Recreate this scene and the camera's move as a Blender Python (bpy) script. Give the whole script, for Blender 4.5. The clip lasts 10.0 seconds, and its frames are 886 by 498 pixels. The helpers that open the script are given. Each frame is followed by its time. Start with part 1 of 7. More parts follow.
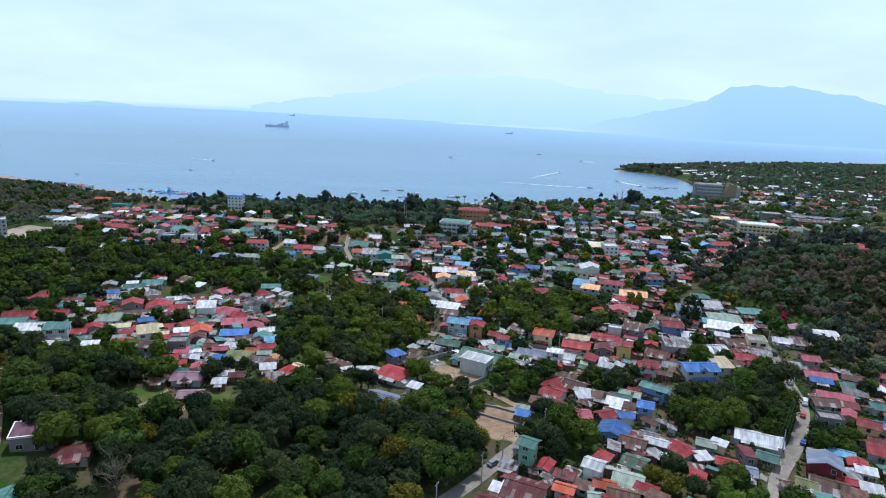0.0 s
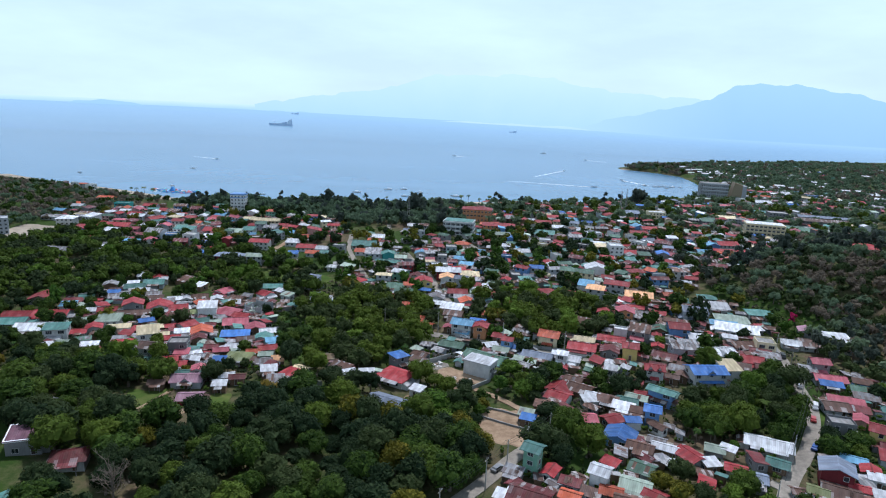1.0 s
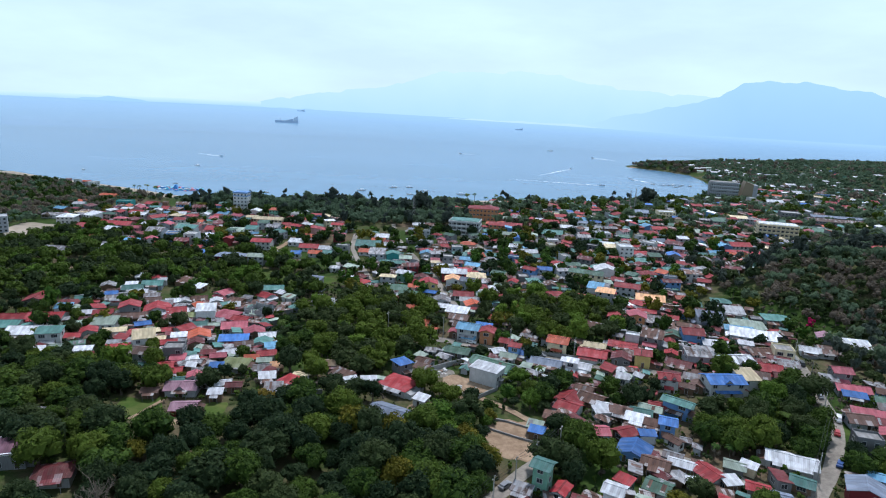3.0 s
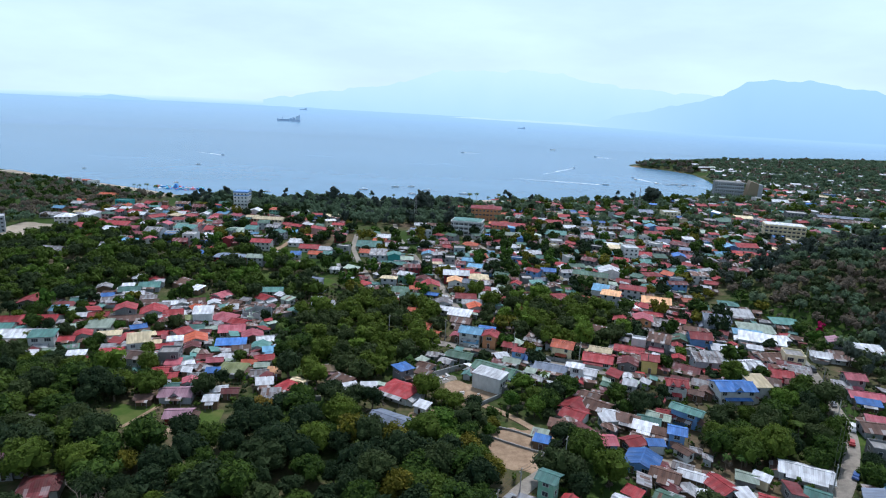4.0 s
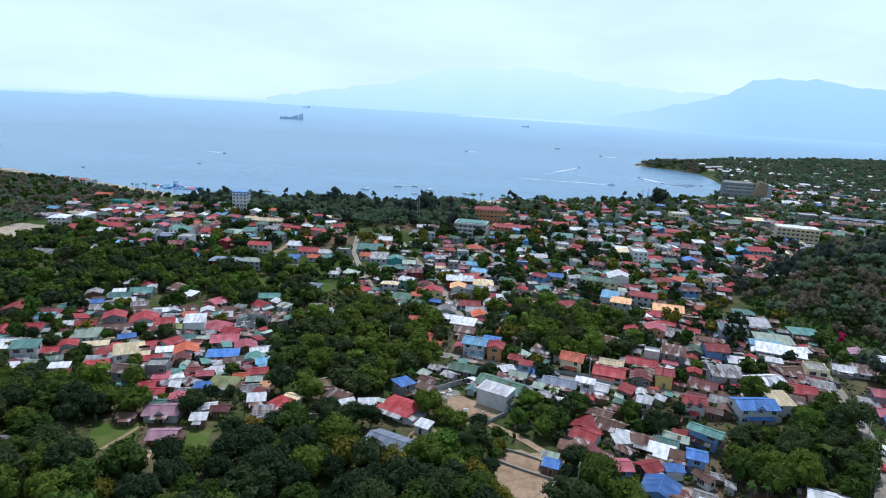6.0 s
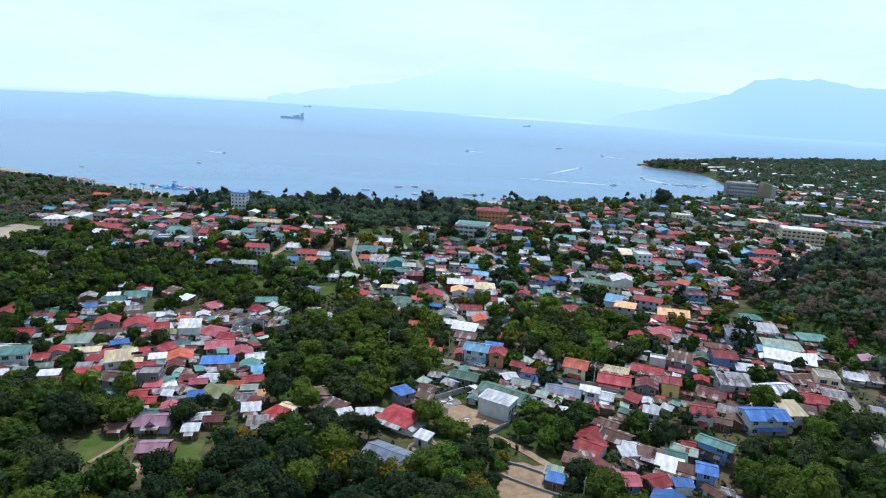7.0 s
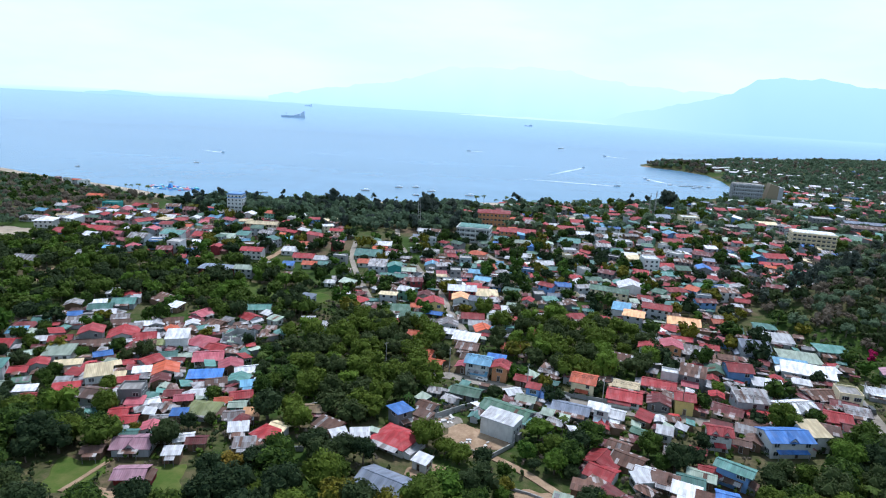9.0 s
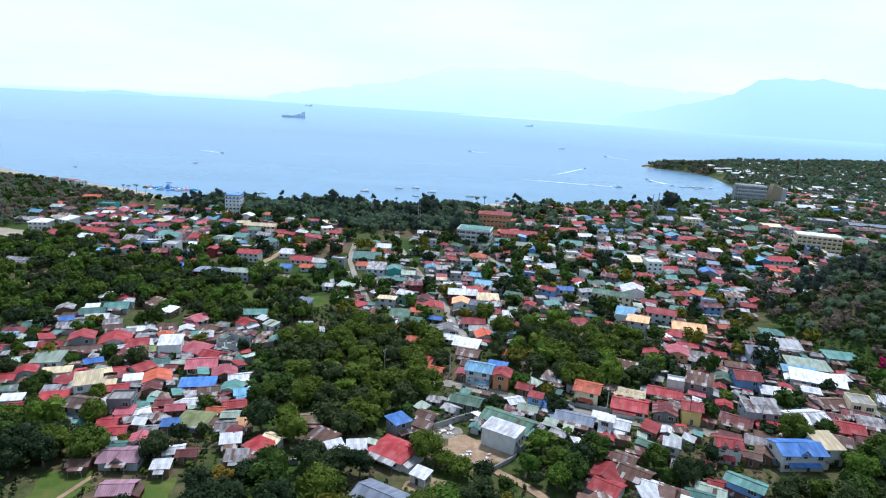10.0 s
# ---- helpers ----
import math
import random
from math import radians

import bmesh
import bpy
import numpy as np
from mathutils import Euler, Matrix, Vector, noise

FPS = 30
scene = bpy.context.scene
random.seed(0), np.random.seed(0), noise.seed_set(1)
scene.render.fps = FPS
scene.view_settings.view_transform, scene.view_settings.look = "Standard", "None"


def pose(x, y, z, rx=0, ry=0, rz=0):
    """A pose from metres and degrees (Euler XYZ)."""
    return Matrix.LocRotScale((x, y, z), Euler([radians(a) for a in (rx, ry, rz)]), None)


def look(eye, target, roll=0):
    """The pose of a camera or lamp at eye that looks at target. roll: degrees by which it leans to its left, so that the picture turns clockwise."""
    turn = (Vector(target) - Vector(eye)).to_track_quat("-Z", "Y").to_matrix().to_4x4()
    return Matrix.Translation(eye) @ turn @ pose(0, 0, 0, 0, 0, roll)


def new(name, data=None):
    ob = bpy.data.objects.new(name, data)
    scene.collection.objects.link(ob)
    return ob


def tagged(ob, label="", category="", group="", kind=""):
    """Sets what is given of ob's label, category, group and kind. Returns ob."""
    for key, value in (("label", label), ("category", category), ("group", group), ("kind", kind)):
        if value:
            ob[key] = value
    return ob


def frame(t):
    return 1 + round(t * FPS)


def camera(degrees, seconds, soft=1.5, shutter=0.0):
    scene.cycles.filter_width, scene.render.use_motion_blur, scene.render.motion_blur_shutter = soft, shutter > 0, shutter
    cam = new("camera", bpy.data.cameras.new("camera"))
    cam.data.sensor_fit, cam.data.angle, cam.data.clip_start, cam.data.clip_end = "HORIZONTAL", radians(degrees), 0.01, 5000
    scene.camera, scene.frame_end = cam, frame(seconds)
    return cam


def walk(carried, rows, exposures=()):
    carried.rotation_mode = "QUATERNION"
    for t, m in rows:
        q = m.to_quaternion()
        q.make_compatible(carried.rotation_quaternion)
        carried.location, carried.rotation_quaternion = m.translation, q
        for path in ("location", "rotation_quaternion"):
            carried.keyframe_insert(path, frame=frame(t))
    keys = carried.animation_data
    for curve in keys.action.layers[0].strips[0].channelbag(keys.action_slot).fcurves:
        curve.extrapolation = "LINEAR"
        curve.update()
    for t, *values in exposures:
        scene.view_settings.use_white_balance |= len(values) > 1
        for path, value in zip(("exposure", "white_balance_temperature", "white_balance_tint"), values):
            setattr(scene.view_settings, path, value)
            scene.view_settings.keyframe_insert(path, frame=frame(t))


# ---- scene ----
# The drone's flight: seconds, place in metres, pitch, lean, yaw in degrees.
cam = camera(72.0, 10.0, soft=1.1)
PATH = [
    (0.0, 0.00, 0.00, 100.00, -12.441, -2.283, -0.000),
    (0.5, -0.02, 1.71, 99.94, -12.514, -2.299, 0.176),
    (1.0, -0.02, 3.53, 99.90, -12.583, -2.315, 0.346),
    (1.5, -0.02, 5.53, 99.88, -12.647, -2.333, 0.508),
    (2.0, -0.02, 7.73, 99.88, -12.711, -2.351, 0.657),
    (2.5, -0.00, 10.08, 99.89, -12.778, -2.370, 0.792),
    (4.0, -0.17, 18.58, 100.02, -12.984, -2.430, 1.117),
    (4.5, -0.27, 21.71, 100.13, -13.037, -2.453, 1.206),
    (5.0, -0.37, 24.89, 100.25, -13.088, -2.477, 1.291),
    (5.5, -0.44, 28.07, 100.39, -13.135, -2.503, 1.373),
    (7.0, -0.55, 37.45, 100.91, -13.223, -2.583, 1.543),
    (7.5, -0.61, 40.53, 100.99, -13.247, -2.607, 1.583),
    (8.0, -0.65, 43.63, 101.05, -13.269, -2.631, 1.617),
    (8.5, -0.67, 46.75, 101.09, -13.286, -2.653, 1.648),
    (9.0, -0.67, 49.87, 101.12, -13.297, -2.674, 1.677),
    (9.5, -0.66, 52.99, 101.17, -13.299, -2.695, 1.704),
    (10.0, -0.65, 56.10, 101.24, -13.290, -2.715, 1.733),
]
EXPOSURES = [(0.0, 0.07, 5780, 16), (5.5, 0.10, 5780, 16), (7.0, 0.21, 5780, 16), (8.5, 0.32, 5780, 16), (10.0, 0.43, 5780, 16)]
walk(cam, [(t, pose(x, y, z, 90 + pitch, lean, yaw)) for t, x, y, z, pitch, lean, yaw in PATH], EXPOSURES)

# ---- daylight: high hazy sun ahead of the camera, thin white cloud ----
SUN_EL, SUN_AZ = 63.0, 14.0
world = bpy.data.worlds.new("sky")
scene.world = world
world.use_nodes = True
wt = world.node_tree
wt.nodes.clear()


def wnode(kind, **values):
    n = wt.nodes.new(kind)
    for k, v in values.items():
        n.inputs[k].default_value = v
    return n


sky = wt.nodes.new("ShaderNodeTexSky")
sky.sky_type, sky.sun_disc = "NISHITA", False
sky.sun_elevation, sky.sun_rotation = radians(SUN_EL), radians(SUN_AZ)
sky.air_density, sky.dust_density, sky.ozone_density = 1.0, 1.0, 3.0
gain = wt.nodes.new("ShaderNodeVectorMath")
gain.operation = "SCALE"
gain.inputs[3].default_value = 0.055
wt.links.new(sky.outputs[0], gain.inputs[0])
coord = wt.nodes.new("ShaderNodeTexCoord")
stretch = wt.nodes.new("ShaderNodeMapping")
stretch.inputs["Scale"].default_value = (1.2, 1.2, 4.5)
wt.links.new(coord.outputs["Generated"], stretch.inputs["Vector"])
veil = wnode("ShaderNodeTexNoise", Scale=2.6, Detail=5.0, Roughness=0.55)
wt.links.new(stretch.outputs[0], veil.inputs["Vector"])
ramp = wt.nodes.new("ShaderNodeMapRange")
ramp.inputs["From Min"].default_value, ramp.inputs["From Max"].default_value = 0.38, 0.66
ramp.inputs["To Min"].default_value, ramp.inputs["To Max"].default_value = 0.82, 1.0
wt.links.new(veil.outputs["Fac"], ramp.inputs["Value"])
# the haze lies thickest towards the horizon and thins overhead
split = wt.nodes.new("ShaderNodeSeparateXYZ")
wt.links.new(coord.outputs["Generated"], split.inputs[0])
high = wt.nodes.new("ShaderNodeMapRange")
high.interpolation_type = "SMOOTHSTEP"
high.inputs["From Min"].default_value, high.inputs["From Max"].default_value = 0.12, 0.75
high.inputs["To Min"].default_value, high.inputs["To Max"].default_value = 1.0, 0.42
wt.links.new(split.outputs["Z"], high.inputs["Value"])
haze = wt.nodes.new("ShaderNodeMath")
haze.operation = "MULTIPLY"
wt.links.new(ramp.outputs[0], haze.inputs[0])
wt.links.new(high.outputs[0], haze.inputs[1])
thin = wt.nodes.new("ShaderNodeMix")
thin.data_type = "RGBA"
thin.inputs["B"].default_value = (0.74, 0.95, 1.06, 1)
wt.links.new(haze.outputs[0], thin.inputs["Factor"])
wt.links.new(gain.outputs[0], thin.inputs["A"])
back = wt.nodes.new("ShaderNodeBackground")
wt.links.new(thin.outputs["Result"], back.inputs["Color"])
wout = wt.nodes.new("ShaderNodeOutputWorld")
wt.links.new(back.outputs[0], wout.inputs[0])

sun = new("sun", bpy.data.lights.new("sun", "SUN"))
sun.data.energy, sun.data.angle, sun.data.color = 3.2, radians(1.2), (1.0, 0.97, 0.92)
el, az = radians(SUN_EL), radians(SUN_AZ)
sun.matrix_world = look((0, 0, 400), (-400 * math.sin(az) * math.cos(el), -400 * math.cos(az) * math.cos(el), 400 - 400 * math.sin(el)))

# ---- materials ----
class Mat:
    """A small builder for node materials."""

    def __init__(self, name, rough=0.8, metal=0.0, spec=0.5):
        self.m = bpy.data.materials.new(name)
        self.m.use_nodes = True
        self.t = self.m.node_tree
        self.p = self.t.nodes["Principled BSDF"]
        self.p.inputs["Roughness"].default_value = rough
        self.p.inputs["Metallic"].default_value = metal
        self.p.inputs["Specular IOR Level"].default_value = spec
        self.co = None

    def coords(self, kind="Object"):
        if self.co is None:
            self.co = self.t.nodes.new("ShaderNodeTexCoord")
        return self.co.outputs[kind]

    def place(self):
        return self.t.nodes.new("ShaderNodeNewGeometry").outputs["Position"]

    def chance(self):
        """A number of its own for each object and for each loose piece of it."""
        both = self.calc("ADD", self.t.nodes.new("ShaderNodeObjectInfo").outputs["Random"], self.island())
        return self.calc("FRACT", both, 0.0)

    def island(self):
        return self.t.nodes.new("ShaderNodeNewGeometry").outputs["Random Per Island"]

    def noise(self, scale, detail=4.0, rough=0.6, at=None, squash=None):
        n = self.t.nodes.new("ShaderNodeTexNoise")
        n.inputs["Scale"].default_value, n.inputs["Detail"].default_value, n.inputs["Roughness"].default_value = scale, detail, rough
        src = at if at is not None else self.coords()
        if squash:
            mp = self.t.nodes.new("ShaderNodeMapping")
            mp.inputs["Scale"].default_value = squash
            self.t.links.new(src, mp.inputs["Vector"])
            src = mp.outputs[0]
        self.t.links.new(src, n.inputs["Vector"])
        return n.outputs["Fac"]

    def span(self, value, a, b, lo=0.0, hi=1.0):
        n = self.t.nodes.new("ShaderNodeMapRange")
        for key, v in (("From Min", a), ("From Max", b), ("To Min", lo), ("To Max", hi)):
            n.inputs[key].default_value = v
        self.t.links.new(value, n.inputs["Value"])
        return n.outputs[0]

    def calc(self, op, a, b):
        n = self.t.nodes.new("ShaderNodeMath")
        n.operation = op
        for i, v in enumerate((a, b)):
            if isinstance(v, (int, float)):
                n.inputs[i].default_value = v
            else:
                self.t.links.new(v, n.inputs[i])
        return n.outputs[0]

    def mix(self, fac, a, b, blend="MIX"):
        n = self.t.nodes.new("ShaderNodeMix")
        n.data_type, n.blend_type = "RGBA", blend
        for sock, v in ((n.inputs["Factor"], fac), (n.inputs["A"], a), (n.inputs["B"], b)):
            if isinstance(v, (int, float)):
                sock.default_value = v
            elif isinstance(v, tuple):
                sock.default_value = (*v, 1.0)[:4]
            else:
                self.t.links.new(v, sock)
        return n.outputs["Result"]

    def shade(self, color, value):
        """color times a grey value socket."""
        return self.mix(1.0, color, value, "MULTIPLY")

    def color(self, c):
        if isinstance(c, tuple):
            self.p.inputs["Base Color"].default_value = (*c, 1.0)[:4]
        else:
            self.t.links.new(c, self.p.inputs["Base Color"])
        return self

    def rough(self, v):
        self.t.links.new(v, self.p.inputs["Roughness"])
        return self

    def bump(self, height, strength=0.4, distance=0.1):
        n = self.t.nodes.new("ShaderNodeBump")
        n.inputs["Strength"].default_value, n.inputs["Distance"].default_value = strength, distance
        self.t.links.new(height, n.inputs["Height"])
        self.t.links.new(n.outputs[0], self.p.inputs["Normal"])
        return self


def roof_material(name, base, rust=0.35, metal=0.0, rough=0.62, patch=0.07):
    """Painted corrugated sheet: seams down the slope, fading, stains and rust."""
    k = Mat(name, rough, metal, 0.22)
    wave = k.t.nodes.new("ShaderNodeTexWave")
    wave.inputs["Scale"].default_value, wave.inputs["Distortion"].default_value = 0.6, 0.0
    wave.bands_direction = "X"
    k.t.links.new(k.coords(), wave.inputs["Vector"])
    sheets = k.noise(0.9, 1.0, 0.3, squash=(1.0, 0.25, 0.25))
    fade = k.noise(0.35, 5.0, 0.65)
    dirt = k.noise(2.2, 6.0, 0.7, squash=(1.0, 0.3, 0.3))
    pale = tuple(min(1.0, 0.85 * c + 0.10) for c in base)
    c = k.mix(k.span(fade, 0.42, 0.72, 0.0, 0.6), base, pale)
    c = k.shade(c, k.span(k.chance(), 0, 1, 0.58, 1.15))
    # single sheets, some newer and paler, some rusted through
    parts = k.t.nodes.new("ShaderNodeSeparateXYZ")
    k.t.links.new(k.coords(), parts.inputs[0])
    cell = k.t.nodes.new("ShaderNodeCombineXYZ")
    k.t.links.new(k.calc("FLOOR", k.calc("MULTIPLY", parts.outputs["X"], 1.15), 0.0), cell.inputs[0])
    k.t.links.new(k.calc("FLOOR", k.calc("MULTIPLY", parts.outputs["Y"], 0.42), 0.0), cell.inputs[1])
    pick = k.t.nodes.new("ShaderNodeTexWhiteNoise")
    k.t.links.new(cell.outputs[0], pick.inputs["Vector"])
    c = k.mix(k.span(pick.outputs["Value"], 0.72, 0.80, 0.0, patch), c, (0.44, 0.43, 0.42))
    c = k.mix(k.span(pick.outputs["Value"], 0.30, 0.22, 0.0, patch), c, (0.085, 0.052, 0.040))
    c = k.shade(c, k.span(sheets, 0.35, 0.65, 0.74, 1.1))
    c = k.mix(k.span(dirt, 0.52, 0.74, 0.0, rust), c, (0.13, 0.062, 0.035))
    c = k.shade(c, k.span(wave.outputs["Fac"], 0.0, 0.25, 0.88, 1.0))
    k.color(c).rough(k.span(dirt, 0.3, 0.7, rough - 0.12, rough + 0.25)).bump(wave.outputs["Fac"], 0.5, 0.05)
    return k.m


ROOF = {
    "red": roof_material("red_roof_sheet", (0.33, 0.028, 0.033)),
    "maroon": roof_material("maroon_roof_sheet", (0.155, 0.024, 0.028), 0.35, 0.0, 0.62, 0.3),
    "orange": roof_material("orange_roof_sheet", (0.52, 0.105, 0.045), 0.15),
    "pink": roof_material("pink_roof_sheet", (0.42, 0.095, 0.12), 0.15),
    "plum": roof_material("plum_roof_sheet", (0.17, 0.075, 0.105), 0.15),
    "lilac": roof_material("lilac_roof_sheet", (0.36, 0.20, 0.25), 0.2),
    "teal": roof_material("teal_roof_sheet", (0.085, 0.225, 0.195), 0.2),
    "green": roof_material("green_roof_sheet", (0.075, 0.16, 0.11), 0.25),
    "sage": roof_material("sage_roof_sheet", (0.36, 0.44, 0.35), 0.2),
    "olive": roof_material("olive_roof_sheet", (0.22, 0.25, 0.10), 0.25),
    "white": roof_material("white_roof_sheet", (0.70, 0.72, 0.74), 0.35, 0.0, 0.62, 0.25),
    "grey": roof_material("galvanised_roof_sheet", (0.29, 0.295, 0.305), 0.55, 0.1, 0.6, 0.6),
    "slate": roof_material("blue_grey_roof_sheet", (0.20, 0.24, 0.31), 0.15),
    "blue": roof_material("blue_roof_sheet", (0.05, 0.17, 0.46), 0.12),
    "sky": roof_material("pale_blue_roof_sheet", (0.16, 0.38, 0.56), 0.15),
    "rust": roof_material("rusted_roof_sheet", (0.180, 0.098, 0.072), 0.8, 0.0, 0.8, 0.75),
    "brown": roof_material("brown_roof_sheet", (0.145, 0.078, 0.058), 0.4, 0.0, 0.62, 0.5),
    "cream": roof_material("cream_roof_sheet", (0.75, 0.62, 0.38), 0.15),
    "peach": roof_material("peach_roof_sheet", (0.80, 0.42, 0.20), 0.15),
    "thatch": roof_material("dry_thatch", (0.27, 0.20, 0.12), 0.3, 0.0, 0.95),
    "concrete": roof_material("concrete_deck", (0.42, 0.41, 0.39), 0.2, 0.0, 0.9),
}


def wall_material(name, base, stain=0.5):
    """Painted or bare render with rain streaks and blotches."""
    k = Mat(name, 0.85, 0.0, 0.2)
    streak = k.noise(1.1, 5.0, 0.7, squash=(1.0, 1.0, 0.18))
    blotch = k.noise(0.5, 4.0, 0.6)
    c = k.shade(base, k.span(k.chance(), 0, 1, 0.72, 1.1))
    c = k.mix(k.span(streak, 0.52, 0.8, 0.0, stain), c, tuple(0.35 * v for v in base))
    c = k.shade(c, k.span(blotch, 0.3, 0.7, 0.86, 1.08))
    k.color(c).bump(k.noise(6.0, 3.0), 0.2, 0.03)
    return k.m


WALL = {
    "white": wall_material("white_render", (0.60, 0.60, 0.58)),
    "cream": wall_material("cream_render", (0.68, 0.58, 0.38)),
    "grey": wall_material("bare_concrete_block", (0.22, 0.22, 0.22)),
    "pale": wall_material("pale_grey_render", (0.40, 0.42, 0.44)),
    "yellow": wall_material("yellow_render", (0.66, 0.50, 0.18)),
    "orange": wall_material("orange_render", (0.55, 0.25, 0.12)),
    "pink": wall_material("pink_render", (0.55, 0.32, 0.30)),
    "green": wall_material("green_render", (0.18, 0.36, 0.26)),
    "teal": wall_material("teal_render", (0.06, 0.30, 0.28)),
    "blue": wall_material("blue_render", (0.16, 0.30, 0.55)),
    "maroon": wall_material("maroon_render", (0.22, 0.035, 0.04)),
    "wood": wall_material("weathered_boards", (0.22, 0.14, 0.09)),
}

k = Mat("window_glass", 0.12, 0.0, 0.6)
k.color(k.mix(k.chance(), (0.012, 0.016, 0.02), (0.05, 0.06, 0.07)))
GLASS = k.m
TRIM = Mat("white_trim", 0.6).color((0.42, 0.42, 0.41)).m
TRIM_WHITE = Mat("bright_white_edging", 0.6).color((0.82, 0.82, 0.82)).m
k = Mat("dark_opening", 0.9)
DOOR = k.color(k.mix(k.chance(), (0.03, 0.02, 0.016), (0.16, 0.10, 0.07))).m


def leaf_material(name, low, high, sunny, thinness=0.2):
    k = Mat(name, 0.7, 0.0, 0.06)
    patch = k.noise(0.30, 3.0, 0.6)
    c = k.mix(k.island(), low, high)
    own = k.t.nodes.new("ShaderNodeObjectInfo").outputs["Random"]
    c = k.mix(k.span(own, 0.45, 1.0, 0.0, 0.7), c, sunny)
    c = k.shade(c, k.span(patch, 0.3, 0.7, 0.72, 1.25))
    k.color(c)
    thin = k.t.nodes.new("ShaderNodeBsdfTranslucent")
    k.t.links.new(c, thin.inputs["Color"])
    both = k.t.nodes.new("ShaderNodeMixShader")
    both.inputs[0].default_value = thinness
    k.t.links.new(k.p.outputs[0], both.inputs[1])
    k.t.links.new(thin.outputs[0], both.inputs[2])
    k.t.links.new(both.outputs[0], k.t.nodes["Material Output"].inputs[0])
    return k.m


LEAF = {
    "mango": leaf_material("mango_leaves", (0.012, 0.029, 0.007), (0.060, 0.102, 0.016), (0.108, 0.146, 0.019)),
    "dark": leaf_material("dark_leaves", (0.011, 0.024, 0.011), (0.034, 0.054, 0.021), (0.060, 0.080, 0.025)),
    "bright": leaf_material("bright_leaves", (0.028, 0.068, 0.010), (0.080, 0.150, 0.020), (0.13, 0.19, 0.025)),
    "gold": leaf_material("yellowing_leaves", (0.065, 0.075, 0.010), (0.165, 0.145, 0.018), (0.19, 0.125, 0.022)),
    # scrub, and partly needle and dry, are paled to stand in for distance haze
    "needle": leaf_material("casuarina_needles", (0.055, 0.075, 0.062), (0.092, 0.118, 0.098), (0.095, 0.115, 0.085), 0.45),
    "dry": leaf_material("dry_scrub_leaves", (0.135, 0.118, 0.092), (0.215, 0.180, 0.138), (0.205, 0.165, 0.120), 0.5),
    "scrub": leaf_material("haze_paled_scrub", (0.095, 0.150, 0.090), (0.145, 0.205, 0.125), (0.150, 0.200, 0.110), 0.5),
    "palm": leaf_material("palm_fronds", (0.025, 0.060, 0.014), (0.070, 0.125, 0.026), (0.13, 0.15, 0.032)),
    "magenta": leaf_material("bougainvillea_flowers", (0.25, 0.01, 0.06), (0.45, 0.02, 0.12), (0.40, 0.02, 0.10)),
}
k = Mat("bark", 0.95)
BARK = k.color(k.mix(k.noise(3.0), (0.07, 0.05, 0.035), (0.18, 0.145, 0.11))).m

k = Mat("soil_and_grass", 0.95, 0.0, 0.08)
at = k.place()
broad = k.noise(0.018, 5.0, 0.6, at)
fine = k.noise(0.35, 6.0, 0.7, at)
earth = k.mix(fine, (0.070, 0.050, 0.034), (0.19, 0.135, 0.088))
grass = k.mix(fine, (0.014, 0.036, 0.007), (0.055, 0.090, 0.018))
k.color(k.mix(k.span(k.calc("ADD", broad, k.calc("MULTIPLY", fine, 0.35)), 0.62, 0.84), grass, earth)).bump(fine, 0.5, 0.4)
GROUND = k.m


def ground_material(name, a, b, scale=0.5):
    k = Mat(name, 0.95, 0.0, 0.1)
    at = k.place()
    f = k.noise(scale, 6.0, 0.7, at)
    g = k.noise(scale * 0.12, 3.0, 0.6, at)
    c = k.shade(k.mix(k.span(f, 0.3, 0.7), a, b), k.span(g, 0.3, 0.7, 0.75, 1.2))
    k.color(c).bump(f, 0.4, 0.15)
    return k.m


ASPHALT = ground_material("pale_worn_concrete_road", (0.20, 0.178, 0.148), (0.33, 0.298, 0.25), 0.7)
DIRT = ground_material("bare_brown_earth", (0.20, 0.13, 0.08), (0.40, 0.29, 0.19), 0.35)
LAWN = ground_material("mown_grass", (0.034, 0.082, 0.010), (0.110, 0.118, 0.036), 0.13)
SAND = ground_material("beach_sand", (0.27, 0.225, 0.17), (0.42, 0.36, 0.28), 0.2)



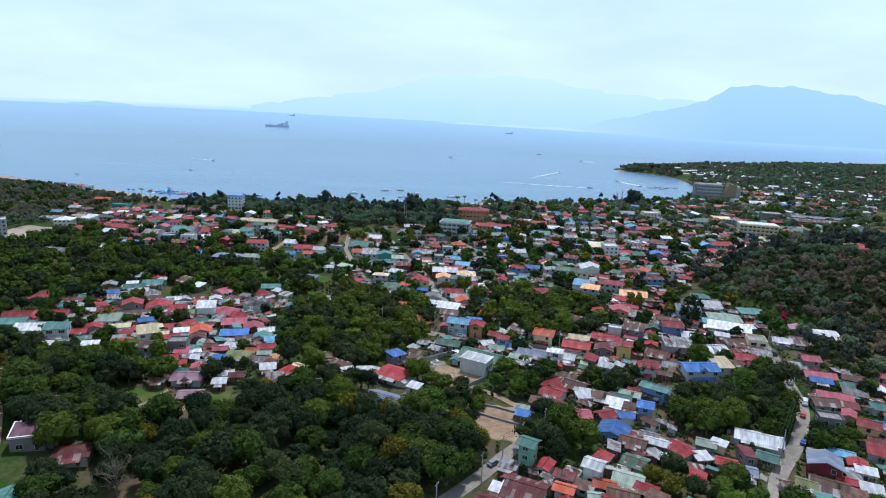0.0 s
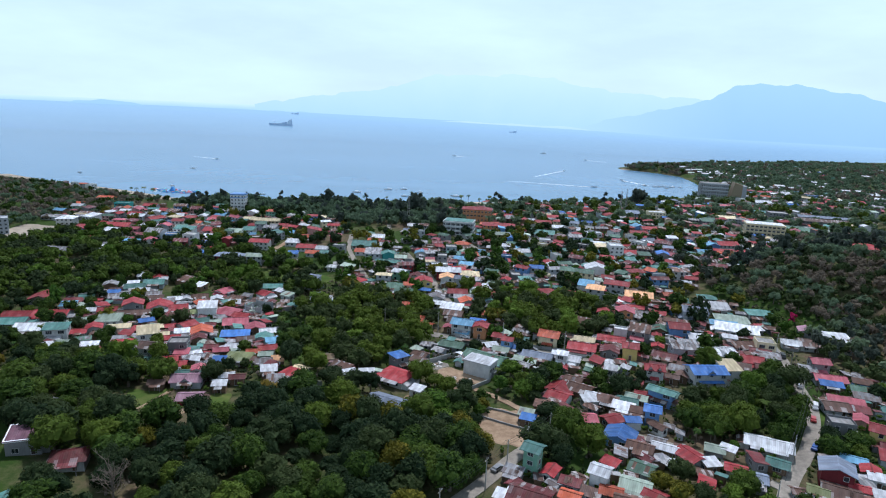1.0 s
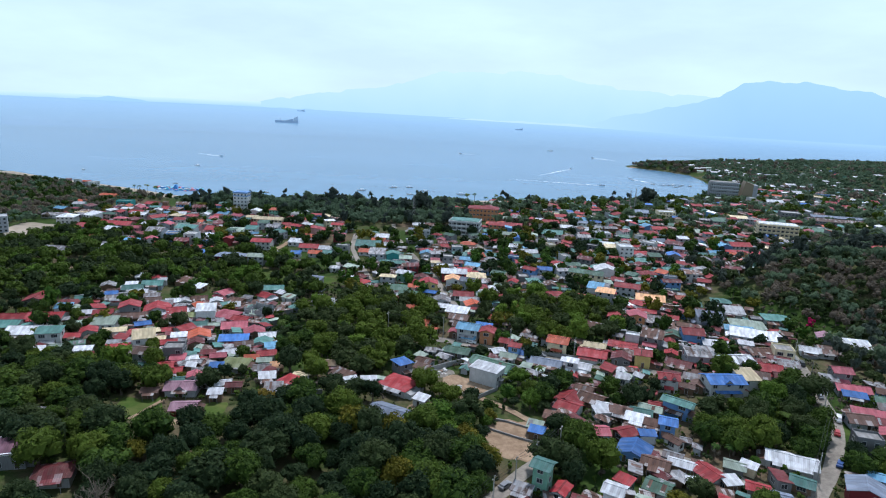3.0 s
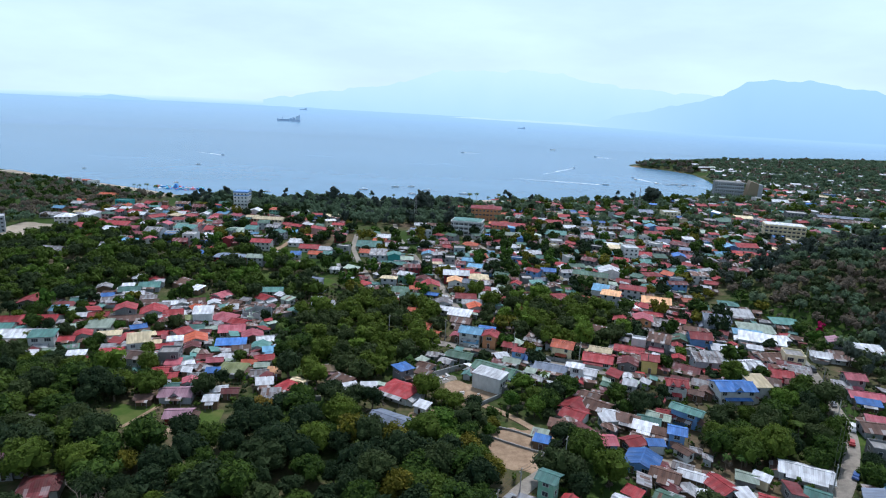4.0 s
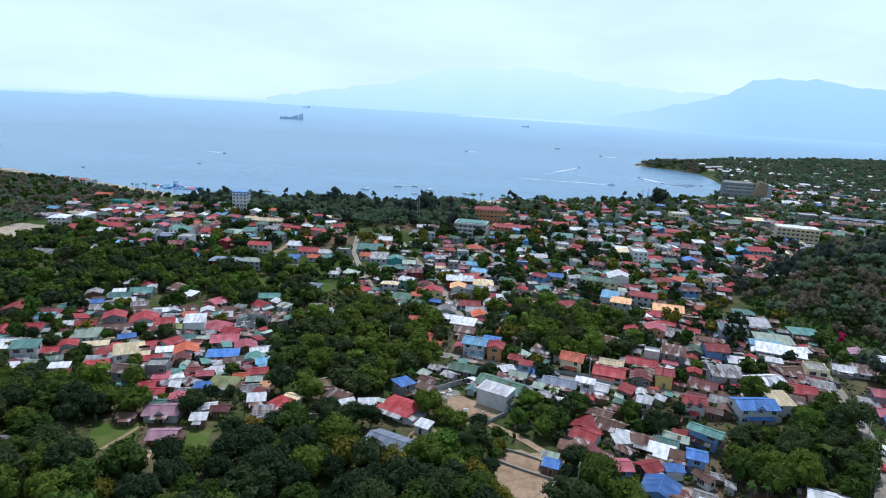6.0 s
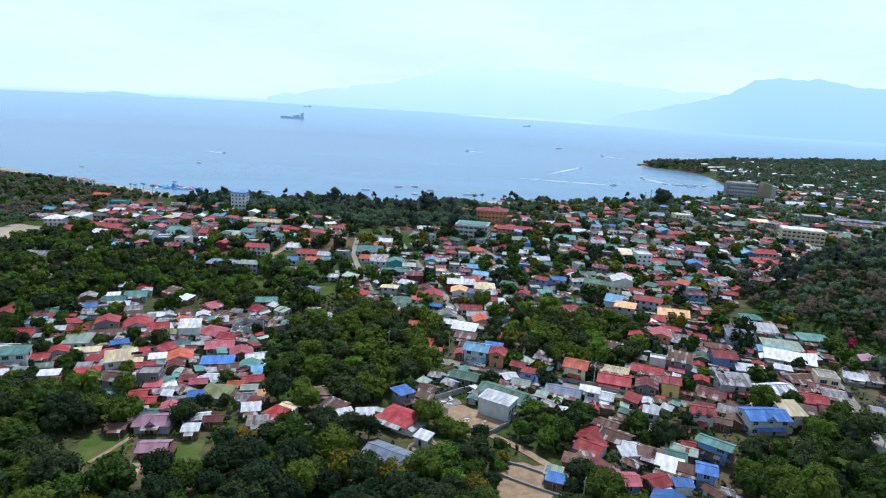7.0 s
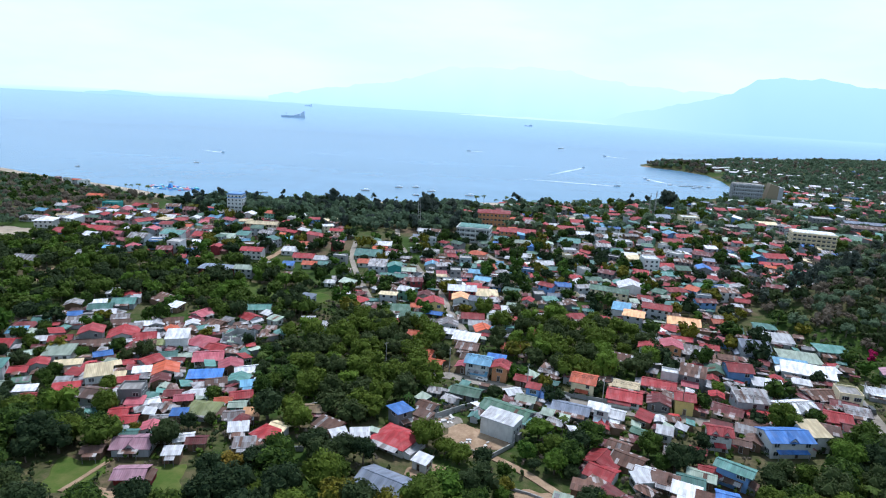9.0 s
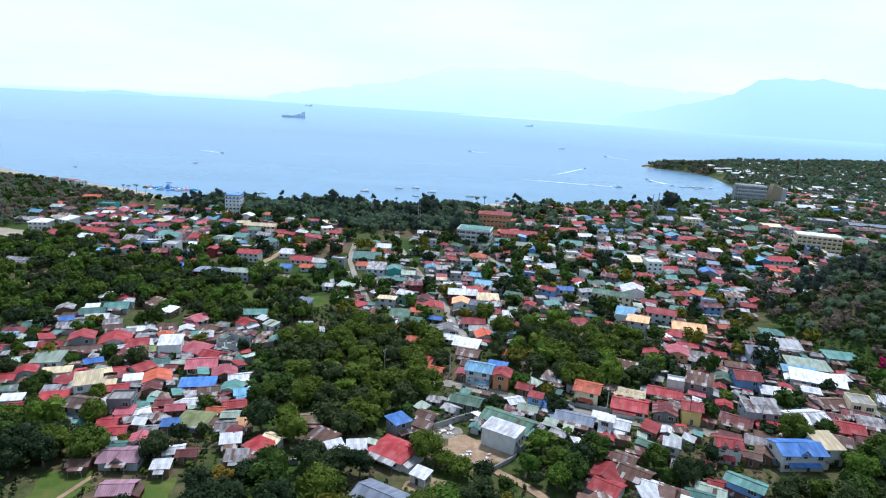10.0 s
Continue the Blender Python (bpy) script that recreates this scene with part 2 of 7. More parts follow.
def sea_material(name, misty):
    """Sea water; the misty one, farther out, fades into a glow painted as haze."""
    k = Mat(name, 0.26, 0.0, 0.35)
    at = k.place()
    swell = k.noise(0.03, 6.0, 0.65, at, (1.0, 0.45, 1.0))
    chop = k.noise(0.25, 4.0, 0.7, at, (1.0, 0.5, 1.0))
    drift = k.noise(0.0022, 3.0, 0.55, at, (1.0, 2.5, 1.0))
    c = k.mix(k.span(drift, 0.35, 0.65), (0.064, 0.168, 0.272), (0.086, 0.200, 0.318))
    k.color(k.shade(c, k.span(swell, 0.3, 0.7, 0.94, 1.06)))
    k.bump(k.calc("ADD", swell, k.calc("MULTIPLY", chop, 0.35)), 0.09, 1.0)
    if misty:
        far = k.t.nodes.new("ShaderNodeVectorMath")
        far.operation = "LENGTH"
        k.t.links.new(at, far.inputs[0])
        # glow that paints haze over the water, stronger with distance
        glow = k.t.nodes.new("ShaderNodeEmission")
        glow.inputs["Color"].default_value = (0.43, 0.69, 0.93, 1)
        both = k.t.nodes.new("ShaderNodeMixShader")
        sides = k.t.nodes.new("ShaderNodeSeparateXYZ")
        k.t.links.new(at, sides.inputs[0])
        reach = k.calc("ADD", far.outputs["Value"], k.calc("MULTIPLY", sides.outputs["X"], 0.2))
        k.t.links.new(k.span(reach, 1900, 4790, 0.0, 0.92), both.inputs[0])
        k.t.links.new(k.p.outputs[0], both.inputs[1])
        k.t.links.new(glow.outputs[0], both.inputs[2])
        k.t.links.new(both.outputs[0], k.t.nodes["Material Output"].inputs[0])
    return k.m


WATER = sea_material("sea_water", False)
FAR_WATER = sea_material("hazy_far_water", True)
FOAM = Mat("white_foam", 0.8).color((0.82, 0.88, 0.92)).m


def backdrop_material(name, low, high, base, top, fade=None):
    """Far mountains: a plain glowing backdrop with miles of bright air painted in."""
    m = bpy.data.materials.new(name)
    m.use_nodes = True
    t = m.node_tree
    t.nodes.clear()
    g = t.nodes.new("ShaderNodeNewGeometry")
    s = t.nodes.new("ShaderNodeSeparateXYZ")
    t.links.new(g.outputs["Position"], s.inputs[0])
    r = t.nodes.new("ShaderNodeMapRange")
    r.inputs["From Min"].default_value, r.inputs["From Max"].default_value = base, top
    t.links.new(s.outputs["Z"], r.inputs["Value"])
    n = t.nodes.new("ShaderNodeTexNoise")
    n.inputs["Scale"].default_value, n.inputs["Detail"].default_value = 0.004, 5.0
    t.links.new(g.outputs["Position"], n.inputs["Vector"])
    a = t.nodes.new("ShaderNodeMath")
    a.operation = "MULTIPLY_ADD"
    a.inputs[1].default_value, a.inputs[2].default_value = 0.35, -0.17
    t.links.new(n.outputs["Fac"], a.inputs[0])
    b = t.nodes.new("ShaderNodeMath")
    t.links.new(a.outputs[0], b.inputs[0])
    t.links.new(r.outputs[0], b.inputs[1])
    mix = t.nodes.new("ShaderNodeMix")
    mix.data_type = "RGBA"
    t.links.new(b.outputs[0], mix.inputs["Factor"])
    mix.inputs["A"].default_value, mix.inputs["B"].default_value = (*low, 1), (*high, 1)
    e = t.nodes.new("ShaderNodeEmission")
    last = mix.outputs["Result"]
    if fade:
        # paler colour painted towards one end stands in for thicker air
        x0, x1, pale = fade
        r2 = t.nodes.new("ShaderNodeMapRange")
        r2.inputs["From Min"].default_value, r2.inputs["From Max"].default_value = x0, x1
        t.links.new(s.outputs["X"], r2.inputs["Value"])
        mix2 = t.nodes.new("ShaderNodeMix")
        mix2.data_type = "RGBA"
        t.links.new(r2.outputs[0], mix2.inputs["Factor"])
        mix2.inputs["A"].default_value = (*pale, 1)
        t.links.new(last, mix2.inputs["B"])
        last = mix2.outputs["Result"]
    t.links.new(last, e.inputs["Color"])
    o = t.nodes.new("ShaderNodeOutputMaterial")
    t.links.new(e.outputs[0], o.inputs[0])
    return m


def plain(name, c, rough=0.6, metal=0.0):
    k = Mat(name, rough, metal)
    n = k.noise(1.5, 4.0)
    return k.color(k.mix(k.span(n, 0.3, 0.7, 0.0, 0.35), c, tuple(0.65 * v for v in c))).m


# ---- the land, the sea, the far shore ----
COAST = [(-1500, 1250), (-900, 960), (-565, 785), (-495, 744), (-421, 710), (-368, 685), (-326, 663), (-291, 638), (-252, 634), (-206, 640), (-137, 655), (-78, 668),
         (1, 689), (81, 716), (192, 756), (305, 814), (366, 870), (405, 948), (432, 1061), (446, 1160), (425, 1225), (366, 1290), (374, 1330), (430, 1390),
         (560, 1490), (769, 1625), (1038, 1830), (1500, 2030), (2600, 2300)]


def coast_distance(x, y):
    """Metres from the shoreline, positive on land."""
    best, inside = np.full(np.shape(x), 1e9), np.zeros(np.shape(x), bool)
    ring = COAST + [(2600, -900), (-1500, -900)]
    for i, (ax, ay) in enumerate(ring):
        bx, by = ring[(i + 1) % len(ring)]
        if i < len(COAST) - 1:
            f = np.clip(((x - ax) * (bx - ax) + (y - ay) * (by - ay)) / ((bx - ax) ** 2 + (by - ay) ** 2), 0, 1)
            best = np.minimum(best, np.hypot(x - ax - f * (bx - ax), y - ay - f * (by - ay)))
        if ay != by:
            inside ^= ((ay > y) != (by > y)) & (x < (bx - ax) * (y - ay) / (by - ay) + ax)
    return np.where(inside, best, -best)


def hump(x, y, cx, cy, rx, ry, h):
    return h * np.exp(-((x - cx) / rx) ** 2 - ((y - cy) / ry) ** 2)


def land(x, y):
    """The height of the ground."""
    x, y = np.asarray(x, float), np.asarray(y, float)
    d = coast_distance(x, y)
    z = np.where(d > 0, 4.2 * (1 - np.exp(-np.maximum(d, 0) / 45)), np.maximum(0.06 * d, -8))
    rise = hump(x, y, -125, 130, 55, 50, 6.5) + 22 * np.exp(-(((x - 226) / 66) ** 2 + ((y - 340) / 50) ** 2) ** 1.5) + hump(x, y, 290, 395, 50, 80, 16) + hump(x, y, -480, 600, 150, 80, 4)
    rise = rise + hump(x, y, 425, 1225, 50, 60, 17) + hump(x, y, 900, 1350, 260, 220, 7) + hump(x, y, 560, 560, 120, 120, 10)
    rise = rise + 0.6 * np.sin(x / 37 + 1) * np.sin(y / 43)
    return z + rise * np.clip(d / 40, 0, 1)


def mesh_object(name, verts, faces, mats, parent=None, slots=None, smooth=False):
    """One mesh object out of vertices and faces."""
    me = bpy.data.meshes.new(name)
    me.from_pydata([tuple(v) for v in verts], [], [tuple(f) for f in faces])
    for m in mats if isinstance(mats, (list, tuple)) else [mats]:
        me.materials.append(m)
    if slots is not None:
        me.polygons.foreach_set("material_index", slots)
    if smooth:
        me.polygons.foreach_set("use_smooth", [True] * len(me.polygons))
    me.update()
    ob = new(name, me)
    ob.parent = parent
    return ob


def empty(name, x, y, z, yaw=0.0):
    ob = new(name)
    ob.empty_display_size = 1.0
    ob.matrix_world = pose(x, y, z, 0, 0, yaw)
    return ob


def sheet(xs, ys, height):
    gx, gy = np.meshgrid(xs, ys)
    gz = height(gx, gy)
    verts = np.stack([gx.ravel(), gy.ravel(), gz.ravel()], 1)
    n, m = len(xs), len(ys)
    i = (np.arange(m - 1)[:, None] * n + np.arange(n - 1)[None, :]).ravel()
    return verts.tolist(), np.stack([i, i + 1, i + n + 1, i + n], 1).tolist()


xs = np.concatenate([np.arange(-1500, -500, 50), np.arange(-500, 520, 8), np.arange(520, 1200, 25), np.arange(1200, 2601, 100)])
ys = np.concatenate([np.arange(-900, 60, 60), np.arange(60, 900, 8), np.arange(900, 1450, 20), np.arange(1450, 2400, 60)])
ground = mesh_object("ground", *sheet(xs, ys, land), GROUND, smooth=True)
tagged(ground, "dry earth and patchy grass under a coastal town", "ground", kind="structure")


def sea_level(x, y):
    """Level near the town; the far water lifts slightly to stand in for the true, much farther horizon."""
    r, a = np.hypot(x, y), np.degrees(np.arctan2(x, y))
    lift = np.interp(a, [-45, -20, 0, 10, 20, 40], [80, 70, 48, 30, 6, 0])
    return lift * np.clip((r - 2300) / 2450, 0, 1.1) ** 2


def bay(name, rs, mat, label):
    """A fan of water between two distances from the town."""
    ang = np.radians(np.linspace(-75, 75, 151))
    verts, faces = [], []
    for r in rs:
        px, py = r * np.sin(ang), r * np.cos(ang)
        verts += np.stack([px, py, sea_level(px, py)], 1).tolist()
    for j in range(len(rs) - 1):
        for i in range(len(ang) - 1):
            a = j * len(ang) + i
            faces.append((a, a + 1, a + len(ang) + 1, a + len(ang)))
    return tagged(mesh_object(name, verts, faces, mat, smooth=True), label, "sea", kind="structure")


bay("water", np.linspace(380, 1900, 34), WATER, "calm blue bay with small ripples")
bay("backdrop", np.concatenate([np.linspace(1900, 2300, 8), np.linspace(2350, 4790, 40)]), FAR_WATER, "far water of the bay, paled by a painted haze glow")


def ridge(name, label, mat, dist, profile, seed, rough):
    """A far mountain range: azimuth in degrees and height along it, with spurs towards the viewer."""
    rng = random.Random(seed)
    az = np.linspace(profile[0][0], profile[-1][0], 220)
    top = np.interp(az, [p[0] for p in profile], [p[1] for p in profile])
    foot = np.interp(az, [p[0] for p in profile], [p[2] for p in profile])
    steps = 14
    verts, faces = [], []
    ph = [rng.uniform(0, 6.28) for _ in range(6)]
    for s in range(steps):
        f = s / (steps - 1)
        for a, h, b in zip(az, top, foot):
            wob = sum(math.sin(a * (1.7 + 1.3 * i) + ph[i]) / (1 + i) for i in range(6)) * rough
            r = dist - (1 - f) * 60 + 20 * (1 - f) * f * math.sin(a * 3 + ph[0])
            z = b + (h + wob * min(1, (h - b) / 80) - b) * (f ** 0.8) if f else b - 25
            verts.append((r * math.sin(radians(a)), r * math.cos(radians(a)), z))
    n = len(az)
    for s in range(steps - 1):
        for i in range(n - 1):
            a = s * n + i
            faces.append((a, a + 1, a + n + 1, a + n))
    return tagged(mesh_object(name, verts, faces, mat, smooth=True), label, "mountain", kind="structure")


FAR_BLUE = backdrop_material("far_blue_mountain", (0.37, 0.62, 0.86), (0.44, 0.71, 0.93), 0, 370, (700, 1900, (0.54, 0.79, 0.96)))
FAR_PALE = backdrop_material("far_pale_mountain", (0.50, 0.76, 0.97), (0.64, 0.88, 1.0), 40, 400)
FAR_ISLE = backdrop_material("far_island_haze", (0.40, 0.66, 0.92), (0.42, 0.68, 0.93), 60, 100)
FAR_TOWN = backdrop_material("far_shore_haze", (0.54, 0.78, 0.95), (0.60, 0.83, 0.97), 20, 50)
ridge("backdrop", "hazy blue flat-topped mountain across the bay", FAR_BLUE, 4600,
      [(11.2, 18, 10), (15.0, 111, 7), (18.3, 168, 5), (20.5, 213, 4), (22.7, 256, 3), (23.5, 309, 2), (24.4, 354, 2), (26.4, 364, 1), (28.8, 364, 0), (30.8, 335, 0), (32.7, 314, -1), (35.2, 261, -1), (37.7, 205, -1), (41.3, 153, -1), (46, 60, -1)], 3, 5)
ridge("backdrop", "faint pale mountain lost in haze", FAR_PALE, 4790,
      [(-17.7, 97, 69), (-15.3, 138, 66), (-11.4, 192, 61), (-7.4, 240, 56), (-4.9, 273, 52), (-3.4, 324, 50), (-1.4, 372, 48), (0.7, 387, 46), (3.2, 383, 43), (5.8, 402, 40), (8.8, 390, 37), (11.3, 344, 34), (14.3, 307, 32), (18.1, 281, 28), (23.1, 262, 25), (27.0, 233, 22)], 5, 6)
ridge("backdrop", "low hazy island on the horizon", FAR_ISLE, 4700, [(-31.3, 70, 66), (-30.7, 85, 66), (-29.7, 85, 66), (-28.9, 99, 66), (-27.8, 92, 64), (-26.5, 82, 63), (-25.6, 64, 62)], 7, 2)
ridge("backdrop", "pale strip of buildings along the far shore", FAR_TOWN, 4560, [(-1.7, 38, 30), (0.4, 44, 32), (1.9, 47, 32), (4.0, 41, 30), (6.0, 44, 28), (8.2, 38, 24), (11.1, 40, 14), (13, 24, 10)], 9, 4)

# an upright glowing strip, added to paint bright haze above the sea edge
FAR_HAZE = backdrop_material("horizon_haze_glow", (0.44, 0.70, 0.94), (0.68, 0.90, 1.0), 64, 104)
ridge("backdrop", "glowing strip painting bright haze along the sea horizon", FAR_HAZE, 4785, [(-52, 104, 66), (-40, 104, 66), (-30, 104, 62), (-18, 104, 58), (-12, 104, 54)], 15, 0)

# ---- kinds of things ----
def box(bm_v, bm_f, x0, x1, y0, y1, z0, z1):
    """Adds a box to lists of vertices and faces."""
    n = len(bm_v)
    bm_v += [(x, y, z) for z in (z0, z1) for x, y in ((x0, y0), (x1, y0), (x1, y1), (x0, y1))]
    bm_f += [(n + 3, n + 2, n + 1, n), (n + 4, n + 5, n + 6, n + 7)] + [(n + i, n + (i + 1) % 4, n + 4 + (i + 1) % 4, n + 4 + i) for i in range(4)]


def window_mesh(name, w, h, bars, frame_mat, pane_mat, deep=0.06):
    """A framed opening in one piece: outer casing, mullions, and panes set back between them."""
    t = 0.09
    xs = [-w / 2 - t, -w / 2]
    for i in range(bars):
        c = -w / 2 + w * (i + 1) / (bars + 1)
        xs += [c - 0.03, c + 0.03]
    xs += [w / 2, w / 2 + t]
    zs = [-t, 0.0, h, h + t]
    v, f, s = [], [], []
    front = {}
    for j, z in enumerate(zs):
        for i, x in enumerate(xs):
            front[i, j] = len(v)
            v.append((x, -0.08, z))
    for j in range(3):
        for i in range(len(xs) - 1):
            q = [front[i, j], front[i + 1, j], front[i + 1, j + 1], front[i, j + 1]]
            if j == 1 and i % 2 == 1:
                n = len(v)
                v += [(v[k][0], -0.08 + deep, v[k][2]) for k in q]
                f += [(q[m], q[(m + 1) % 4], n + (m + 1) % 4, n + m) for m in range(4)] + [(n, n + 1, n + 2, n + 3)]
                s += [0] * 4 + [1]
            else:
                f.append(tuple(q))
                s.append(0)
    n, last = len(v), len(xs) - 1
    rim = [front[0, 0], front[last, 0], front[last, 3], front[0, 3]]
    v += [(v[k][0], 0.04, v[k][2]) for k in rim]
    f += [(rim[(m + 1) % 4], rim[m], n + m, n + (m + 1) % 4) for m in range(4)]
    s += [0] * 4
    me = bpy.data.meshes.new(name)
    me.from_pydata(v, [], f)
    me.materials.append(frame_mat)
    me.materials.append(pane_mat)
    me.polygons.foreach_set("material_index", s)
    return me


WINDOWS = [window_mesh("window", 1.5, 1.25, 1, TRIM, GLASS), window_mesh("window", 1.15, 1.3, 0, TRIM, GLASS), window_mesh("window", 2.1, 1.3, 2, TRIM, GLASS)]
DOOR_MESH = window_mesh("door", 0.94, 2.05, 0, TRIM, DOOR)


def fixed(name, me, parent, x, y, z, yaw=0.0):
    ob = new(name, me)
    ob.parent = parent
    ob.matrix_basis = pose(x, y, z, 0, 0, yaw)
    return ob


def wall_shell(w, d, h, form, rise):
    """The body of a house: four walls with their gable or sloping tops."""
    a, b = w / 2, d / 2
    low = [(-a, -b, -2.5), (a, -b, -2.5), (a, b, -2.5), (-a, b, -2.5)]
    if form == "gable":
        v = low + [(-a, -b, h), (a, -b, h), (a, b, h), (-a, b, h), (-a, 0, h + rise), (a, 0, h + rise)]
        f = [(0, 1, 5, 4), (1, 2, 6, 9, 5), (2, 3, 7, 6), (3, 0, 4, 8, 7), (4, 5, 9, 8), (6, 7, 8, 9)]
    elif form == "shed":
        v = low + [(-a, -b, h), (a, -b, h), (a, b, h + rise), (-a, b, h + rise)]
        f = [(0, 1, 5, 4), (1, 2, 6, 5), (2, 3, 7, 6), (3, 0, 4, 7), (4, 5, 6, 7)]
    elif form == "flat":
        t, q = 0.2, h + 0.75
        v = low + [(-a, -b, q), (a, -b, q), (a, b, q), (-a, b, q)] + [(-a + t, -b + t, q), (a - t, -b + t, q), (a - t, b - t, q), (-a + t, b - t, q)] + [(-a + t, -b + t, h), (a - t, -b + t, h), (a - t, b - t, h), (-a + t, b - t, h)]
        f = [(i, (i + 1) % 4, 4 + (i + 1) % 4, 4 + i) for i in range(4)] + [(4 + i, 4 + (i + 1) % 4, 8 + (i + 1) % 4, 8 + i) for i in range(4)]
        f += [(8 + i, 8 + (i + 1) % 4, 12 + (i + 1) % 4, 12 + i) for i in range(4)] + [(12, 13, 14, 15)]
    else:
        v = low + [(-a, -b, h), (a, -b, h), (a, b, h), (-a, b, h)]
        f = [(0, 1, 5, 4), (1, 2, 6, 5), (2, 3, 7, 6), (3, 0, 4, 7), (4, 5, 6, 7)]
    return v, f


def roof_shell(w, d, h, form, rise, over):
    """A roof of sheet metal with eaves and some thickness."""
    t, a, b = 0.14, w / 2 + over, d / 2 + over
    s = rise / (d / 2)
    if form == "gable":
        e = h - s * over + 0.04
        r = h + rise + 0.04
        cs = [(-b, e), (0, r), (b, e), (b, e + t), (0, r + t), (-b, e + t)]
        v = [(x, y, z) for x in (-a, a) for y, z in cs]
        f = [(0, 5, 4, 1), (1, 4, 3, 2), (6, 7, 10, 11), (7, 8, 9, 10), (5, 11, 10, 4), (4, 10, 9, 3), (0, 1, 7, 6), (1, 2, 8, 7), (0, 6, 11, 5), (2, 3, 9, 8)]
        n = len(v)
        box(v, f, -a - 0.02, a + 0.02, -0.22, 0.22, r + t - 0.08, r + t + 0.06)
    elif form == "hip":
        e = h - s * over + 0.04
        r = e + s * b
        k = max(a - b, 0.0)
        if a < b:
            s = rise / (w / 2)
            e = h - s * over + 0.04
            r = e + s * a
        tops = [(-k, 0, r + t), (k, 0, r + t)] if a >= b else [(0, -(b - a), r + t), (0, b - a, r + t)]
        v = [(-a, -b, e), (a, -b, e), (a, b, e), (-a, b, e), (-a, -b, e + t), (a, -b, e + t), (a, b, e + t), (-a, b, e + t)] + tops
        f = [(3, 2, 1, 0)] + [(i, (i + 1) % 4, 4 + (i + 1) % 4, 4 + i) for i in range(4)]
        f += [(4, 5, 9, 8), (5, 6, 9), (6, 7, 8, 9), (7, 4, 8)] if a >= b else [(4, 5, 8), (5, 6, 9, 8), (6, 7, 9), (7, 4, 8, 9)]
    elif form == "shed":
        g = rise / d
        lo, hi = h - g * over + 0.05, h + rise + g * over + 0.05
        v = [(-a, -b, lo), (a, -b, lo), (a, b, hi), (-a, b, hi), (-a, -b, lo + t), (a, -b, lo + t), (a, b, hi + t), (-a, b, hi + t)]
        f = [(3, 2, 1, 0), (4, 5, 6, 7)] + [(i, (i + 1) % 4, 4 + (i + 1) % 4, 4 + i) for i in range(4)]
    else:
        v, f = [], []
        box(v, f, -w / 2 + 0.22, w / 2 - 0.22, -d / 2 + 0.22, d / 2 - 0.22, h + 0.02, h + 0.14)
    return v, f


TONES = {"red": "faded red", "maroon": "dark maroon", "orange": "orange", "pink": "pink", "lilac": "dusty lilac", "teal": "teal green", "green": "dark green", "sage": "pale sage green", "olive": "olive green",
         "plum": "dull plum", "white": "bright white", "grey": "bare galvanised grey", "slate": "blue-grey", "blue": "bright blue", "sky": "pale blue", "rust": "rusty patched", "brown": "brown", "cream": "cream", "peach": "peach orange",
         "thatch": "dry brown thatch", "concrete": "bare concrete"}
FORMS = {"gable": "gabled", "hip": "hipped", "shed": "lean-to", "flat": "flat"}
EAVES = 1.08
taken = []
house_rng = random.Random(7)


class Joined:
    """Collects the parts of many far things into one mesh."""

    def __init__(self):
        self.v, self.f, self.s, self.mats = [], [], [], []

    def add(self, v, f, mat, x, y, z, yaw):
        if mat not in self.mats:
            self.mats.append(mat)
        n, c, s = len(self.v), math.cos(radians(yaw)), math.sin(radians(yaw))
        self.v += [(x + p[0] * c - p[1] * s, y + p[0] * s + p[1] * c, z + p[2]) for p in v]
        self.f += [tuple(i + n for i in q) for q in f]
        self.s += [self.mats.index(mat)] * len(f)

    def finish(self, name, label, category):
        return tagged(mesh_object(name, self.v, self.f, self.mats, slots=self.s), label, category, kind="stuff")


FAR_HOUSES = Joined()
SHACKS = Joined()


def far_house(x, y, w, d, yaw=0, storeys=1, form="gable", roof="red", wall="white", pitch=0.34, tall=None, bank=None):
    """A house among hundreds in the distance: walls, roof, and dark windows with lintels."""
    r = house_rng
    z = float(land(x, y))
    h = 2.7 * storeys if tall is None else tall
    rise = {"gable": pitch * d / 2, "hip": pitch * min(w, d) / 2, "shed": 0.16 * d, "flat": 0.0}[form]
    bank = bank or FAR_HOUSES
    bank.add(*wall_shell(w, d, h, form, rise), WALL[wall], x, y, z, yaw)
    bank.add(*roof_shell(w, d, h, form, rise, 0.45 if form == "shed" else 0.75), ROOF[roof], x, y, z, yaw)
    n = max(1, int(w / 2.8))
    for level in range(storeys):
        for i in range(n):
            u = (i + 0.5) / n * w - w / 2 + r.uniform(-0.2, 0.2)
            v, f = [], []
            box(v, f, u - 0.65, u + 0.65, -d / 2 - 0.05, -d / 2 + 0.05, 2.7 * level + 0.9, 2.7 * level + 2.1)
            bank.add(v, f, GLASS, x, y, z, yaw)
    taken.append((x, y, w / 2 + 0.3, d / 2 + 0.3, radians(yaw)))


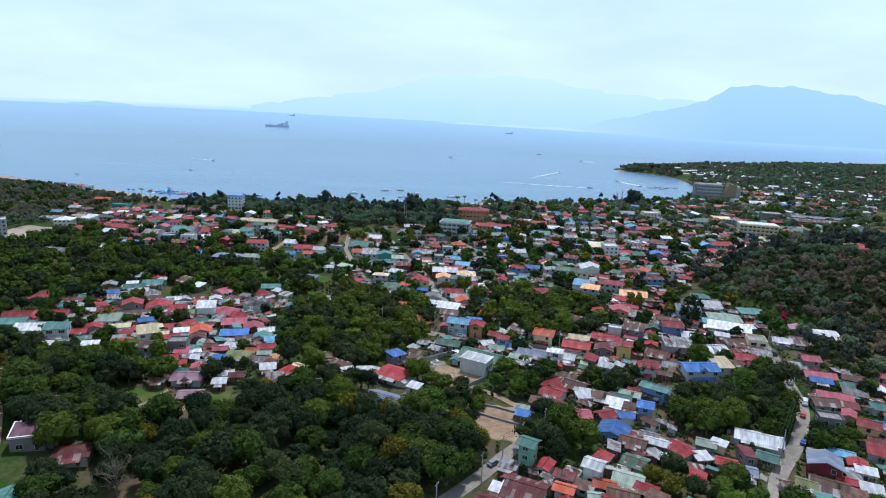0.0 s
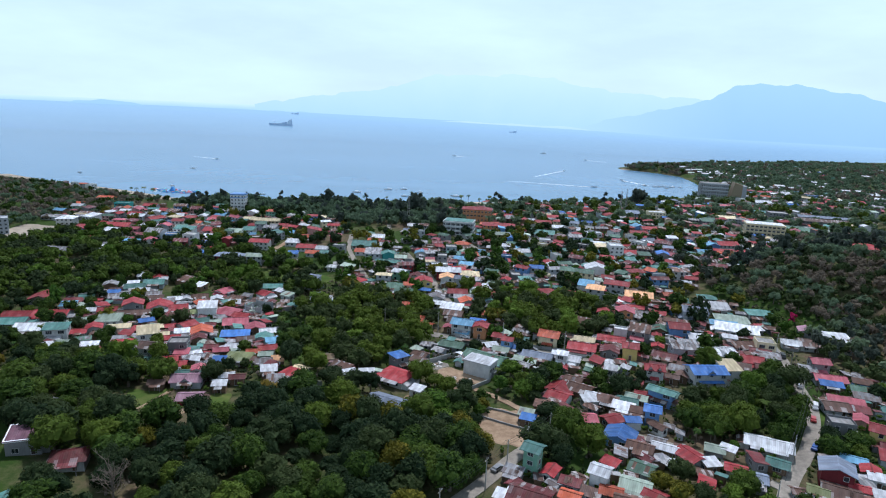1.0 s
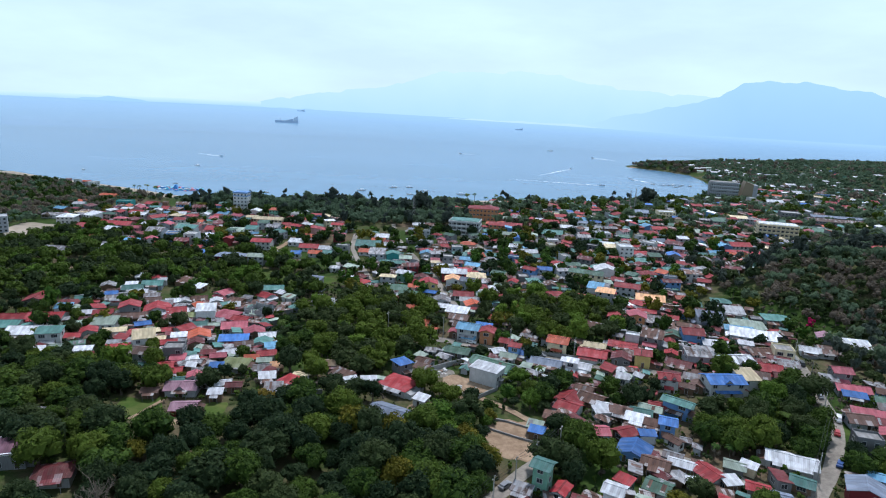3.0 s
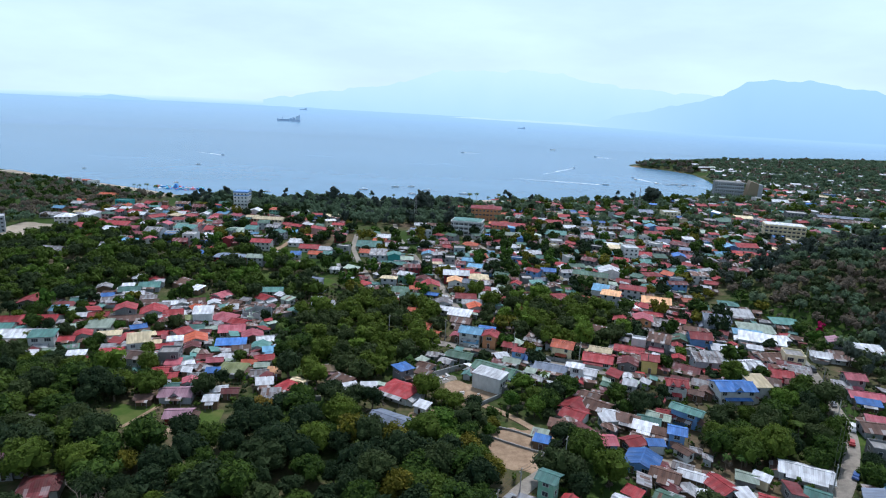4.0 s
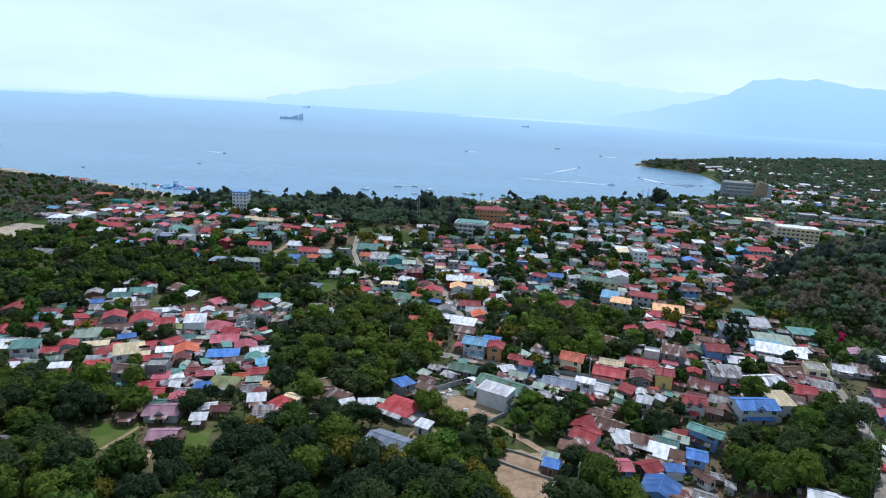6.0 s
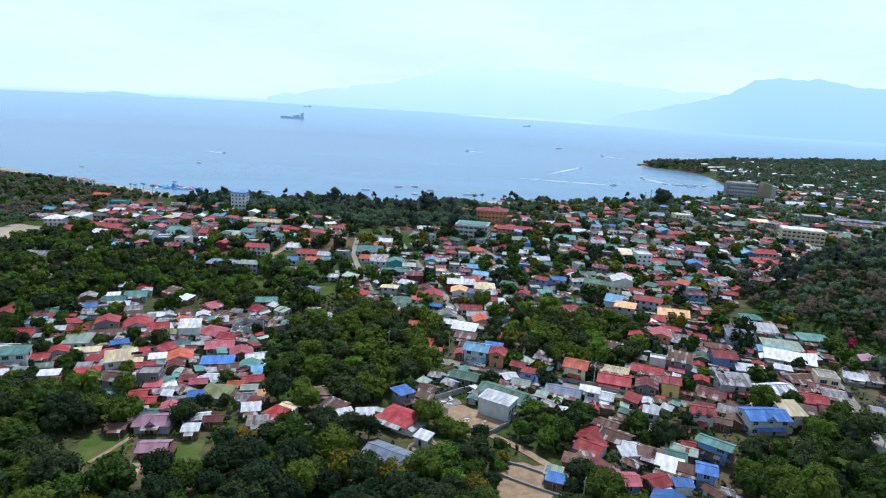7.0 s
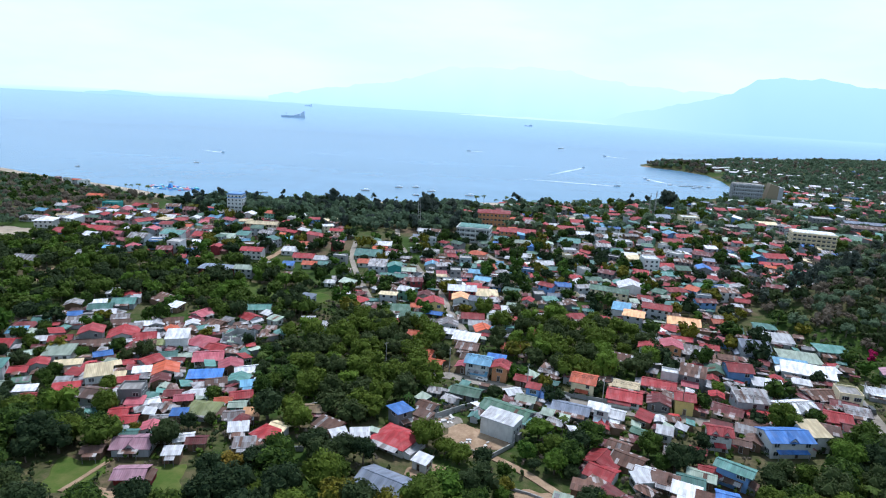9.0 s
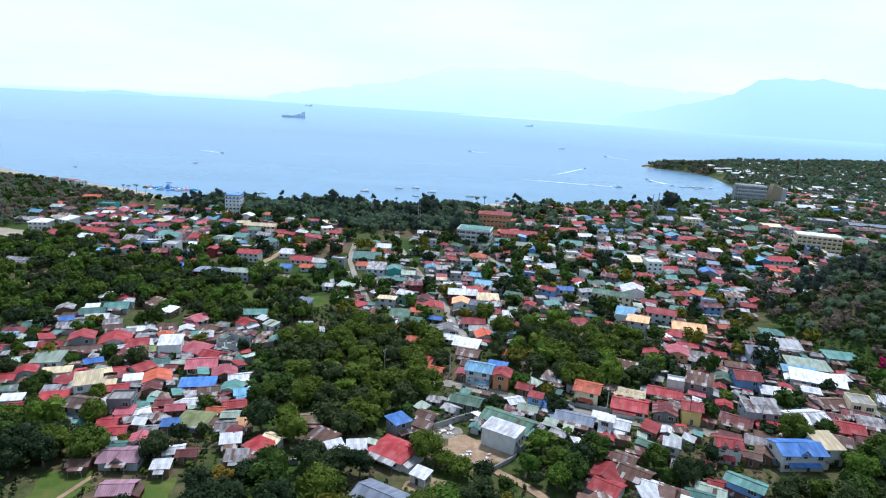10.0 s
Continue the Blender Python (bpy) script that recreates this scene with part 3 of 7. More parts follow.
def house(x, y, w, d, yaw=0, storeys=1, form="gable", roof="red", wall="white", detail=2, pitch=0.34, name="house", label="", group="houses of the town", floor=2.7, dormers=0):
    """A house: walls, roof, doors and windows. w runs along the ridge."""
    rng = house_rng
    if storeys < 3 and w < 14:
        w, d = w * EAVES, d * EAVES
    z = float(land(x, y))
    h = floor * storeys
    rise = {"gable": pitch * d / 2, "hip": pitch * min(w, d) / 2, "shed": 0.16 * d, "flat": 0.0}[form]
    base = empty(name, x, y, z, yaw)
    size = {1: "single-storey", 2: "two-storey", 3: "three-storey", 4: "four-storey", 5: "five-storey"}[storeys]
    text = label or (f"{size} {wall} house with a {TONES[roof]} {FORMS[form]} roof" if roof not in ("thatch", "concrete") or form != "flat" else f"{size} {wall} concrete house with a flat deck roof")
    tagged(base, text, "building" if storeys > 2 else "house", group)
    mesh_object("wall", *wall_shell(w, d, h, form, rise), WALL[wall], base)
    over = 0.4 if form == "shed" else rng.choice((0.6, 0.75, 0.95))
    mesh_object("roof", *roof_shell(w, d, h, form, rise, over), ROOF[roof], base)
    taken.append((x, y, w / 2 + 0.6, d / 2 + 0.6, radians(yaw)))
    if detail and form in ("gable", "shed") and roof in ("rust", "grey", "brown", "maroon", "sage", "green") and rng.random() < 0.5:
        # newer or rustier sheets laid over the old roof
        run = d / 2 if form == "gable" else d
        up = rise / run
        for _ in range(rng.randint(1, 3)):
            sw, sl = rng.uniform(0.75, 1.3), rng.uniform(0.7, 1.0) * run
            u, q = rng.uniform(-w / 2 + sw / 2, w / 2 - sw / 2), rng.uniform(0, run - sl)
            side = -1 if form == "shed" else rng.choice((-1, -1, 1))
            v = []
            for lift in (0.20, 0.24):
                for du, dq in ((-sw / 2, 0), (sw / 2, 0), (sw / 2, sl), (-sw / 2, sl)):
                    a = q + dq
                    v.append((u + du, side * (d / 2 - a), h + a * up + lift))
            f = [(3, 2, 1, 0), (4, 5, 6, 7)] + [(i, (i + 1) % 4, 4 + (i + 1) % 4, 4 + i) for i in range(4)]
            mesh_object("roof_sheet", v, f, ROOF[rng.choice(("rust", "grey", "grey", "brown", "rust"))], base)
    if detail > 1 and storeys < 3 and w > 4.5 and rng.random() < 0.6:
        # a lean-to built against one side
        out, drop = rng.uniform(1.5, 2.6), rng.uniform(0.5, 0.8)
        end = rng.random() < 0.5
        half, run = (w / 2, d * rng.uniform(0.35, 0.48)) if end else (d / 2, w * rng.uniform(0.25, 0.42))
        side, slide = rng.choice((-1, 1)) if end else rng.choice((-1, -1, 1)), 0.0 if end else rng.uniform(-0.15, 0.15) * w
        top_z = min(h, 3.0) - 0.3
        cs, sn = math.cos(radians(yaw)), math.sin(radians(yaw))
        lx, ly = (side * (half + out / 2), slide) if end else (slide, side * (half + out / 2))
        ax, ay = x + lx * cs - ly * sn, y + lx * sn + ly * cs
        if sum(math.hypot(ax - q[0], ay - q[1]) < 3.5 for q in taken) < 2:
            shell = []
            for o, z1 in ((half - 0.05, top_z - 0.05), (half + out, top_z - drop)):
                shell += [(o, slide - run, -2.0), (o, slide + run, -2.0), (o, slide + run, z1), (o, slide - run, z1)]
            lid = []
            for o, z1 in ((half, top_z), (half + out + 0.45, top_z - drop - 0.12)):
                lid += [(o, slide - run - 0.3, z1), (o, slide + run + 0.3, z1), (o, slide + run + 0.3, z1 + 0.1), (o, slide - run - 0.3, z1 + 0.1)]
            six = [(0, 1, 2, 3), (7, 6, 5, 4)] + [(i, 4 + i, 4 + (i + 1) % 4, (i + 1) % 4) for i in range(4)]
            turned = (lambda p: (side * p[0], p[1], p[2])) if end else (lambda p: (p[1], side * p[0], p[2]))
            annex = mesh_object("annex", [turned(p) for p in shell], six, WALL[rng.choice((wall, "grey", "wood"))], base)
            mesh_object("roof", [turned(p) for p in lid], six, ROOF[rng.choice((roof, roof, "rust", "grey", "white", "maroon"))], annex)
            taken.append((ax, ay, 1.6, 1.6, radians(yaw)))
    for i in range(dormers):
        # small cross gables over the front wall
        u, q, e, up = (i + 0.5) / dormers * w - w / 2, min(1.7, w / dormers * 0.32), h - 0.25, 1.5
        b = -d / 2 - 0.55
        v = [(u - q, b + 0.3, h - 1.2), (u + q, b + 0.3, h - 1.2), (u + q, b + 0.3, e), (u, b + 0.3, e + up), (u - q, b + 0.3, e), (u - q, -d * 0.12, h - 1.2), (u + q, -d * 0.12, h - 1.2), (u + q, -d * 0.12, e), (u, -d * 0.12, e + up), (u - q, -d * 0.12, e)]
        f = [(0, 1, 2, 3, 4), (9, 8, 7, 6, 5)] + [(k, k + 5, (k + 1) % 5 + 5, (k + 1) % 5) for k in range(5)]
        cheek = mesh_object("dormer", v, f, WALL[wall], base)
        k = 0.3
        v = [(u - q - k, b, e - 0.2), (u, b, e + up + 0.1), (u + q + k, b, e - 0.2), (u - q - k, b, e - 0.05), (u, b, e + up + 0.25), (u + q + k, b, e - 0.05)]
        v += [(p[0], 0.0, p[2]) for p in v]
        f = [(0, 1, 4, 3), (1, 2, 5, 4), (3, 4, 10, 9), (4, 5, 11, 10), (0, 6, 7, 1), (1, 7, 8, 2), (0, 3, 9, 6), (2, 8, 11, 5), (9, 10, 7, 6), (10, 11, 8, 7)]
        mesh_object("roof", v, f, ROOF[roof], cheek)
        fixed("window", WINDOWS[1], cheek, u, b + 0.3, h - 1.0)
    if detail:
        # the sides that look towards the flight
        turn = radians(yaw)
        sides = []
        for nx, ny, length, half in ((0, -1, w, d / 2), (0, 1, w, d / 2), (-1, 0, d, w / 2), (1, 0, d, w / 2)):
            gx, gy = nx * math.cos(turn) - ny * math.sin(turn), nx * math.sin(turn) + ny * math.cos(turn)
            if gx * -x + gy * (20 - y) > 0.25 * math.hypot(x, y - 20):
                sides.append((nx, ny, length, half))
        door_done = False
        for nx, ny, length, half in sides:
            count = max(1, int(length / (3.0 if detail > 1 else 5.0)))
            for level in range(storeys):
                me = rng.choice(WINDOWS)
                for i in range(count):
                    u = (i + 0.5) / count * length - length / 2 + (rng.uniform(-0.25, 0.25) if storeys < 3 else 0)
                    face = math.degrees(math.atan2(nx, -ny))
                    px, py = (u, ny * half) if nx == 0 else (nx * half, u)
                    if level == 0 and not door_done and i == count // 2 and detail > 1:
                        fixed("door", DOOR_MESH, base, px, py, 0.1, face)
                        door_done = True
                    elif storeys > 2 or rng.random() < 0.62:
                        fixed("window", me, base, px, py, floor * level + 0.95, face)
        if detail > 1 and storeys < 3 and rng.random() < 0.45 and sides:
            nx, ny, length, half = sides[0]
            if nx == 0:
                q = rng.uniform(0.5, 0.9) * w / 2
                o = rng.uniform(1.4, 2.4)
                e = 2.75
                v = [(-q, ny * half, e), (q, ny * half, e), (q, ny * (half + o), e - 0.45), (-q, ny * (half + o), e - 0.45)]
                v += [(p[0], p[1], p[2] + 0.08) for p in v]
                f = [(3, 2, 1, 0), (4, 5, 6, 7)] + [(i, (i + 1) % 4, 4 + (i + 1) % 4, 4 + i) for i in range(4)]
                mesh_object("awning", v, f, ROOF[rng.choice((roof, "rust", "grey"))], base)
                for sx in (-q + 0.15, q - 0.15):
                    v, f = [], []
                    box(v, f, sx - 0.06, sx + 0.06, ny * (half + o) - 0.06 - ny * 0.15, ny * (half + o) + 0.06 - ny * 0.15, -1.5, e - 0.4)
                    mesh_object("post", v, f, WALL["grey"], base)
    return base


# ---- trees ----
ICO = bmesh.new()
bmesh.ops.create_icosphere(ICO, subdivisions=1, radius=1.0)
ICO_V = np.array([v.co[:] for v in ICO.verts])
ICO_F = np.array([[v.index for v in f.verts] for f in ICO.faces])
ICO.free()


def crown_arrays(seed, radius, height, lobes, cards, size, droop=0.0, lift=0.35):
    """A crown: uneven dark lobes under many small tilted sprays of leaves. Returns vertices and faces (triangles, then quads)."""
    g = np.random.default_rng(seed)
    cen, rad = [], []
    while len(cen) < lobes:
        p = g.uniform(-1, 1, 3)
        if 0.15 < p @ p < 1:
            q = p * [radius * 0.72, radius * 0.72, height * 0.36]
            cen.append(q + [0, 0, height * 0.5])
            rad.append(radius * g.uniform(0.28, 0.46) * (1.15 - 0.35 * abs(p[2])))
    cen, rad = np.array(cen), np.array(rad)
    V, F, n = [], [], 0
    for c, r in zip(cen, rad):
        j = ICO_V * r * 0.8 * (1 + 0.28 * g.normal(size=(len(ICO_V), 1)))
        j[:, 2] *= 0.85
        V.append(j + c)
        F += (ICO_F + n).tolist()
        n += len(ICO_V)
    pick = g.choice(lobes, cards, p=rad ** 2 / (rad ** 2).sum())
    out = g.normal(size=(cards, 3))
    out[:, 2] += lift
    out /= np.linalg.norm(out, axis=1)[:, None]
    at = cen[pick] + out * (rad[pick] * g.uniform(0.78, 1.12, cards))[:, None]
    nrm = out + 0.36 * g.normal(size=(cards, 3))
    nrm[:, 2] += 0.25
    nrm /= np.linalg.norm(nrm, axis=1)[:, None]
    u = np.cross(nrm, g.normal(size=(cards, 3)))
    u /= np.linalg.norm(u, axis=1)[:, None]
    w = np.cross(nrm, u)
    s = size * g.uniform(0.55, 1.35, cards)[:, None]
    k = g.uniform(0.45, 0.8, cards)[:, None]
    sag = nrm * s * -0.18
    sag[:, 2] -= droop * s[:, 0]
    quad = np.stack([at - u * s + sag, at - w * s * k, at + u * s + sag, at + w * s * k], 1)
    V.append(quad.reshape(-1, 3))
    F += (np.arange(cards * 4).reshape(-1, 4) + n).tolist()
    return np.concatenate(V), F


def tube(points, radii, sides=6):
    v, f = [], []
    for (x, y, z), r in zip(points, radii):
        v += [(x + r * math.cos(6.2832 * i / sides), y + r * math.sin(6.2832 * i / sides), z) for i in range(sides)]
    for j in range(len(points) - 1):
        f += [(j * sides + i, j * sides + (i + 1) % sides, (j + 1) * sides + (i + 1) % sides, (j + 1) * sides + i) for i in range(sides)]
    f.append(tuple(range(len(v) - sides, len(v))))
    return v, f


def trunk_arrays(seed, height, radius, spread):
    """A tapered, slightly leaning trunk with limbs."""
    r = random.Random(seed)
    v, f = tube([(0, 0, -1.0), (0.05, 0, height * 0.2), (0.15, 0.1, height * 0.5), (0.1, 0.2, height * 0.85)], [radius * 1.5, radius, radius * 0.75, radius * 0.3])
    for i in range(5):
        a, h = i * 1.26 + r.uniform(-0.4, 0.4), height * r.uniform(0.25, 0.5)
        lv, lf = tube([(0.1, 0.05, h), (spread * 0.4 * math.cos(a), spread * 0.4 * math.sin(a), h + height * 0.15), (spread * 0.75 * math.cos(a), spread * 0.75 * math.sin(a), h + height * 0.33)], [radius * 0.5, radius * 0.35, radius * 0.12], 5)
        n = len(v)
        v += lv
        f += [tuple(i + n for i in q) for q in lf]
    return v, f


def tree_model(name, seed, leaf, radius, height, trunk_h, lobes, cards, size, droop=0.0, lift=0.35):
    """The two meshes of one tree: trunk and crown."""
    cv, cf = crown_arrays(seed, radius, height, lobes, cards, size, droop, lift)
    cv[:, 2] += trunk_h
    tv, tf = trunk_arrays(seed, trunk_h + height * 0.6, 0.035 * (trunk_h + height) + 0.06, radius * 0.8)
    out = []
    for part_name, vv, ff, m in (("trunk", tv, tf, BARK), ("crown", cv, cf, leaf)):
        me = bpy.data.meshes.new(part_name)
        me.from_pydata([tuple(p) for p in vv], [], [tuple(p) for p in ff])
        me.materials.append(m)
        out.append(me)
    return name, out


def palm_model(seed):
    r = random.Random(seed)
    h = r.uniform(7.5, 10)
    bend = r.uniform(-1.2, 1.2)
    tv, tf = tube([(0, 0, -0.5), (bend * 0.15, 0, h * 0.3), (bend * 0.5, 0, h * 0.65), (bend, 0, h)], [0.26, 0.18, 0.15, 0.13], 7)
    v, f = [], []
    for i in range(17):
        a, up = i * 2.4, r.uniform(-0.2, 0.9)
        L = r.uniform(2.6, 3.6)
        prev = None
        for s in range(6):
            q = s / 5
            rr = L * q * (1 - 0.15 * q)
            zz = h + L * (up * q - (0.55 + 0.3 * up) * q * q)
            wd = 0.5 * math.sin(math.pi * (0.12 + 0.85 * q)) + 0.03
            cx, cy = bend + rr * math.cos(a), rr * math.sin(a)
            n = len(v)
            v += [(cx - wd * math.sin(a), cy + wd * math.cos(a), zz - 0.45 * wd), (cx, cy, zz), (cx + wd * math.sin(a), cy - wd * math.cos(a), zz - 0.45 * wd)]
            if prev is not None:
                f += [(prev, prev + 1, n + 1, n), (prev + 1, prev + 2, n + 2, n + 1)]
            prev = n
    out = []
    for part_name, vv, ff, m in (("trunk", tv, tf, BARK), ("crown", v, f, LEAF["palm"])):
        me = bpy.data.meshes.new(part_name)
        me.from_pydata(vv, [], ff)
        me.materials.append(m)
        out.append(me)
    return "palm", out


NEAR = {}
for kind, leaf, radius, height, trunk_h, n in (("mango", "mango", 4.6, 6.6, 1.6, 4), ("dark", "dark", 4.2, 6.8, 1.8, 3), ("bright", "bright", 3.9, 5.8, 1.7, 2), ("gold", "gold", 3.9, 5.4, 1.6, 2)):
    NEAR[kind] = [tree_model("tree", 100 + i * 7 + len(kind), LEAF[leaf], radius, height, trunk_h, 30, 2300, 0.33) for i in range(n)]
MID = {}
for kind, leaf, radius, height, trunk_h, n in (("mango", "mango", 4.4, 6.2, 1.6, 4), ("dark", "dark", 4.2, 6.6, 1.8, 3), ("bright", "bright", 3.9, 5.6, 1.7, 2), ("gold", "gold", 3.8, 5.2, 1.6, 1)):
    MID[kind] = [tree_model("tree", 300 + i * 7 + len(kind), LEAF[leaf], radius, height, trunk_h, 24, 1500, 0.36) for i in range(n)]
MID["needle"] = [tree_model("pine_tree", 500 + i, LEAF["needle"], 4.2, 12.5, 2.0, 22, 700, 0.7, 0.5, 0.0) for i in range(3)]
MID["palm"] = [palm_model(600 + i) for i in range(4)]
NEAR["palm"] = MID["palm"]
TREE_LABEL = {"mango": "broad mango tree with dense green crown", "dark": "dark green leafy tree with rounded crown", "bright": "bright green leafy tree with full crown", "gold": "leafy tree with yellowing, rusty-tinged crown",
              "needle": "tall dark feathery pine by the shore", "palm": "coconut palm with drooping fronds"}
tree_rng = random.Random(11)
planted = []


def tree(x, y, kind="mango", size=1.0, models=None, sink=0.0):
    r = tree_rng
    bank = models or (NEAR if y < 182 else MID)
    name, (trunk_me, crown_me) = r.choice(bank.get(kind) or MID[kind])
    base = empty(name, x, y, float(land(x, y)) - sink, r.uniform(0, 360))
    s = size * r.uniform(0.72, 1.28)
    base.scale = (s, s * r.uniform(0.9, 1.1), s * r.uniform(0.88, 1.12))
    tagged(base, TREE_LABEL[kind], "palm" if kind == "palm" else "tree", "trees of the town")
    for part_name, me in (("trunk", trunk_me), ("crown", crown_me)):
        ob = new(part_name, me)
        ob.parent = base
    planted.append((x, y, 3.6 * s))
    return base


def is_free(x, y, margin):
    """No house stands within margin of the point."""
    for hx, hy, a, b, yaw in taken:
        dx, dy = x - hx, y - hy
        if abs(dx) > 40 or abs(dy) > 40:
            continue
        u, w = dx * math.cos(yaw) + dy * math.sin(yaw), -dx * math.sin(yaw) + dy * math.cos(yaw)
        if abs(u) < a + margin and abs(w) < b + margin:
            return False
    return True


def hides(x, y):
    """A tree here would stand right in front of a house, seen from the flight."""
    L = math.hypot(x, y - 25)
    ux, uy = x / L, (y - 25) / L
    return any(not is_free(x + s * ux, y + s * uy, 0.0) for s in (3.0, 6.0, 9.0, 12.0))


clear = []


def is_open(x, y, margin):
    """The point keeps clear of roads, yards and lawns."""
    for poly_x, poly_y, rad in clear:
        if (x - poly_x) ** 2 + (y - poly_y) ** 2 < (rad + margin) ** 2:
            return False
    return True


def way(name, label, points, width, mat, lift=0.22):
    """A road draped over the land, with a raised edge."""
    pts = []
    for (ax, ay), (bx, by) in zip(points, points[1:]):
        n = max(1, int(math.hypot(bx - ax, by - ay) / 3))
        pts += [(ax + (bx - ax) * i / n, ay + (by - ay) * i / n) for i in range(n)]
    pts.append(points[-1])
    for _ in range(3):
        pts = [pts[0]] + [tuple((pts[i - 1][k] + 2 * pts[i][k] + pts[i + 1][k]) / 4 for k in (0, 1)) for i in range(1, len(pts) - 1)] + [pts[-1]]
    v, f = [], []
    for i, (x, y) in enumerate(pts):
        ax, ay = pts[max(i - 1, 0)]
        bx, by = pts[min(i + 1, len(pts) - 1)]
        L = math.hypot(bx - ax, by - ay)
        nx, ny = -(by - ay) / L, (bx - ax) / L
        z = float(land(x, y)) + lift
        for o, dz in ((-width / 2, -1.0), (-width / 2, 0.0), (0, 0.04), (width / 2, 0.0), (width / 2, -1.0)):
            v.append((x + nx * o, y + ny * o, z + dz))
        if i:
            n = 5 * i
            f += [(n - 5 + k, n + k, n + k + 1, n - 4 + k) for k in range(4)]
        clear.append((x, y, width / 2))
    return tagged(mesh_object(name, v, f, mat, smooth=False), label, "road", kind="structure")


def yard(name, label, cx, cy, rx, ry, yaw, mat, seed=1, lift=0.16, category="ground"):
    """An uneven patch of bare or grassy ground draped over the land."""
    r = random.Random(seed)
    ph = [r.uniform(0, 6.28) for _ in range(4)]
    n, v, f = 36, [], []
    c, s = math.cos(radians(yaw)), math.sin(radians(yaw))
    for j in range(1, 7):
        for i in range(n):
            a = 6.2832 * i / n
            q = j / 6 * (1 + 0.10 * math.sin(2 * a + ph[0]) + 0.10 * math.sin(3 * a + ph[1]) + 0.06 * math.sin(5 * a + ph[2]) + 0.04 * math.sin(9 * a + ph[3]))
            sq = 1.0 / max(abs(math.cos(a)), abs(math.sin(a))) ** 0.9
            u, w = rx * q * math.cos(a) * sq, ry * q * math.sin(a) * sq
            x, y = cx + u * c - w * s, cy + u * s + w * c
            v.append((x, y, float(land(x, y)) + lift - (0.5 if j == 6 else 0)))
    v.append((cx, cy, float(land(cx, cy)) + lift))
    f += [(len(v) - 1, i, (i + 1) % n) for i in range(n)]
    for j in range(5):
        f += [(j * n + i, (j + 1) * n + i, (j + 1) * n + (i + 1) % n, j * n + (i + 1) % n) for i in range(n)]
    k = max(1, int(max(rx, ry) / min(rx, ry)))
    for i in range(-k, k + 1):
        o = i / (k + 0.5)
        clear.append((cx + (rx * o * c if rx > ry else -ry * o * s), cy + (rx * o * s if rx > ry else ry * o * c), min(rx, ry) * 0.85))
    return tagged(mesh_object(name, v, f, mat), label, category, kind="structure")


def wood(cx, cy, rx, ry, yaw, gap, kinds, size=1.0, seed=1, margin=1.6):
    """Plants trees closely over an oval stretch of land, round houses and roads."""
    r = random.Random(seed)
    c, s = math.cos(radians(yaw)), math.sin(radians(yaw))
    for _ in range(int(3.14 * rx * ry / gap ** 2 * 4)):
        a, q = r.uniform(0, 6.2832), math.sqrt(r.random())
        u, w = rx * q * math.cos(a), ry * q * math.sin(a)
        x, y = cx + u * c - w * s, cy + u * s + w * c
        if any((x - px) ** 2 + (y - py) ** 2 < (gap * r.uniform(0.8, 1.1)) ** 2 for px, py, _ in planted):
            continue
        if is_free(x, y, margin) and is_open(x, y, 2.0) and not (hides(x, y) and r.random() < 0.55):
            tree(x, y, r.choice(kinds), size)


# ---- roads, yards, lawns ----
way("road", "pale concrete village road", [(150, 268), (148, 256), (144, 240), (135, 213), (131, 199), (124, 186), (111, 168), (100, 156), (92, 145), (84, 128), (72, 95), (50, 40), (30, -40), (20, -160)], 4.3, ASPHALT)
way("road", "narrow concrete lane beside a bare lot", [(35, 176), (30, 169), (23, 162), (17, 153), (11, 145), (4, 137), (-6, 125), (-16, 105), (-35, 60), (-60, 0), (-80, -120)], 4.4, ASPHALT)
way("road", "dusty concrete road between houses", [(-28, 262), (1, 258), (15, 253), (30, 247), (48, 241), (67, 236), (79, 234), (92, 230)], 5.4, ASPHALT, 0.24)
way("road", "narrow pale street between houses", [(-70, 470), (-66, 425), (-56, 388), (-48, 363), (-41, 340)], 3.2, ASPHALT)
way("road", "narrow street running to the shore", [(-46, 520), (-40, 471), (-29, 433), (-19, 396), (-6, 355), (0, 323), (8, 296)], 3.4, ASPHALT)
way("road", "narrow street through the town", [(-12, 523), (10, 488), (21, 456), (35, 415), (44, 385)], 3.4, ASPHALT)
way("road", "sandy lane through the village", [(-110, 452), (-112, 425), (-116, 400)], 4.0, DIRT)
way("dirt_track", "brown dirt track among trees", [(-154, 205), (-140, 180), (-127, 162), (-119, 150), (-110, 136), (-98, 116), (-80, 70), (-58, 10)], 5.0, DIRT)
way("dirt_track", "concrete lane between shacks", [(60, 178), (72, 172), (90, 158), (96, 150)], 3.4, ASPHALT)
way("dirt_track", "dirt path across the lot", [(34, 186), (22, 200), (14, 206)], 2.6, DIRT, 0.3)
yard("dirt_yard", "bare brown building lot with low walls", 23, 181, 9, 14, -18, DIRT, 1)
yard("dirt_yard", "bare earth beside a plain white building", 8, 215, 10, 9, -30, DIRT, 2)
yard("dirt_yard", "dusty clearing among trees", -3, 197, 7, 5, -20, DIRT, 3)
yard("dirt_yard", "bare reddish rock on the tip of the cape", 374, 1282, 9, 12, 20, DIRT, 21)
yard("dirt_yard", "pale rubble yard behind a block wall", -2.5, 225.5, 7, 4.5, -10, ASPHALT, 22)
yard("lawn", "small green field with a footpath", -93.5, 184, 6.5, 9.5, 15, LAWN, 4, category="grass")
yard("lawn", "small green yard behind a wall", -70.5, 184.5, 5, 8, 15, LAWN, 5, category="grass")
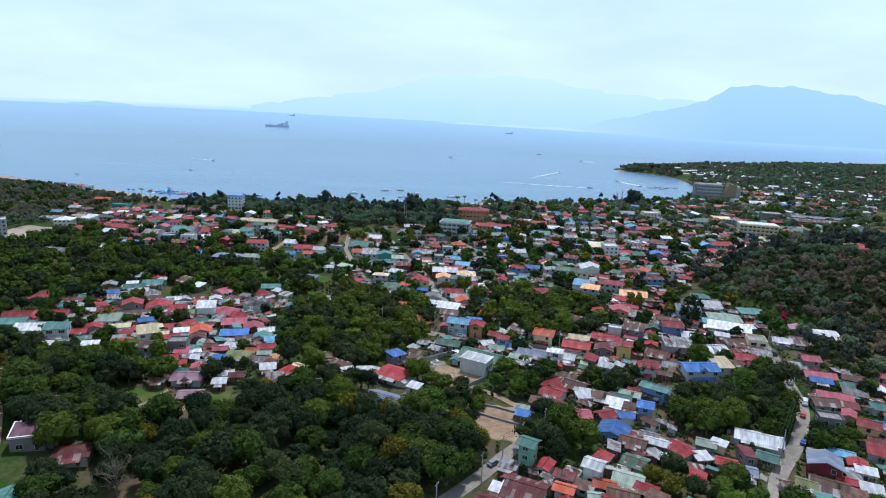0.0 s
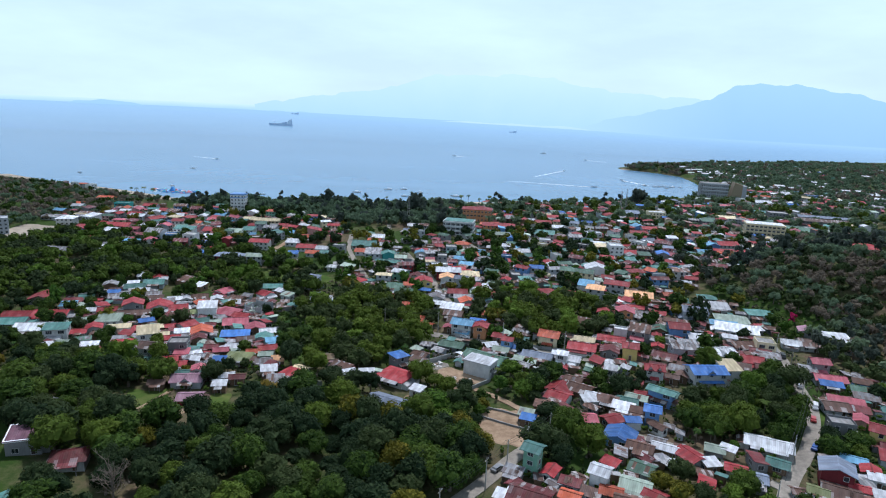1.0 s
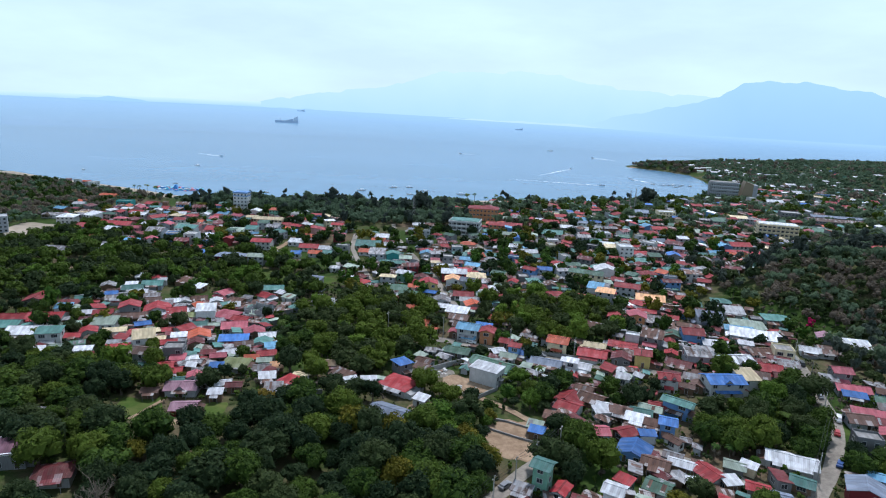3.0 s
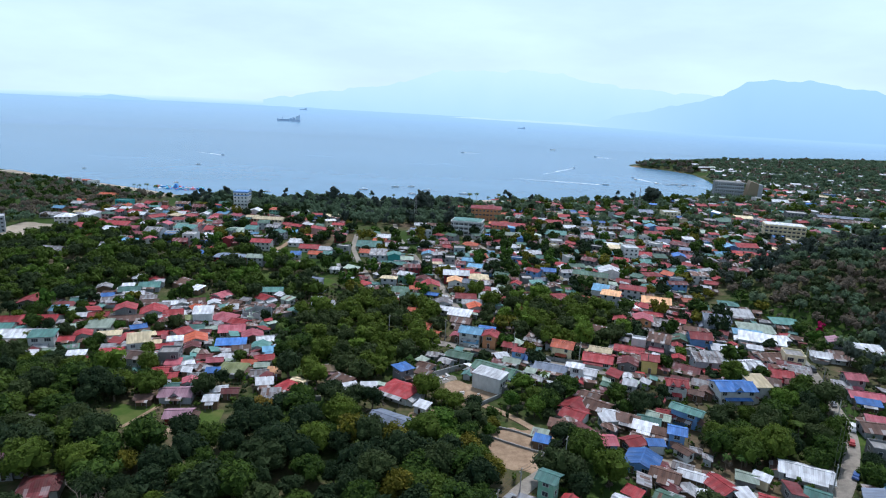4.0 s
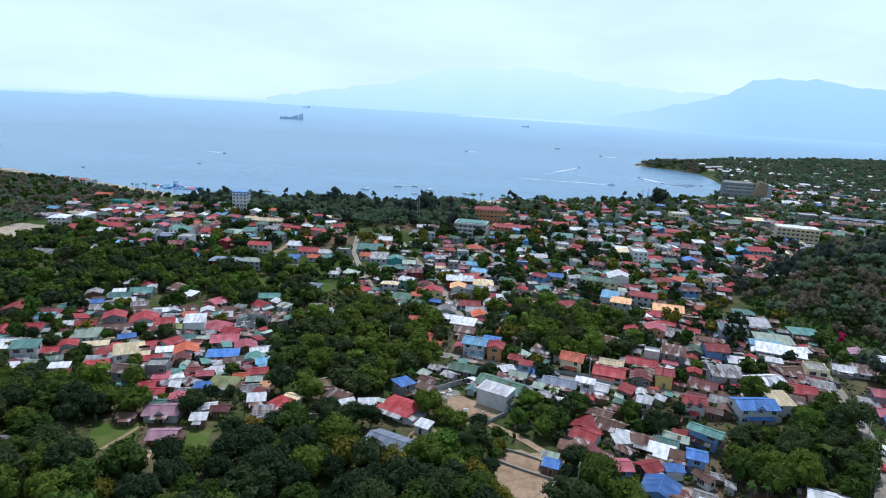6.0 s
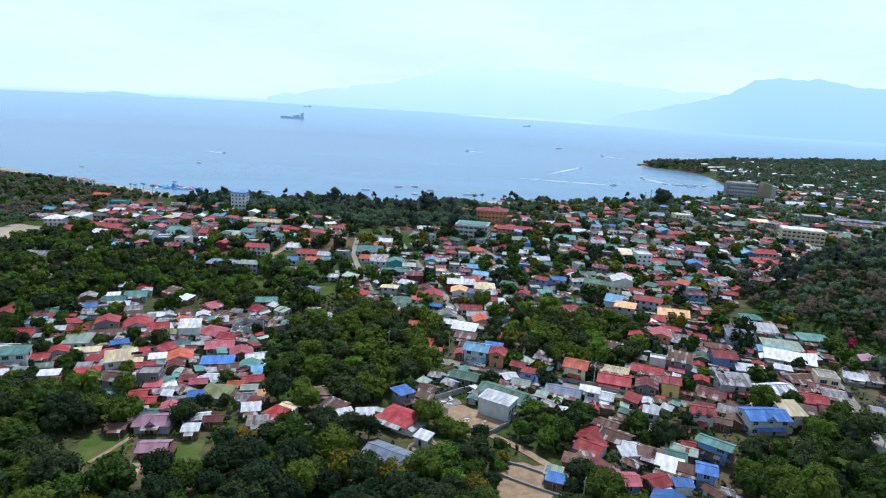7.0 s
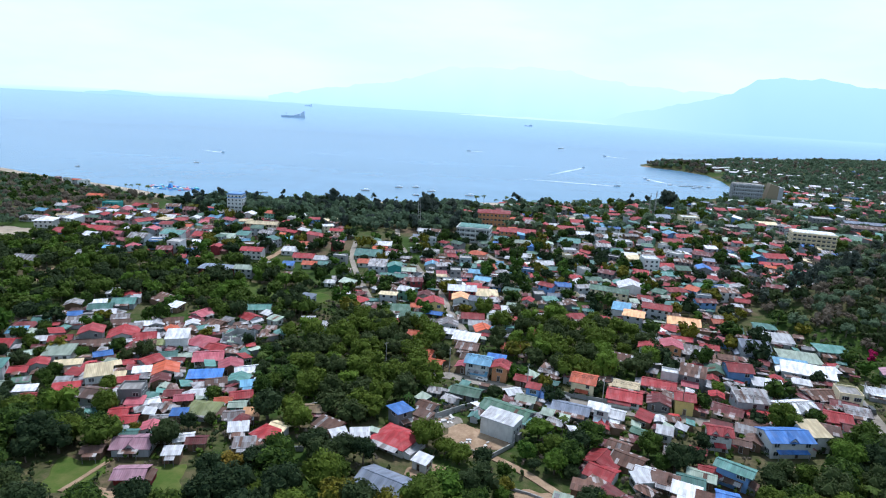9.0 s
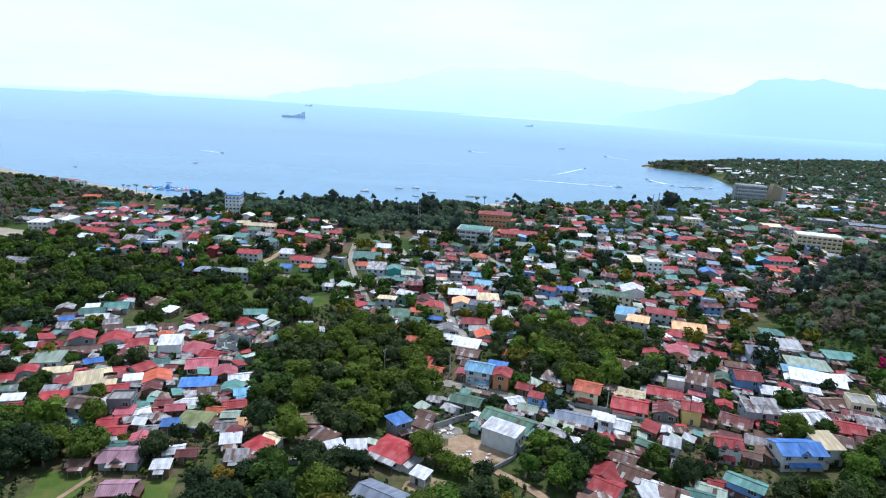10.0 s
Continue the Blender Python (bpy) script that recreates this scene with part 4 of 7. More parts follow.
yard("lawn", "grassy clearing among trees", -47, 228, 8, 5, 0, LAWN, 6, category="grass")
yard("lawn", "overgrown green plot", -96, 347, 20, 11, -14, LAWN, 7, category="grass")
yard("lawn", "overgrown green plot", -68, 341, 8, 9, 0, LAWN, 9, category="grass")
yard("dirt_yard", "sandy quarried slope near the shore", -292, 438, 24, 26, 0, SAND, 8)
yard("dirt_yard", "bare orange earth among trees", -212, 352, 9, 12, 0, DIRT, 10)
yard("lawn", "concrete yard beside a two-storey house", 126, 196, 6, 7, 5, LAWN, 12, category="grass")
beach = [(-565, 780), (-495, 739), (-421, 705), (-368, 680), (-326, 658), (-300, 642), (-252, 630), (-206, 635), (-137, 649), (-78, 662), (1, 684), (60, 702)]
way("beach", "pale sandy beach", beach, 16, SAND, 0.55)

way("dirt_track", "pale footpath worn across the small field", [(-88, 192), (-90, 187), (-90, 181), (-92, 176)], 1.3, DIRT, 0.3)
yard("dirt_yard", "trodden brown earth below a lilac-roofed house", -81, 176, 4, 4, 0, DIRT, 24)
# ---- houses, one by one ----
house(47.9, 250.9, 7.2, 7.5, -20, 2, "gable", "orange", "cream", 2)
house(60.8, 245.0, 9.4, 7.4, -18, 1, "gable", "red", "white", 2)
house(63.3, 252.3, 8.0, 3.7, -18, 1, "shed", "cream", "pale", 2)
house(71.6, 241.9, 5.8, 6.4, 72, 1, "gable", "maroon", "grey", 2)
house(75.9, 255.4, 9.9, 6.4, -20, 1, "gable", "red", "pale", 2)
house(81.0, 260.2, 5.3, 4.1, -18, 2, "flat", "white", "white", 2)
house(89.5, 260.5, 8.1, 7.4, -25, 2, "shed", "rust", "grey", 2)
house(102.2, 270.4, 5.7, 6.3, 70, 1, "gable", "green", "wood", 2)
house(109.2, 267.7, 7.9, 8.2, -8, 2, "gable", "red", "blue", 2)
house(87.0, 255.6, 4.8, 3.8, -20, 1, "shed", "pink", "green", 2)
house(79.5, 240.6, 5.2, 6.0, -15, 2, "gable", "red", "yellow", 2)
house(93.7, 248.5, 3.5, 4.0, 70, 1, "gable", "red", "wood", 2)
house(93.1, 237.8, 8.3, 5.9, -30, 1, "gable", "maroon", "cream", 2)
house(102.1, 241.9, 9.7, 7.6, -5, 2, "shed", "grey", "pale", 2)
house(102.8, 234.8, 6.8, 6.2, -12, 1, "hip", "red", "cream", 2)
house(114.0, 236.8, 11.1, 7.9, 12, 2, "gable", "white", "cream", 2, dormers=3)
house(127.0, 236.4, 8.7, 7.9, -18, 1, "gable", "red", "grey", 2)
house(132.5, 253.9, 9.7, 6.3, 10, 1, "gable", "rust", "white", 2)
house(136.3, 246.3, 6.8, 5.3, -25, 1, "gable", "maroon", "grey", 2)
house(101.2, 217.7, 11.6, 7.6, 5, 2, "gable", "blue", "white", 2, dormers=1)
house(111.2, 221.1, 6.4, 7.4, 5, 2, "shed", "cream", "white", 2)
house(117.0, 222.8, 4.9, 5.1, -25, 2, "hip", "brown", "white", 2)
house(82.0, 218.6, 5.9, 5.4, -12, 2, "gable", "red", "white", 2, dormers=2)
house(139.2, 273.8, 18.5, 8.4, -22, 1, "shed", "white", "pale", 2)
house(116.8, 259.9, 9.4, 4.9, -12, 1, "shed", "white", "pale", 2)
house(131.5, 264.0, 5.1, 4.7, -20, 1, "hip", "white", "white", 2)
house(144.0, 289.4, 13.2, 10.3, -15, 1, "hip", "sage", "white", 2)
house(160.6, 295.7, 10.2, 8.0, -10, 1, "hip", "teal", "white", 2)
house(143.2, 306.3, 11.7, 7.6, -10, 1, "shed", "white", "white", 2)
house(126.6, 291.7, 10.5, 6.8, -12, 2, "shed", "slate", "pale", 2)
house(81.1, 286.3, 6.4, 6.1, 70, 2, "gable", "red", "white", 2)
house(91.0, 288.5, 7.1, 6.9, 75, 2, "gable", "pink", "orange", 2)
house(102.1, 292.2, 7.2, 6.6, -20, 1, "gable", "grey", "pale", 2)
house(109.7, 295.2, 6.1, 4.8, -20, 1, "gable", "red", "white", 2)
house(66.8, 276.8, 6.9, 5.4, -25, 1, "shed", "rust", "wood", 2)
house(72.2, 276.4, 4.0, 3.0, -25, 1, "shed", "white", "wood", 2)
house(65.0, 216.5, 4.0, 3.5, -20, 2, "shed", "white", "white", 2)
house(65.1, 208.9, 4.0, 3.5, -25, 1, "shed", "grey", "wood", 2)
house(43.7, 204.6, 6.4, 6.2, 55, 1, "gable", "red", "white", 2)
house(50.7, 212.0, 5.3, 4.8, -30, 1, "gable", "rust", "wood", 2)
house(54.7, 199.9, 4.0, 3.8, -25, 1, "gable", "white", "white", 2)
house(78.3, 199.0, 7.6, 3.5, -38, 2, "gable", "teal", "blue", 2)
house(88.6, 217.0, 4.0, 3.5, -25, 1, "gable", "brown", "wood", 2)
house(92.9, 218.8, 4.2, 4.0, 60, 1, "gable", "brown", "wood", 2)
house(140.4, 251.2, 6.9, 7.2, -15, 2, "flat", "concrete", "cream", 2)
house(65.7, 196.1, 5.9, 4.6, -20, 1, "gable", "teal", "white", 2)
house(72.8, 201.4, 4.4, 3.5, -20, 1, "gable", "red", "white", 2)
house(58.7, 195.8, 6.4, 4.2, -25, 1, "shed", "brown", "wood", 2)
house(129.6, 228.7, 6.4, 5.0, -18, 1, "gable", "maroon", "white", 2)
house(93.0, 223.7, 5.8, 3.8, -25, 1, "shed", "grey", "wood", 2)
house(97.8, 227.1, 6.3, 3.3, -20, 1, "shed", "rust", "wood", 2)
house(86.2, 226.5, 5.4, 3.0, -25, 1, "shed", "maroon", "wood", 2)
house(137.3, 240.2, 7.0, 4.6, -20, 1, "shed", "grey", "grey", 2)
house(89.4, 279.0, 5.9, 4.6, -15, 1, "gable", "grey", "pale", 2)
house(136.5, 281.4, 11.3, 4.4, -15, 1, "shed", "sky", "white", 2)
house(40.5, 233.9, 10.6, 6.2, -20, 1, "gable", "slate", "grey", 2)
house(53.1, 231.9, 7.0, 5.4, -22, 1, "gable", "white", "white", 2)
house(49.2, 229.3, 4.0, 3.0, -22, 2, "shed", "white", "white", 2)
house(-14.6, 222.2, 4.7, 5.4, 38, 2, "hip", "blue", "grey", 2)
house(-14.6, 210.0, 10.4, 9.0, -30, 1, "hip", "red", "white", 2)
house(-6.4, 230.1, 5.4, 4.2, -30, 1, "gable", "rust", "grey", 2)
house(-7.4, 223.7, 5.0, 3.2, -30, 1, "shed", "brown", "wood", 2)
house(-6.3, 198.9, 4.0, 3.3, -30, 1, "shed", "white", "white", 2)
house(19.2, 230.5, 15.5, 7.6, -31, 1, "gable", "green", "pale", 2)
house(6.4, 241.9, 8.4, 5.5, -20, 1, "gable", "green", "grey", 2)
house(11.1, 262.0, 8.0, 7.3, -15, 2, "gable", "sky", "white", 2)
house(5.2, 262.9, 4.1, 4.0, 75, 1, "gable", "pink", "wood", 2)
house(18.9, 258.5, 5.7, 5.0, 75, 2, "gable", "red", "orange", 2)
house(26.8, 254.2, 4.3, 4.5, -22, 1, "gable", "red", "wood", 2)
house(28.9, 242.1, 4.1, 3.0, -20, 2, "shed", "red", "blue", 2)
house(7.2, 280.8, 7.6, 6.9, -15, 1, "gable", "brown", "wood", 2)
house(8.8, 270.4, 7.7, 5.0, -15, 1, "gable", "brown", "wood", 2)
house(17.7, 269.1, 6.4, 5.0, -15, 1, "shed", "blue", "wood", 2)
house(-11.2, 272.9, 9.0, 5.9, -20, 1, "gable", "orange", "white", 2)
house(-5.3, 264.2, 4.3, 3.4, -20, 1, "gable", "orange", "white", 2)
house(-35.4, 213.4, 7.3, 4.7, -30, 1, "shed", "rust", "wood", 2)
house(-31.3, 209.4, 4.1, 3.0, 30, 1, "shed", "white", "white", 2)
house(-15.2, 187.5, 12.0, 8.4, -28, 1, "gable", "slate", "grey", 2)
house(22.0, 243.5, 4.2, 3.8, 25, 1, "gable", "white", "wood", 2)
house(26.3, 239.0, 5.5, 4.3, -20, 1, "gable", "sage", "white", 2)
house(31.9, 241.0, 4.0, 3.0, -20, 1, "shed", "blue", "white", 2)
house(-41.7, 223.3, 6.0, 3.9, 5, 1, "gable", "thatch", "wood", 2)
house(6.4, 289.3, 9.5, 6.2, -15, 1, "shed", "white", "yellow", 2)
house(25.1, 282.1, 6.8, 5.3, -15, 1, "gable", "orange", "wood", 2)
house(37.9, 299.4, 6.5, 5.1, -15, 1, "gable", "red", "white", 2)
house(-13.6, 291.4, 7.3, 4.7, -15, 1, "gable", "orange", "white", 2)
house(20.6, 300.5, 5.2, 4.0, -20, 1, "gable", "sky", "white", 2)
house(-22.6, 288.4, 6.7, 4.3, -10, 1, "gable", "rust", "wood", 2)
house(48.8, 235.6, 4.0, 3.0, -20, 1, "shed", "white", "white", 2)
house(-84.8, 197.0, 8.8, 6.4, 8, 1, "gable", "lilac", "pale", 2, dormers=1)
house(-78.2, 183.0, 6.2, 4.8, 8, 1, "gable", "lilac", "maroon", 2)
house(-88.8, 200.8, 4.0, 3.8, 10, 1, "gable", "teal", "white", 2)
house(-84.6, 205.6, 3.8, 4.2, 100, 1, "gable", "pink", "white", 2)
house(-79.6, 203.3, 4.2, 3.8, 0, 1, "gable", "teal", "white", 2)
house(-97.7, 212.9, 4.0, 4.2, 15, 1, "gable", "red", "white", 2)
house(-93.3, 208.8, 4.7, 3.7, 15, 1, "gable", "red", "white", 2)
house(-96.5, 219.7, 4.6, 3.6, 12, 1, "shed", "pink", "white", 2)
house(-99.4, 223.9, 6.4, 5.8, 10, 2, "flat", "concrete", "grey", 2)
house(-115.8, 233.7, 7.1, 6.9, 25, 2, "shed", "cream", "white", 2)
house(-111.5, 236.9, 4.0, 3.0, 20, 1, "shed", "cream", "white", 2)
house(-122.4, 226.5, 7.3, 3.8, 20, 1, "shed", "red", "white", 2)
house(-109.4, 218.8, 6.7, 6.1, -5, 2, "gable", "brown", "pale", 2)
house(-105.1, 223.6, 3.9, 4.0, 110, 1, "gable", "white", "white", 2)
house(-107.0, 235.0, 5.3, 4.1, 20, 1, "gable", "red", "wood", 2)
house(-98.8, 244.4, 6.9, 7.1, 112, 1, "gable", "orange", "white", 2)
house(-107.8, 251.3, 5.7, 5.5, 60, 1, "gable", "red", "white", 2)
house(-103.9, 256.9, 5.0, 4.6, 20, 1, "gable", "teal", "white", 2)
house(-105.9, 242.0, 5.1, 3.3, 20, 1, "shed", "white", "wood", 2)
house(-96.8, 236.6, 4.1, 4.5, 110, 1, "gable", "maroon", "wood", 2)
house(-88.8, 257.5, 8.8, 8.0, 15, 1, "gable", "pink", "white", 2)
house(-97.6, 271.6, 8.7, 7.9, -20, 1, "hip", "pink", "pink", 2)
house(-88.8, 266.0, 6.1, 4.8, -20, 1, "gable", "red", "white", 2)
house(-83.5, 241.1, 10.2, 4.6, 12, 1, "shed", "blue", "wood", 2)
house(-78.3, 250.9, 6.3, 7.0, 110, 1, "gable", "pink", "wood", 2)
house(-71.5, 247.9, 6.2, 4.9, 20, 1, "gable", "white", "wood", 2)
house(-78.1, 237.1, 5.6, 4.4, 20, 1, "gable", "brown", "wood", 2)
house(-71.8, 240.2, 4.7, 5.2, 90, 1, "gable", "teal", "white", 2)
house(-66.7, 236.3, 4.9, 3.2, 20, 1, "shed", "sky", "white", 2)
house(-63.3, 238.9, 4.0, 3.0, 20, 1, "shed", "white", "white", 2)
house(-66.7, 228.7, 5.9, 4.6, 20, 1, "gable", "red", "white", 2)
house(-70.8, 224.4, 4.0, 3.0, 10, 1, "gable", "orange", "wood", 2)
house(-74.7, 218.5, 7.8, 7.1, 0, 1, "hip", "olive", "pale", 2)
house(-65.5, 222.3, 4.0, 3.0, 10, 1, "gable", "sage", "green", 2)
house(-69.1, 200.5, 4.0, 3.1, 10, 1, "gable", "maroon", "wood", 2)
house(-73.1, 201.3, 4.0, 3.1, 20, 1, "gable", "white", "white", 2)
house(-60.3, 208.2, 4.9, 3.8, 15, 1, "shed", "white", "wood", 2)
house(-51.7, 207.4, 5.5, 5.7, -25, 1, "hip", "red", "white", 2)
house(-55.8, 200.2, 5.1, 4.0, 10, 1, "shed", "grey", "wood", 2)
house(-49.1, 210.8, 4.0, 3.0, -25, 1, "gable", "cream", "white", 2)
house(-72.8, 193.6, 4.0, 3.0, 10, 1, "shed", "white", "wood", 2)
house(-142.6, 254.2, 8.6, 6.7, 12, 1, "shed", "sage", "white", 2)
house(-143.7, 244.1, 4.9, 5.4, 115, 1, "gable", "red", "white", 2)
house(-133.4, 244.6, 8.0, 3.1, 20, 1, "shed", "cream", "white", 2)
house(-105.6, 269.1, 7.3, 6.6, 15, 2, "shed", "white", "white", 2)
house(-112.2, 268.2, 6.4, 5.0, 15, 1, "gable", "olive", "white", 2)
house(-115.5, 262.1, 7.0, 5.5, 20, 1, "shed", "rust", "wood", 2)
house(-121.0, 273.9, 6.7, 6.1, 22, 1, "gable", "red", "white", 2)
house(-130.3, 275.1, 8.6, 9.4, 112, 1, "gable", "red", "white", 2)
house(-134.0, 265.0, 6.5, 5.0, 20, 1, "gable", "brown", "wood", 2)
house(-140.8, 264.0, 5.1, 4.0, 20, 1, "gable", "brown", "wood", 2)
house(-150.0, 266.6, 6.9, 5.4, 20, 1, "gable", "red", "white", 2)
house(-156.8, 265.6, 5.2, 4.0, 20, 1, "gable", "white", "white", 2)
house(-59.6, 217.3, 4.0, 3.6, 10, 1, "shed", "peach", "wood", 2)
house(-64.3, 215.6, 4.7, 4.3, 15, 1, "gable", "grey", "grey", 2)
house(-60.9, 212.8, 3.5, 4.0, 105, 1, "gable", "maroon", "wood", 2)
house(-88.0, 226.9, 4.0, 3.3, 10, 1, "gable", "maroon", "wood", 2)
house(-80.3, 214.3, 4.0, 3.0, 10, 1, "shed", "blue", "wood", 2)
house(-80.0, 228.7, 4.0, 3.1, 10, 1, "gable", "white", "white", 2)
house(-93.1, 192.1, 4.0, 3.0, 10, 1, "gable", "brown", "wood", 2)
house(-98.3, 283.8, 4.7, 4.3, 20, 1, "shed", "white", "pale", 2)
house(-139.9, 269.8, 6.6, 7.2, 112, 2, "gable", "red", "grey", 2)
house(-129.3, 282.1, 4.7, 4.2, 20, 1, "shed", "grey", "wood", 2)
house(-128.4, 286.9, 5.1, 4.6, 20, 1, "gable", "white", "grey", 2)
house(-134.0, 224.1, 5.5, 3.0, 15, 1, "shed", "white", "white", 2)
house(-129.3, 220.0, 4.0, 3.0, 15, 1, "gable", "red", "wood", 2)
house(-146.4, 238.7, 4.0, 4.0, 15, 1, "gable", "red", "white", 2)
house(-83.4, 224.5, 4.0, 3.0, 15, 1, "gable", "pink", "wood", 2)
house(-149.8, 297.3, 6.4, 5.9, 20, 1, "gable", "white", "pale", 2)
house(-156.1, 303.7, 8.4, 6.6, 20, 1, "gable", "teal", "pale", 2)
house(-161.3, 293.7, 4.2, 3.8, 20, 1, "gable", "blue", "white", 2)
house(-155.5, 287.2, 7.9, 6.1, 20, 1, "gable", "grey", "pale", 2)
house(-169.3, 283.8, 5.3, 4.8, 15, 1, "gable", "teal", "white", 2)
house(-159.1, 308.0, 4.8, 4.4, 20, 1, "shed", "white", "white", 2)
house(-150.2, 312.5, 8.3, 7.6, 15, 1, "gable", "teal", "pale", 2)
house(-126.0, 311.2, 5.3, 4.8, -20, 1, "shed", "white", "wood", 2)
house(-110.5, 303.4, 6.3, 6.1, 65, 1, "gable", "pink", "white", 2)
house(-118.4, 292.5, 5.9, 5.4, 20, 1, "gable", "rust", "wood", 2)
house(-99.4, 292.2, 5.9, 5.4, -20, 1, "gable", "rust", "wood", 2)
house(-96.6, 295.7, 4.2, 3.8, -20, 1, "shed", "grey", "white", 2)
house(-89.4, 315.6, 9.7, 6.3, 10, 1, "gable", "teal", "white", 2)
house(-88.6, 301.9, 6.4, 5.8, -35, 1, "gable", "red", "white", 2)
house(-136.6, 319.6, 8.2, 6.4, -30, 1, "shed", "rust", "wood", 2)
house(-109.3, 290.7, 3.7, 4.1, 110, 1, "gable", "white", "white", 2)
house(-123.4, 288.2, 3.7, 4.1, 110, 1, "gable", "white", "white", 2)
house(-141.4, 293.2, 5.6, 5.1, 20, 1, "gable", "grey", "wood", 2)
house(-137.9, 287.0, 5.5, 5.0, 20, 1, "gable", "brown", "wood", 2)
house(-77.2, 300.8, 5.0, 3.9, -30, 1, "shed", "sage", "white", 2)
house(-82.9, 307.3, 4.4, 3.4, -30, 1, "shed", "white", "wood", 2)
house(-45.8, 333.5, 6.4, 6.7, -35, 1, "hip", "red", "white", 2)
house(-69.1, 323.6, 5.8, 6.7, -15, 2, "shed", "slate", "pale", 2)
house(-42.6, 304.1, 4.3, 4.1, 90, 1, "gable", "teal", "white", 2)
house(-62.8, 301.4, 5.3, 4.1, 10, 1, "shed", "white", "white", 2)
house(-57.8, 297.9, 5.6, 4.4, 10, 1, "gable", "white", "white", 2)
house(-55.3, 290.2, 4.5, 4.1, 10, 1, "gable", "teal", "white", 2)
house(-25.5, 323.6, 9.9, 9.1, 0, 1, "hip", "green", "green", 2)
house(-18.1, 313.2, 9.5, 8.7, 0, 1, "hip", "green", "green", 2)
house(-22.3, 305.8, 5.9, 5.3, 20, 1, "gable", "red", "white", 2)
house(-8.8, 326.6, 8.1, 7.8, 95, 2, "gable", "red", "yellow", 2)
house(-14.0, 345.7, 5.9, 6.5, 80, 1, "gable", "maroon", "white", 2)
house(-1.6, 305.9, 6.3, 7.0, 90, 1, "gable", "grey", "pale", 2)
house(4.0, 335.7, 7.0, 6.7, 90, 2, "gable", "peach", "white", 2)
house(11.9, 333.8, 6.1, 6.4, -15, 2, "gable", "slate", "pale", 2)
house(18.5, 330.7, 8.1, 6.3, 10, 1, "hip", "red", "white", 2)
house(9.6, 316.4, 8.7, 6.8, 0, 1, "gable", "red", "white", 2)
house(12.4, 307.3, 8.4, 5.5, 0, 1, "gable", "white", "white", 2)
house(14.2, 300.9, 6.1, 6.7, 100, 1, "gable", "orange", "white", 2)
house(38.1, 345.3, 4.9, 4.3, 70, 1, "gable", "red", "white", 2)
house(57.8, 324.4, 9.2, 7.2, 10, 1, "hip", "red", "white", 2)
house(3.4, 330.5, 3.6, 4.0, 80, 1, "gable", "grey", "wood", 2)
house(20.4, 317.7, 6.8, 5.3, 0, 1, "gable", "sage", "white", 2)
house(27.4, 326.5, 7.0, 5.5, 0, 1, "shed", "white", "pale", 2)
house(26.5, 315.1, 6.2, 4.9, 0, 1, "gable", "red", "white", 2)
house(1.1, 295.9, 7.5, 4.8, -15, 1, "gable", "white", "white", 2)
house(-5.5, 293.7, 5.2, 4.1, -15, 1, "gable", "grey", "wood", 2)
house(-16.1, 328.0, 5.6, 4.3, 0, 1, "gable", "orange", "white", 2)
house(81.9, 333.5, 7.4, 7.7, -20, 2, "shed", "sky", "white", 2)
house(83.4, 318.0, 8.4, 8.8, -20, 3, "hip", "peach", "pale", 2)
house(109.8, 327.0, 14.1, 11.0, -15, 1, "gable", "peach", "white", 2)
house(128.2, 317.8, 8.1, 6.3, -10, 1, "gable", "teal", "white", 2)
house(56.7, 172.8, 7.3, 7.5, 62, 1, "gable", "blue", "blue", 2)
house(44.6, 148.7, 4.0, 4.5, -30, 2, "gable", "white", "white", 2)
house(57.9, 154.9, 5.1, 5.3, -35, 1, "gable", "green", "white", 2)
house(53.6, 146.6, 6.7, 5.2, -25, 1, "gable", "sage", "wood", 2)
house(49.9, 139.0, 6.4, 5.0, -20, 1, "gable", "rust", "wood", 2)
house(60.9, 166.2, 6.2, 4.8, -28, 1, "gable", "rust", "wood", 2)
house(68.4, 166.1, 6.7, 3.5, -28, 1, "gable", "white", "wood", 2)
house(67.1, 170.3, 4.0, 3.0, -28, 1, "gable", "grey", "white", 2)
house(74.0, 162.1, 6.5, 5.6, 115, 1, "gable", "red", "white", 2)
house(78.2, 158.4, 4.0, 3.3, 10, 1, "shed", "white", "wood", 2)
house(100.7, 170.3, 11.7, 6.4, -25, 1, "gable", "white", "white", 2)
house(84.4, 156.3, 4.0, 3.0, -25, 1, "gable", "red", "white", 2)
house(87.7, 152.1, 4.9, 4.5, -22, 1, "gable", "slate", "grey", 2)
house(110.6, 153.8, 6.4, 7.1, 62, 2, "gable", "slate", "maroon", 2)
house(121.5, 163.1, 5.1, 3.0, -28, 1, "gable", "sky", "white", 2)
house(122.8, 157.5, 3.6, 4.0, 62, 1, "gable", "red", "wood", 2)
house(138.4, 176.2, 5.0, 5.8, -35, 2, "gable", "red", "yellow", 2)
house(155.0, 194.5, 4.7, 4.9, -20, 1, "gable", "teal", "white", 2)
house(136.9, 196.9, 6.3, 6.5, -10, 1, "gable", "brown", "pale", 2)
house(142.7, 193.9, 7.1, 3.7, -22, 1, "shed", "maroon", "wood", 2)
house(128.1, 179.9, 6.6, 5.1, -15, 2, "flat", "concrete", "grey", 2)
house(96.9, 184.6, 3.7, 4.0, 70, 2, "gable", "red", "yellow", 2)
house(70.5, 185.2, 4.0, 4.6, -20, 2, "gable", "blue", "blue", 2)
house(56.8, 182.8, 4.9, 4.5, 25, 1, "gable", "red", "wood", 2)
house(62.8, 191.1, 6.4, 4.1, -25, 1, "shed", "white", "wood", 2)
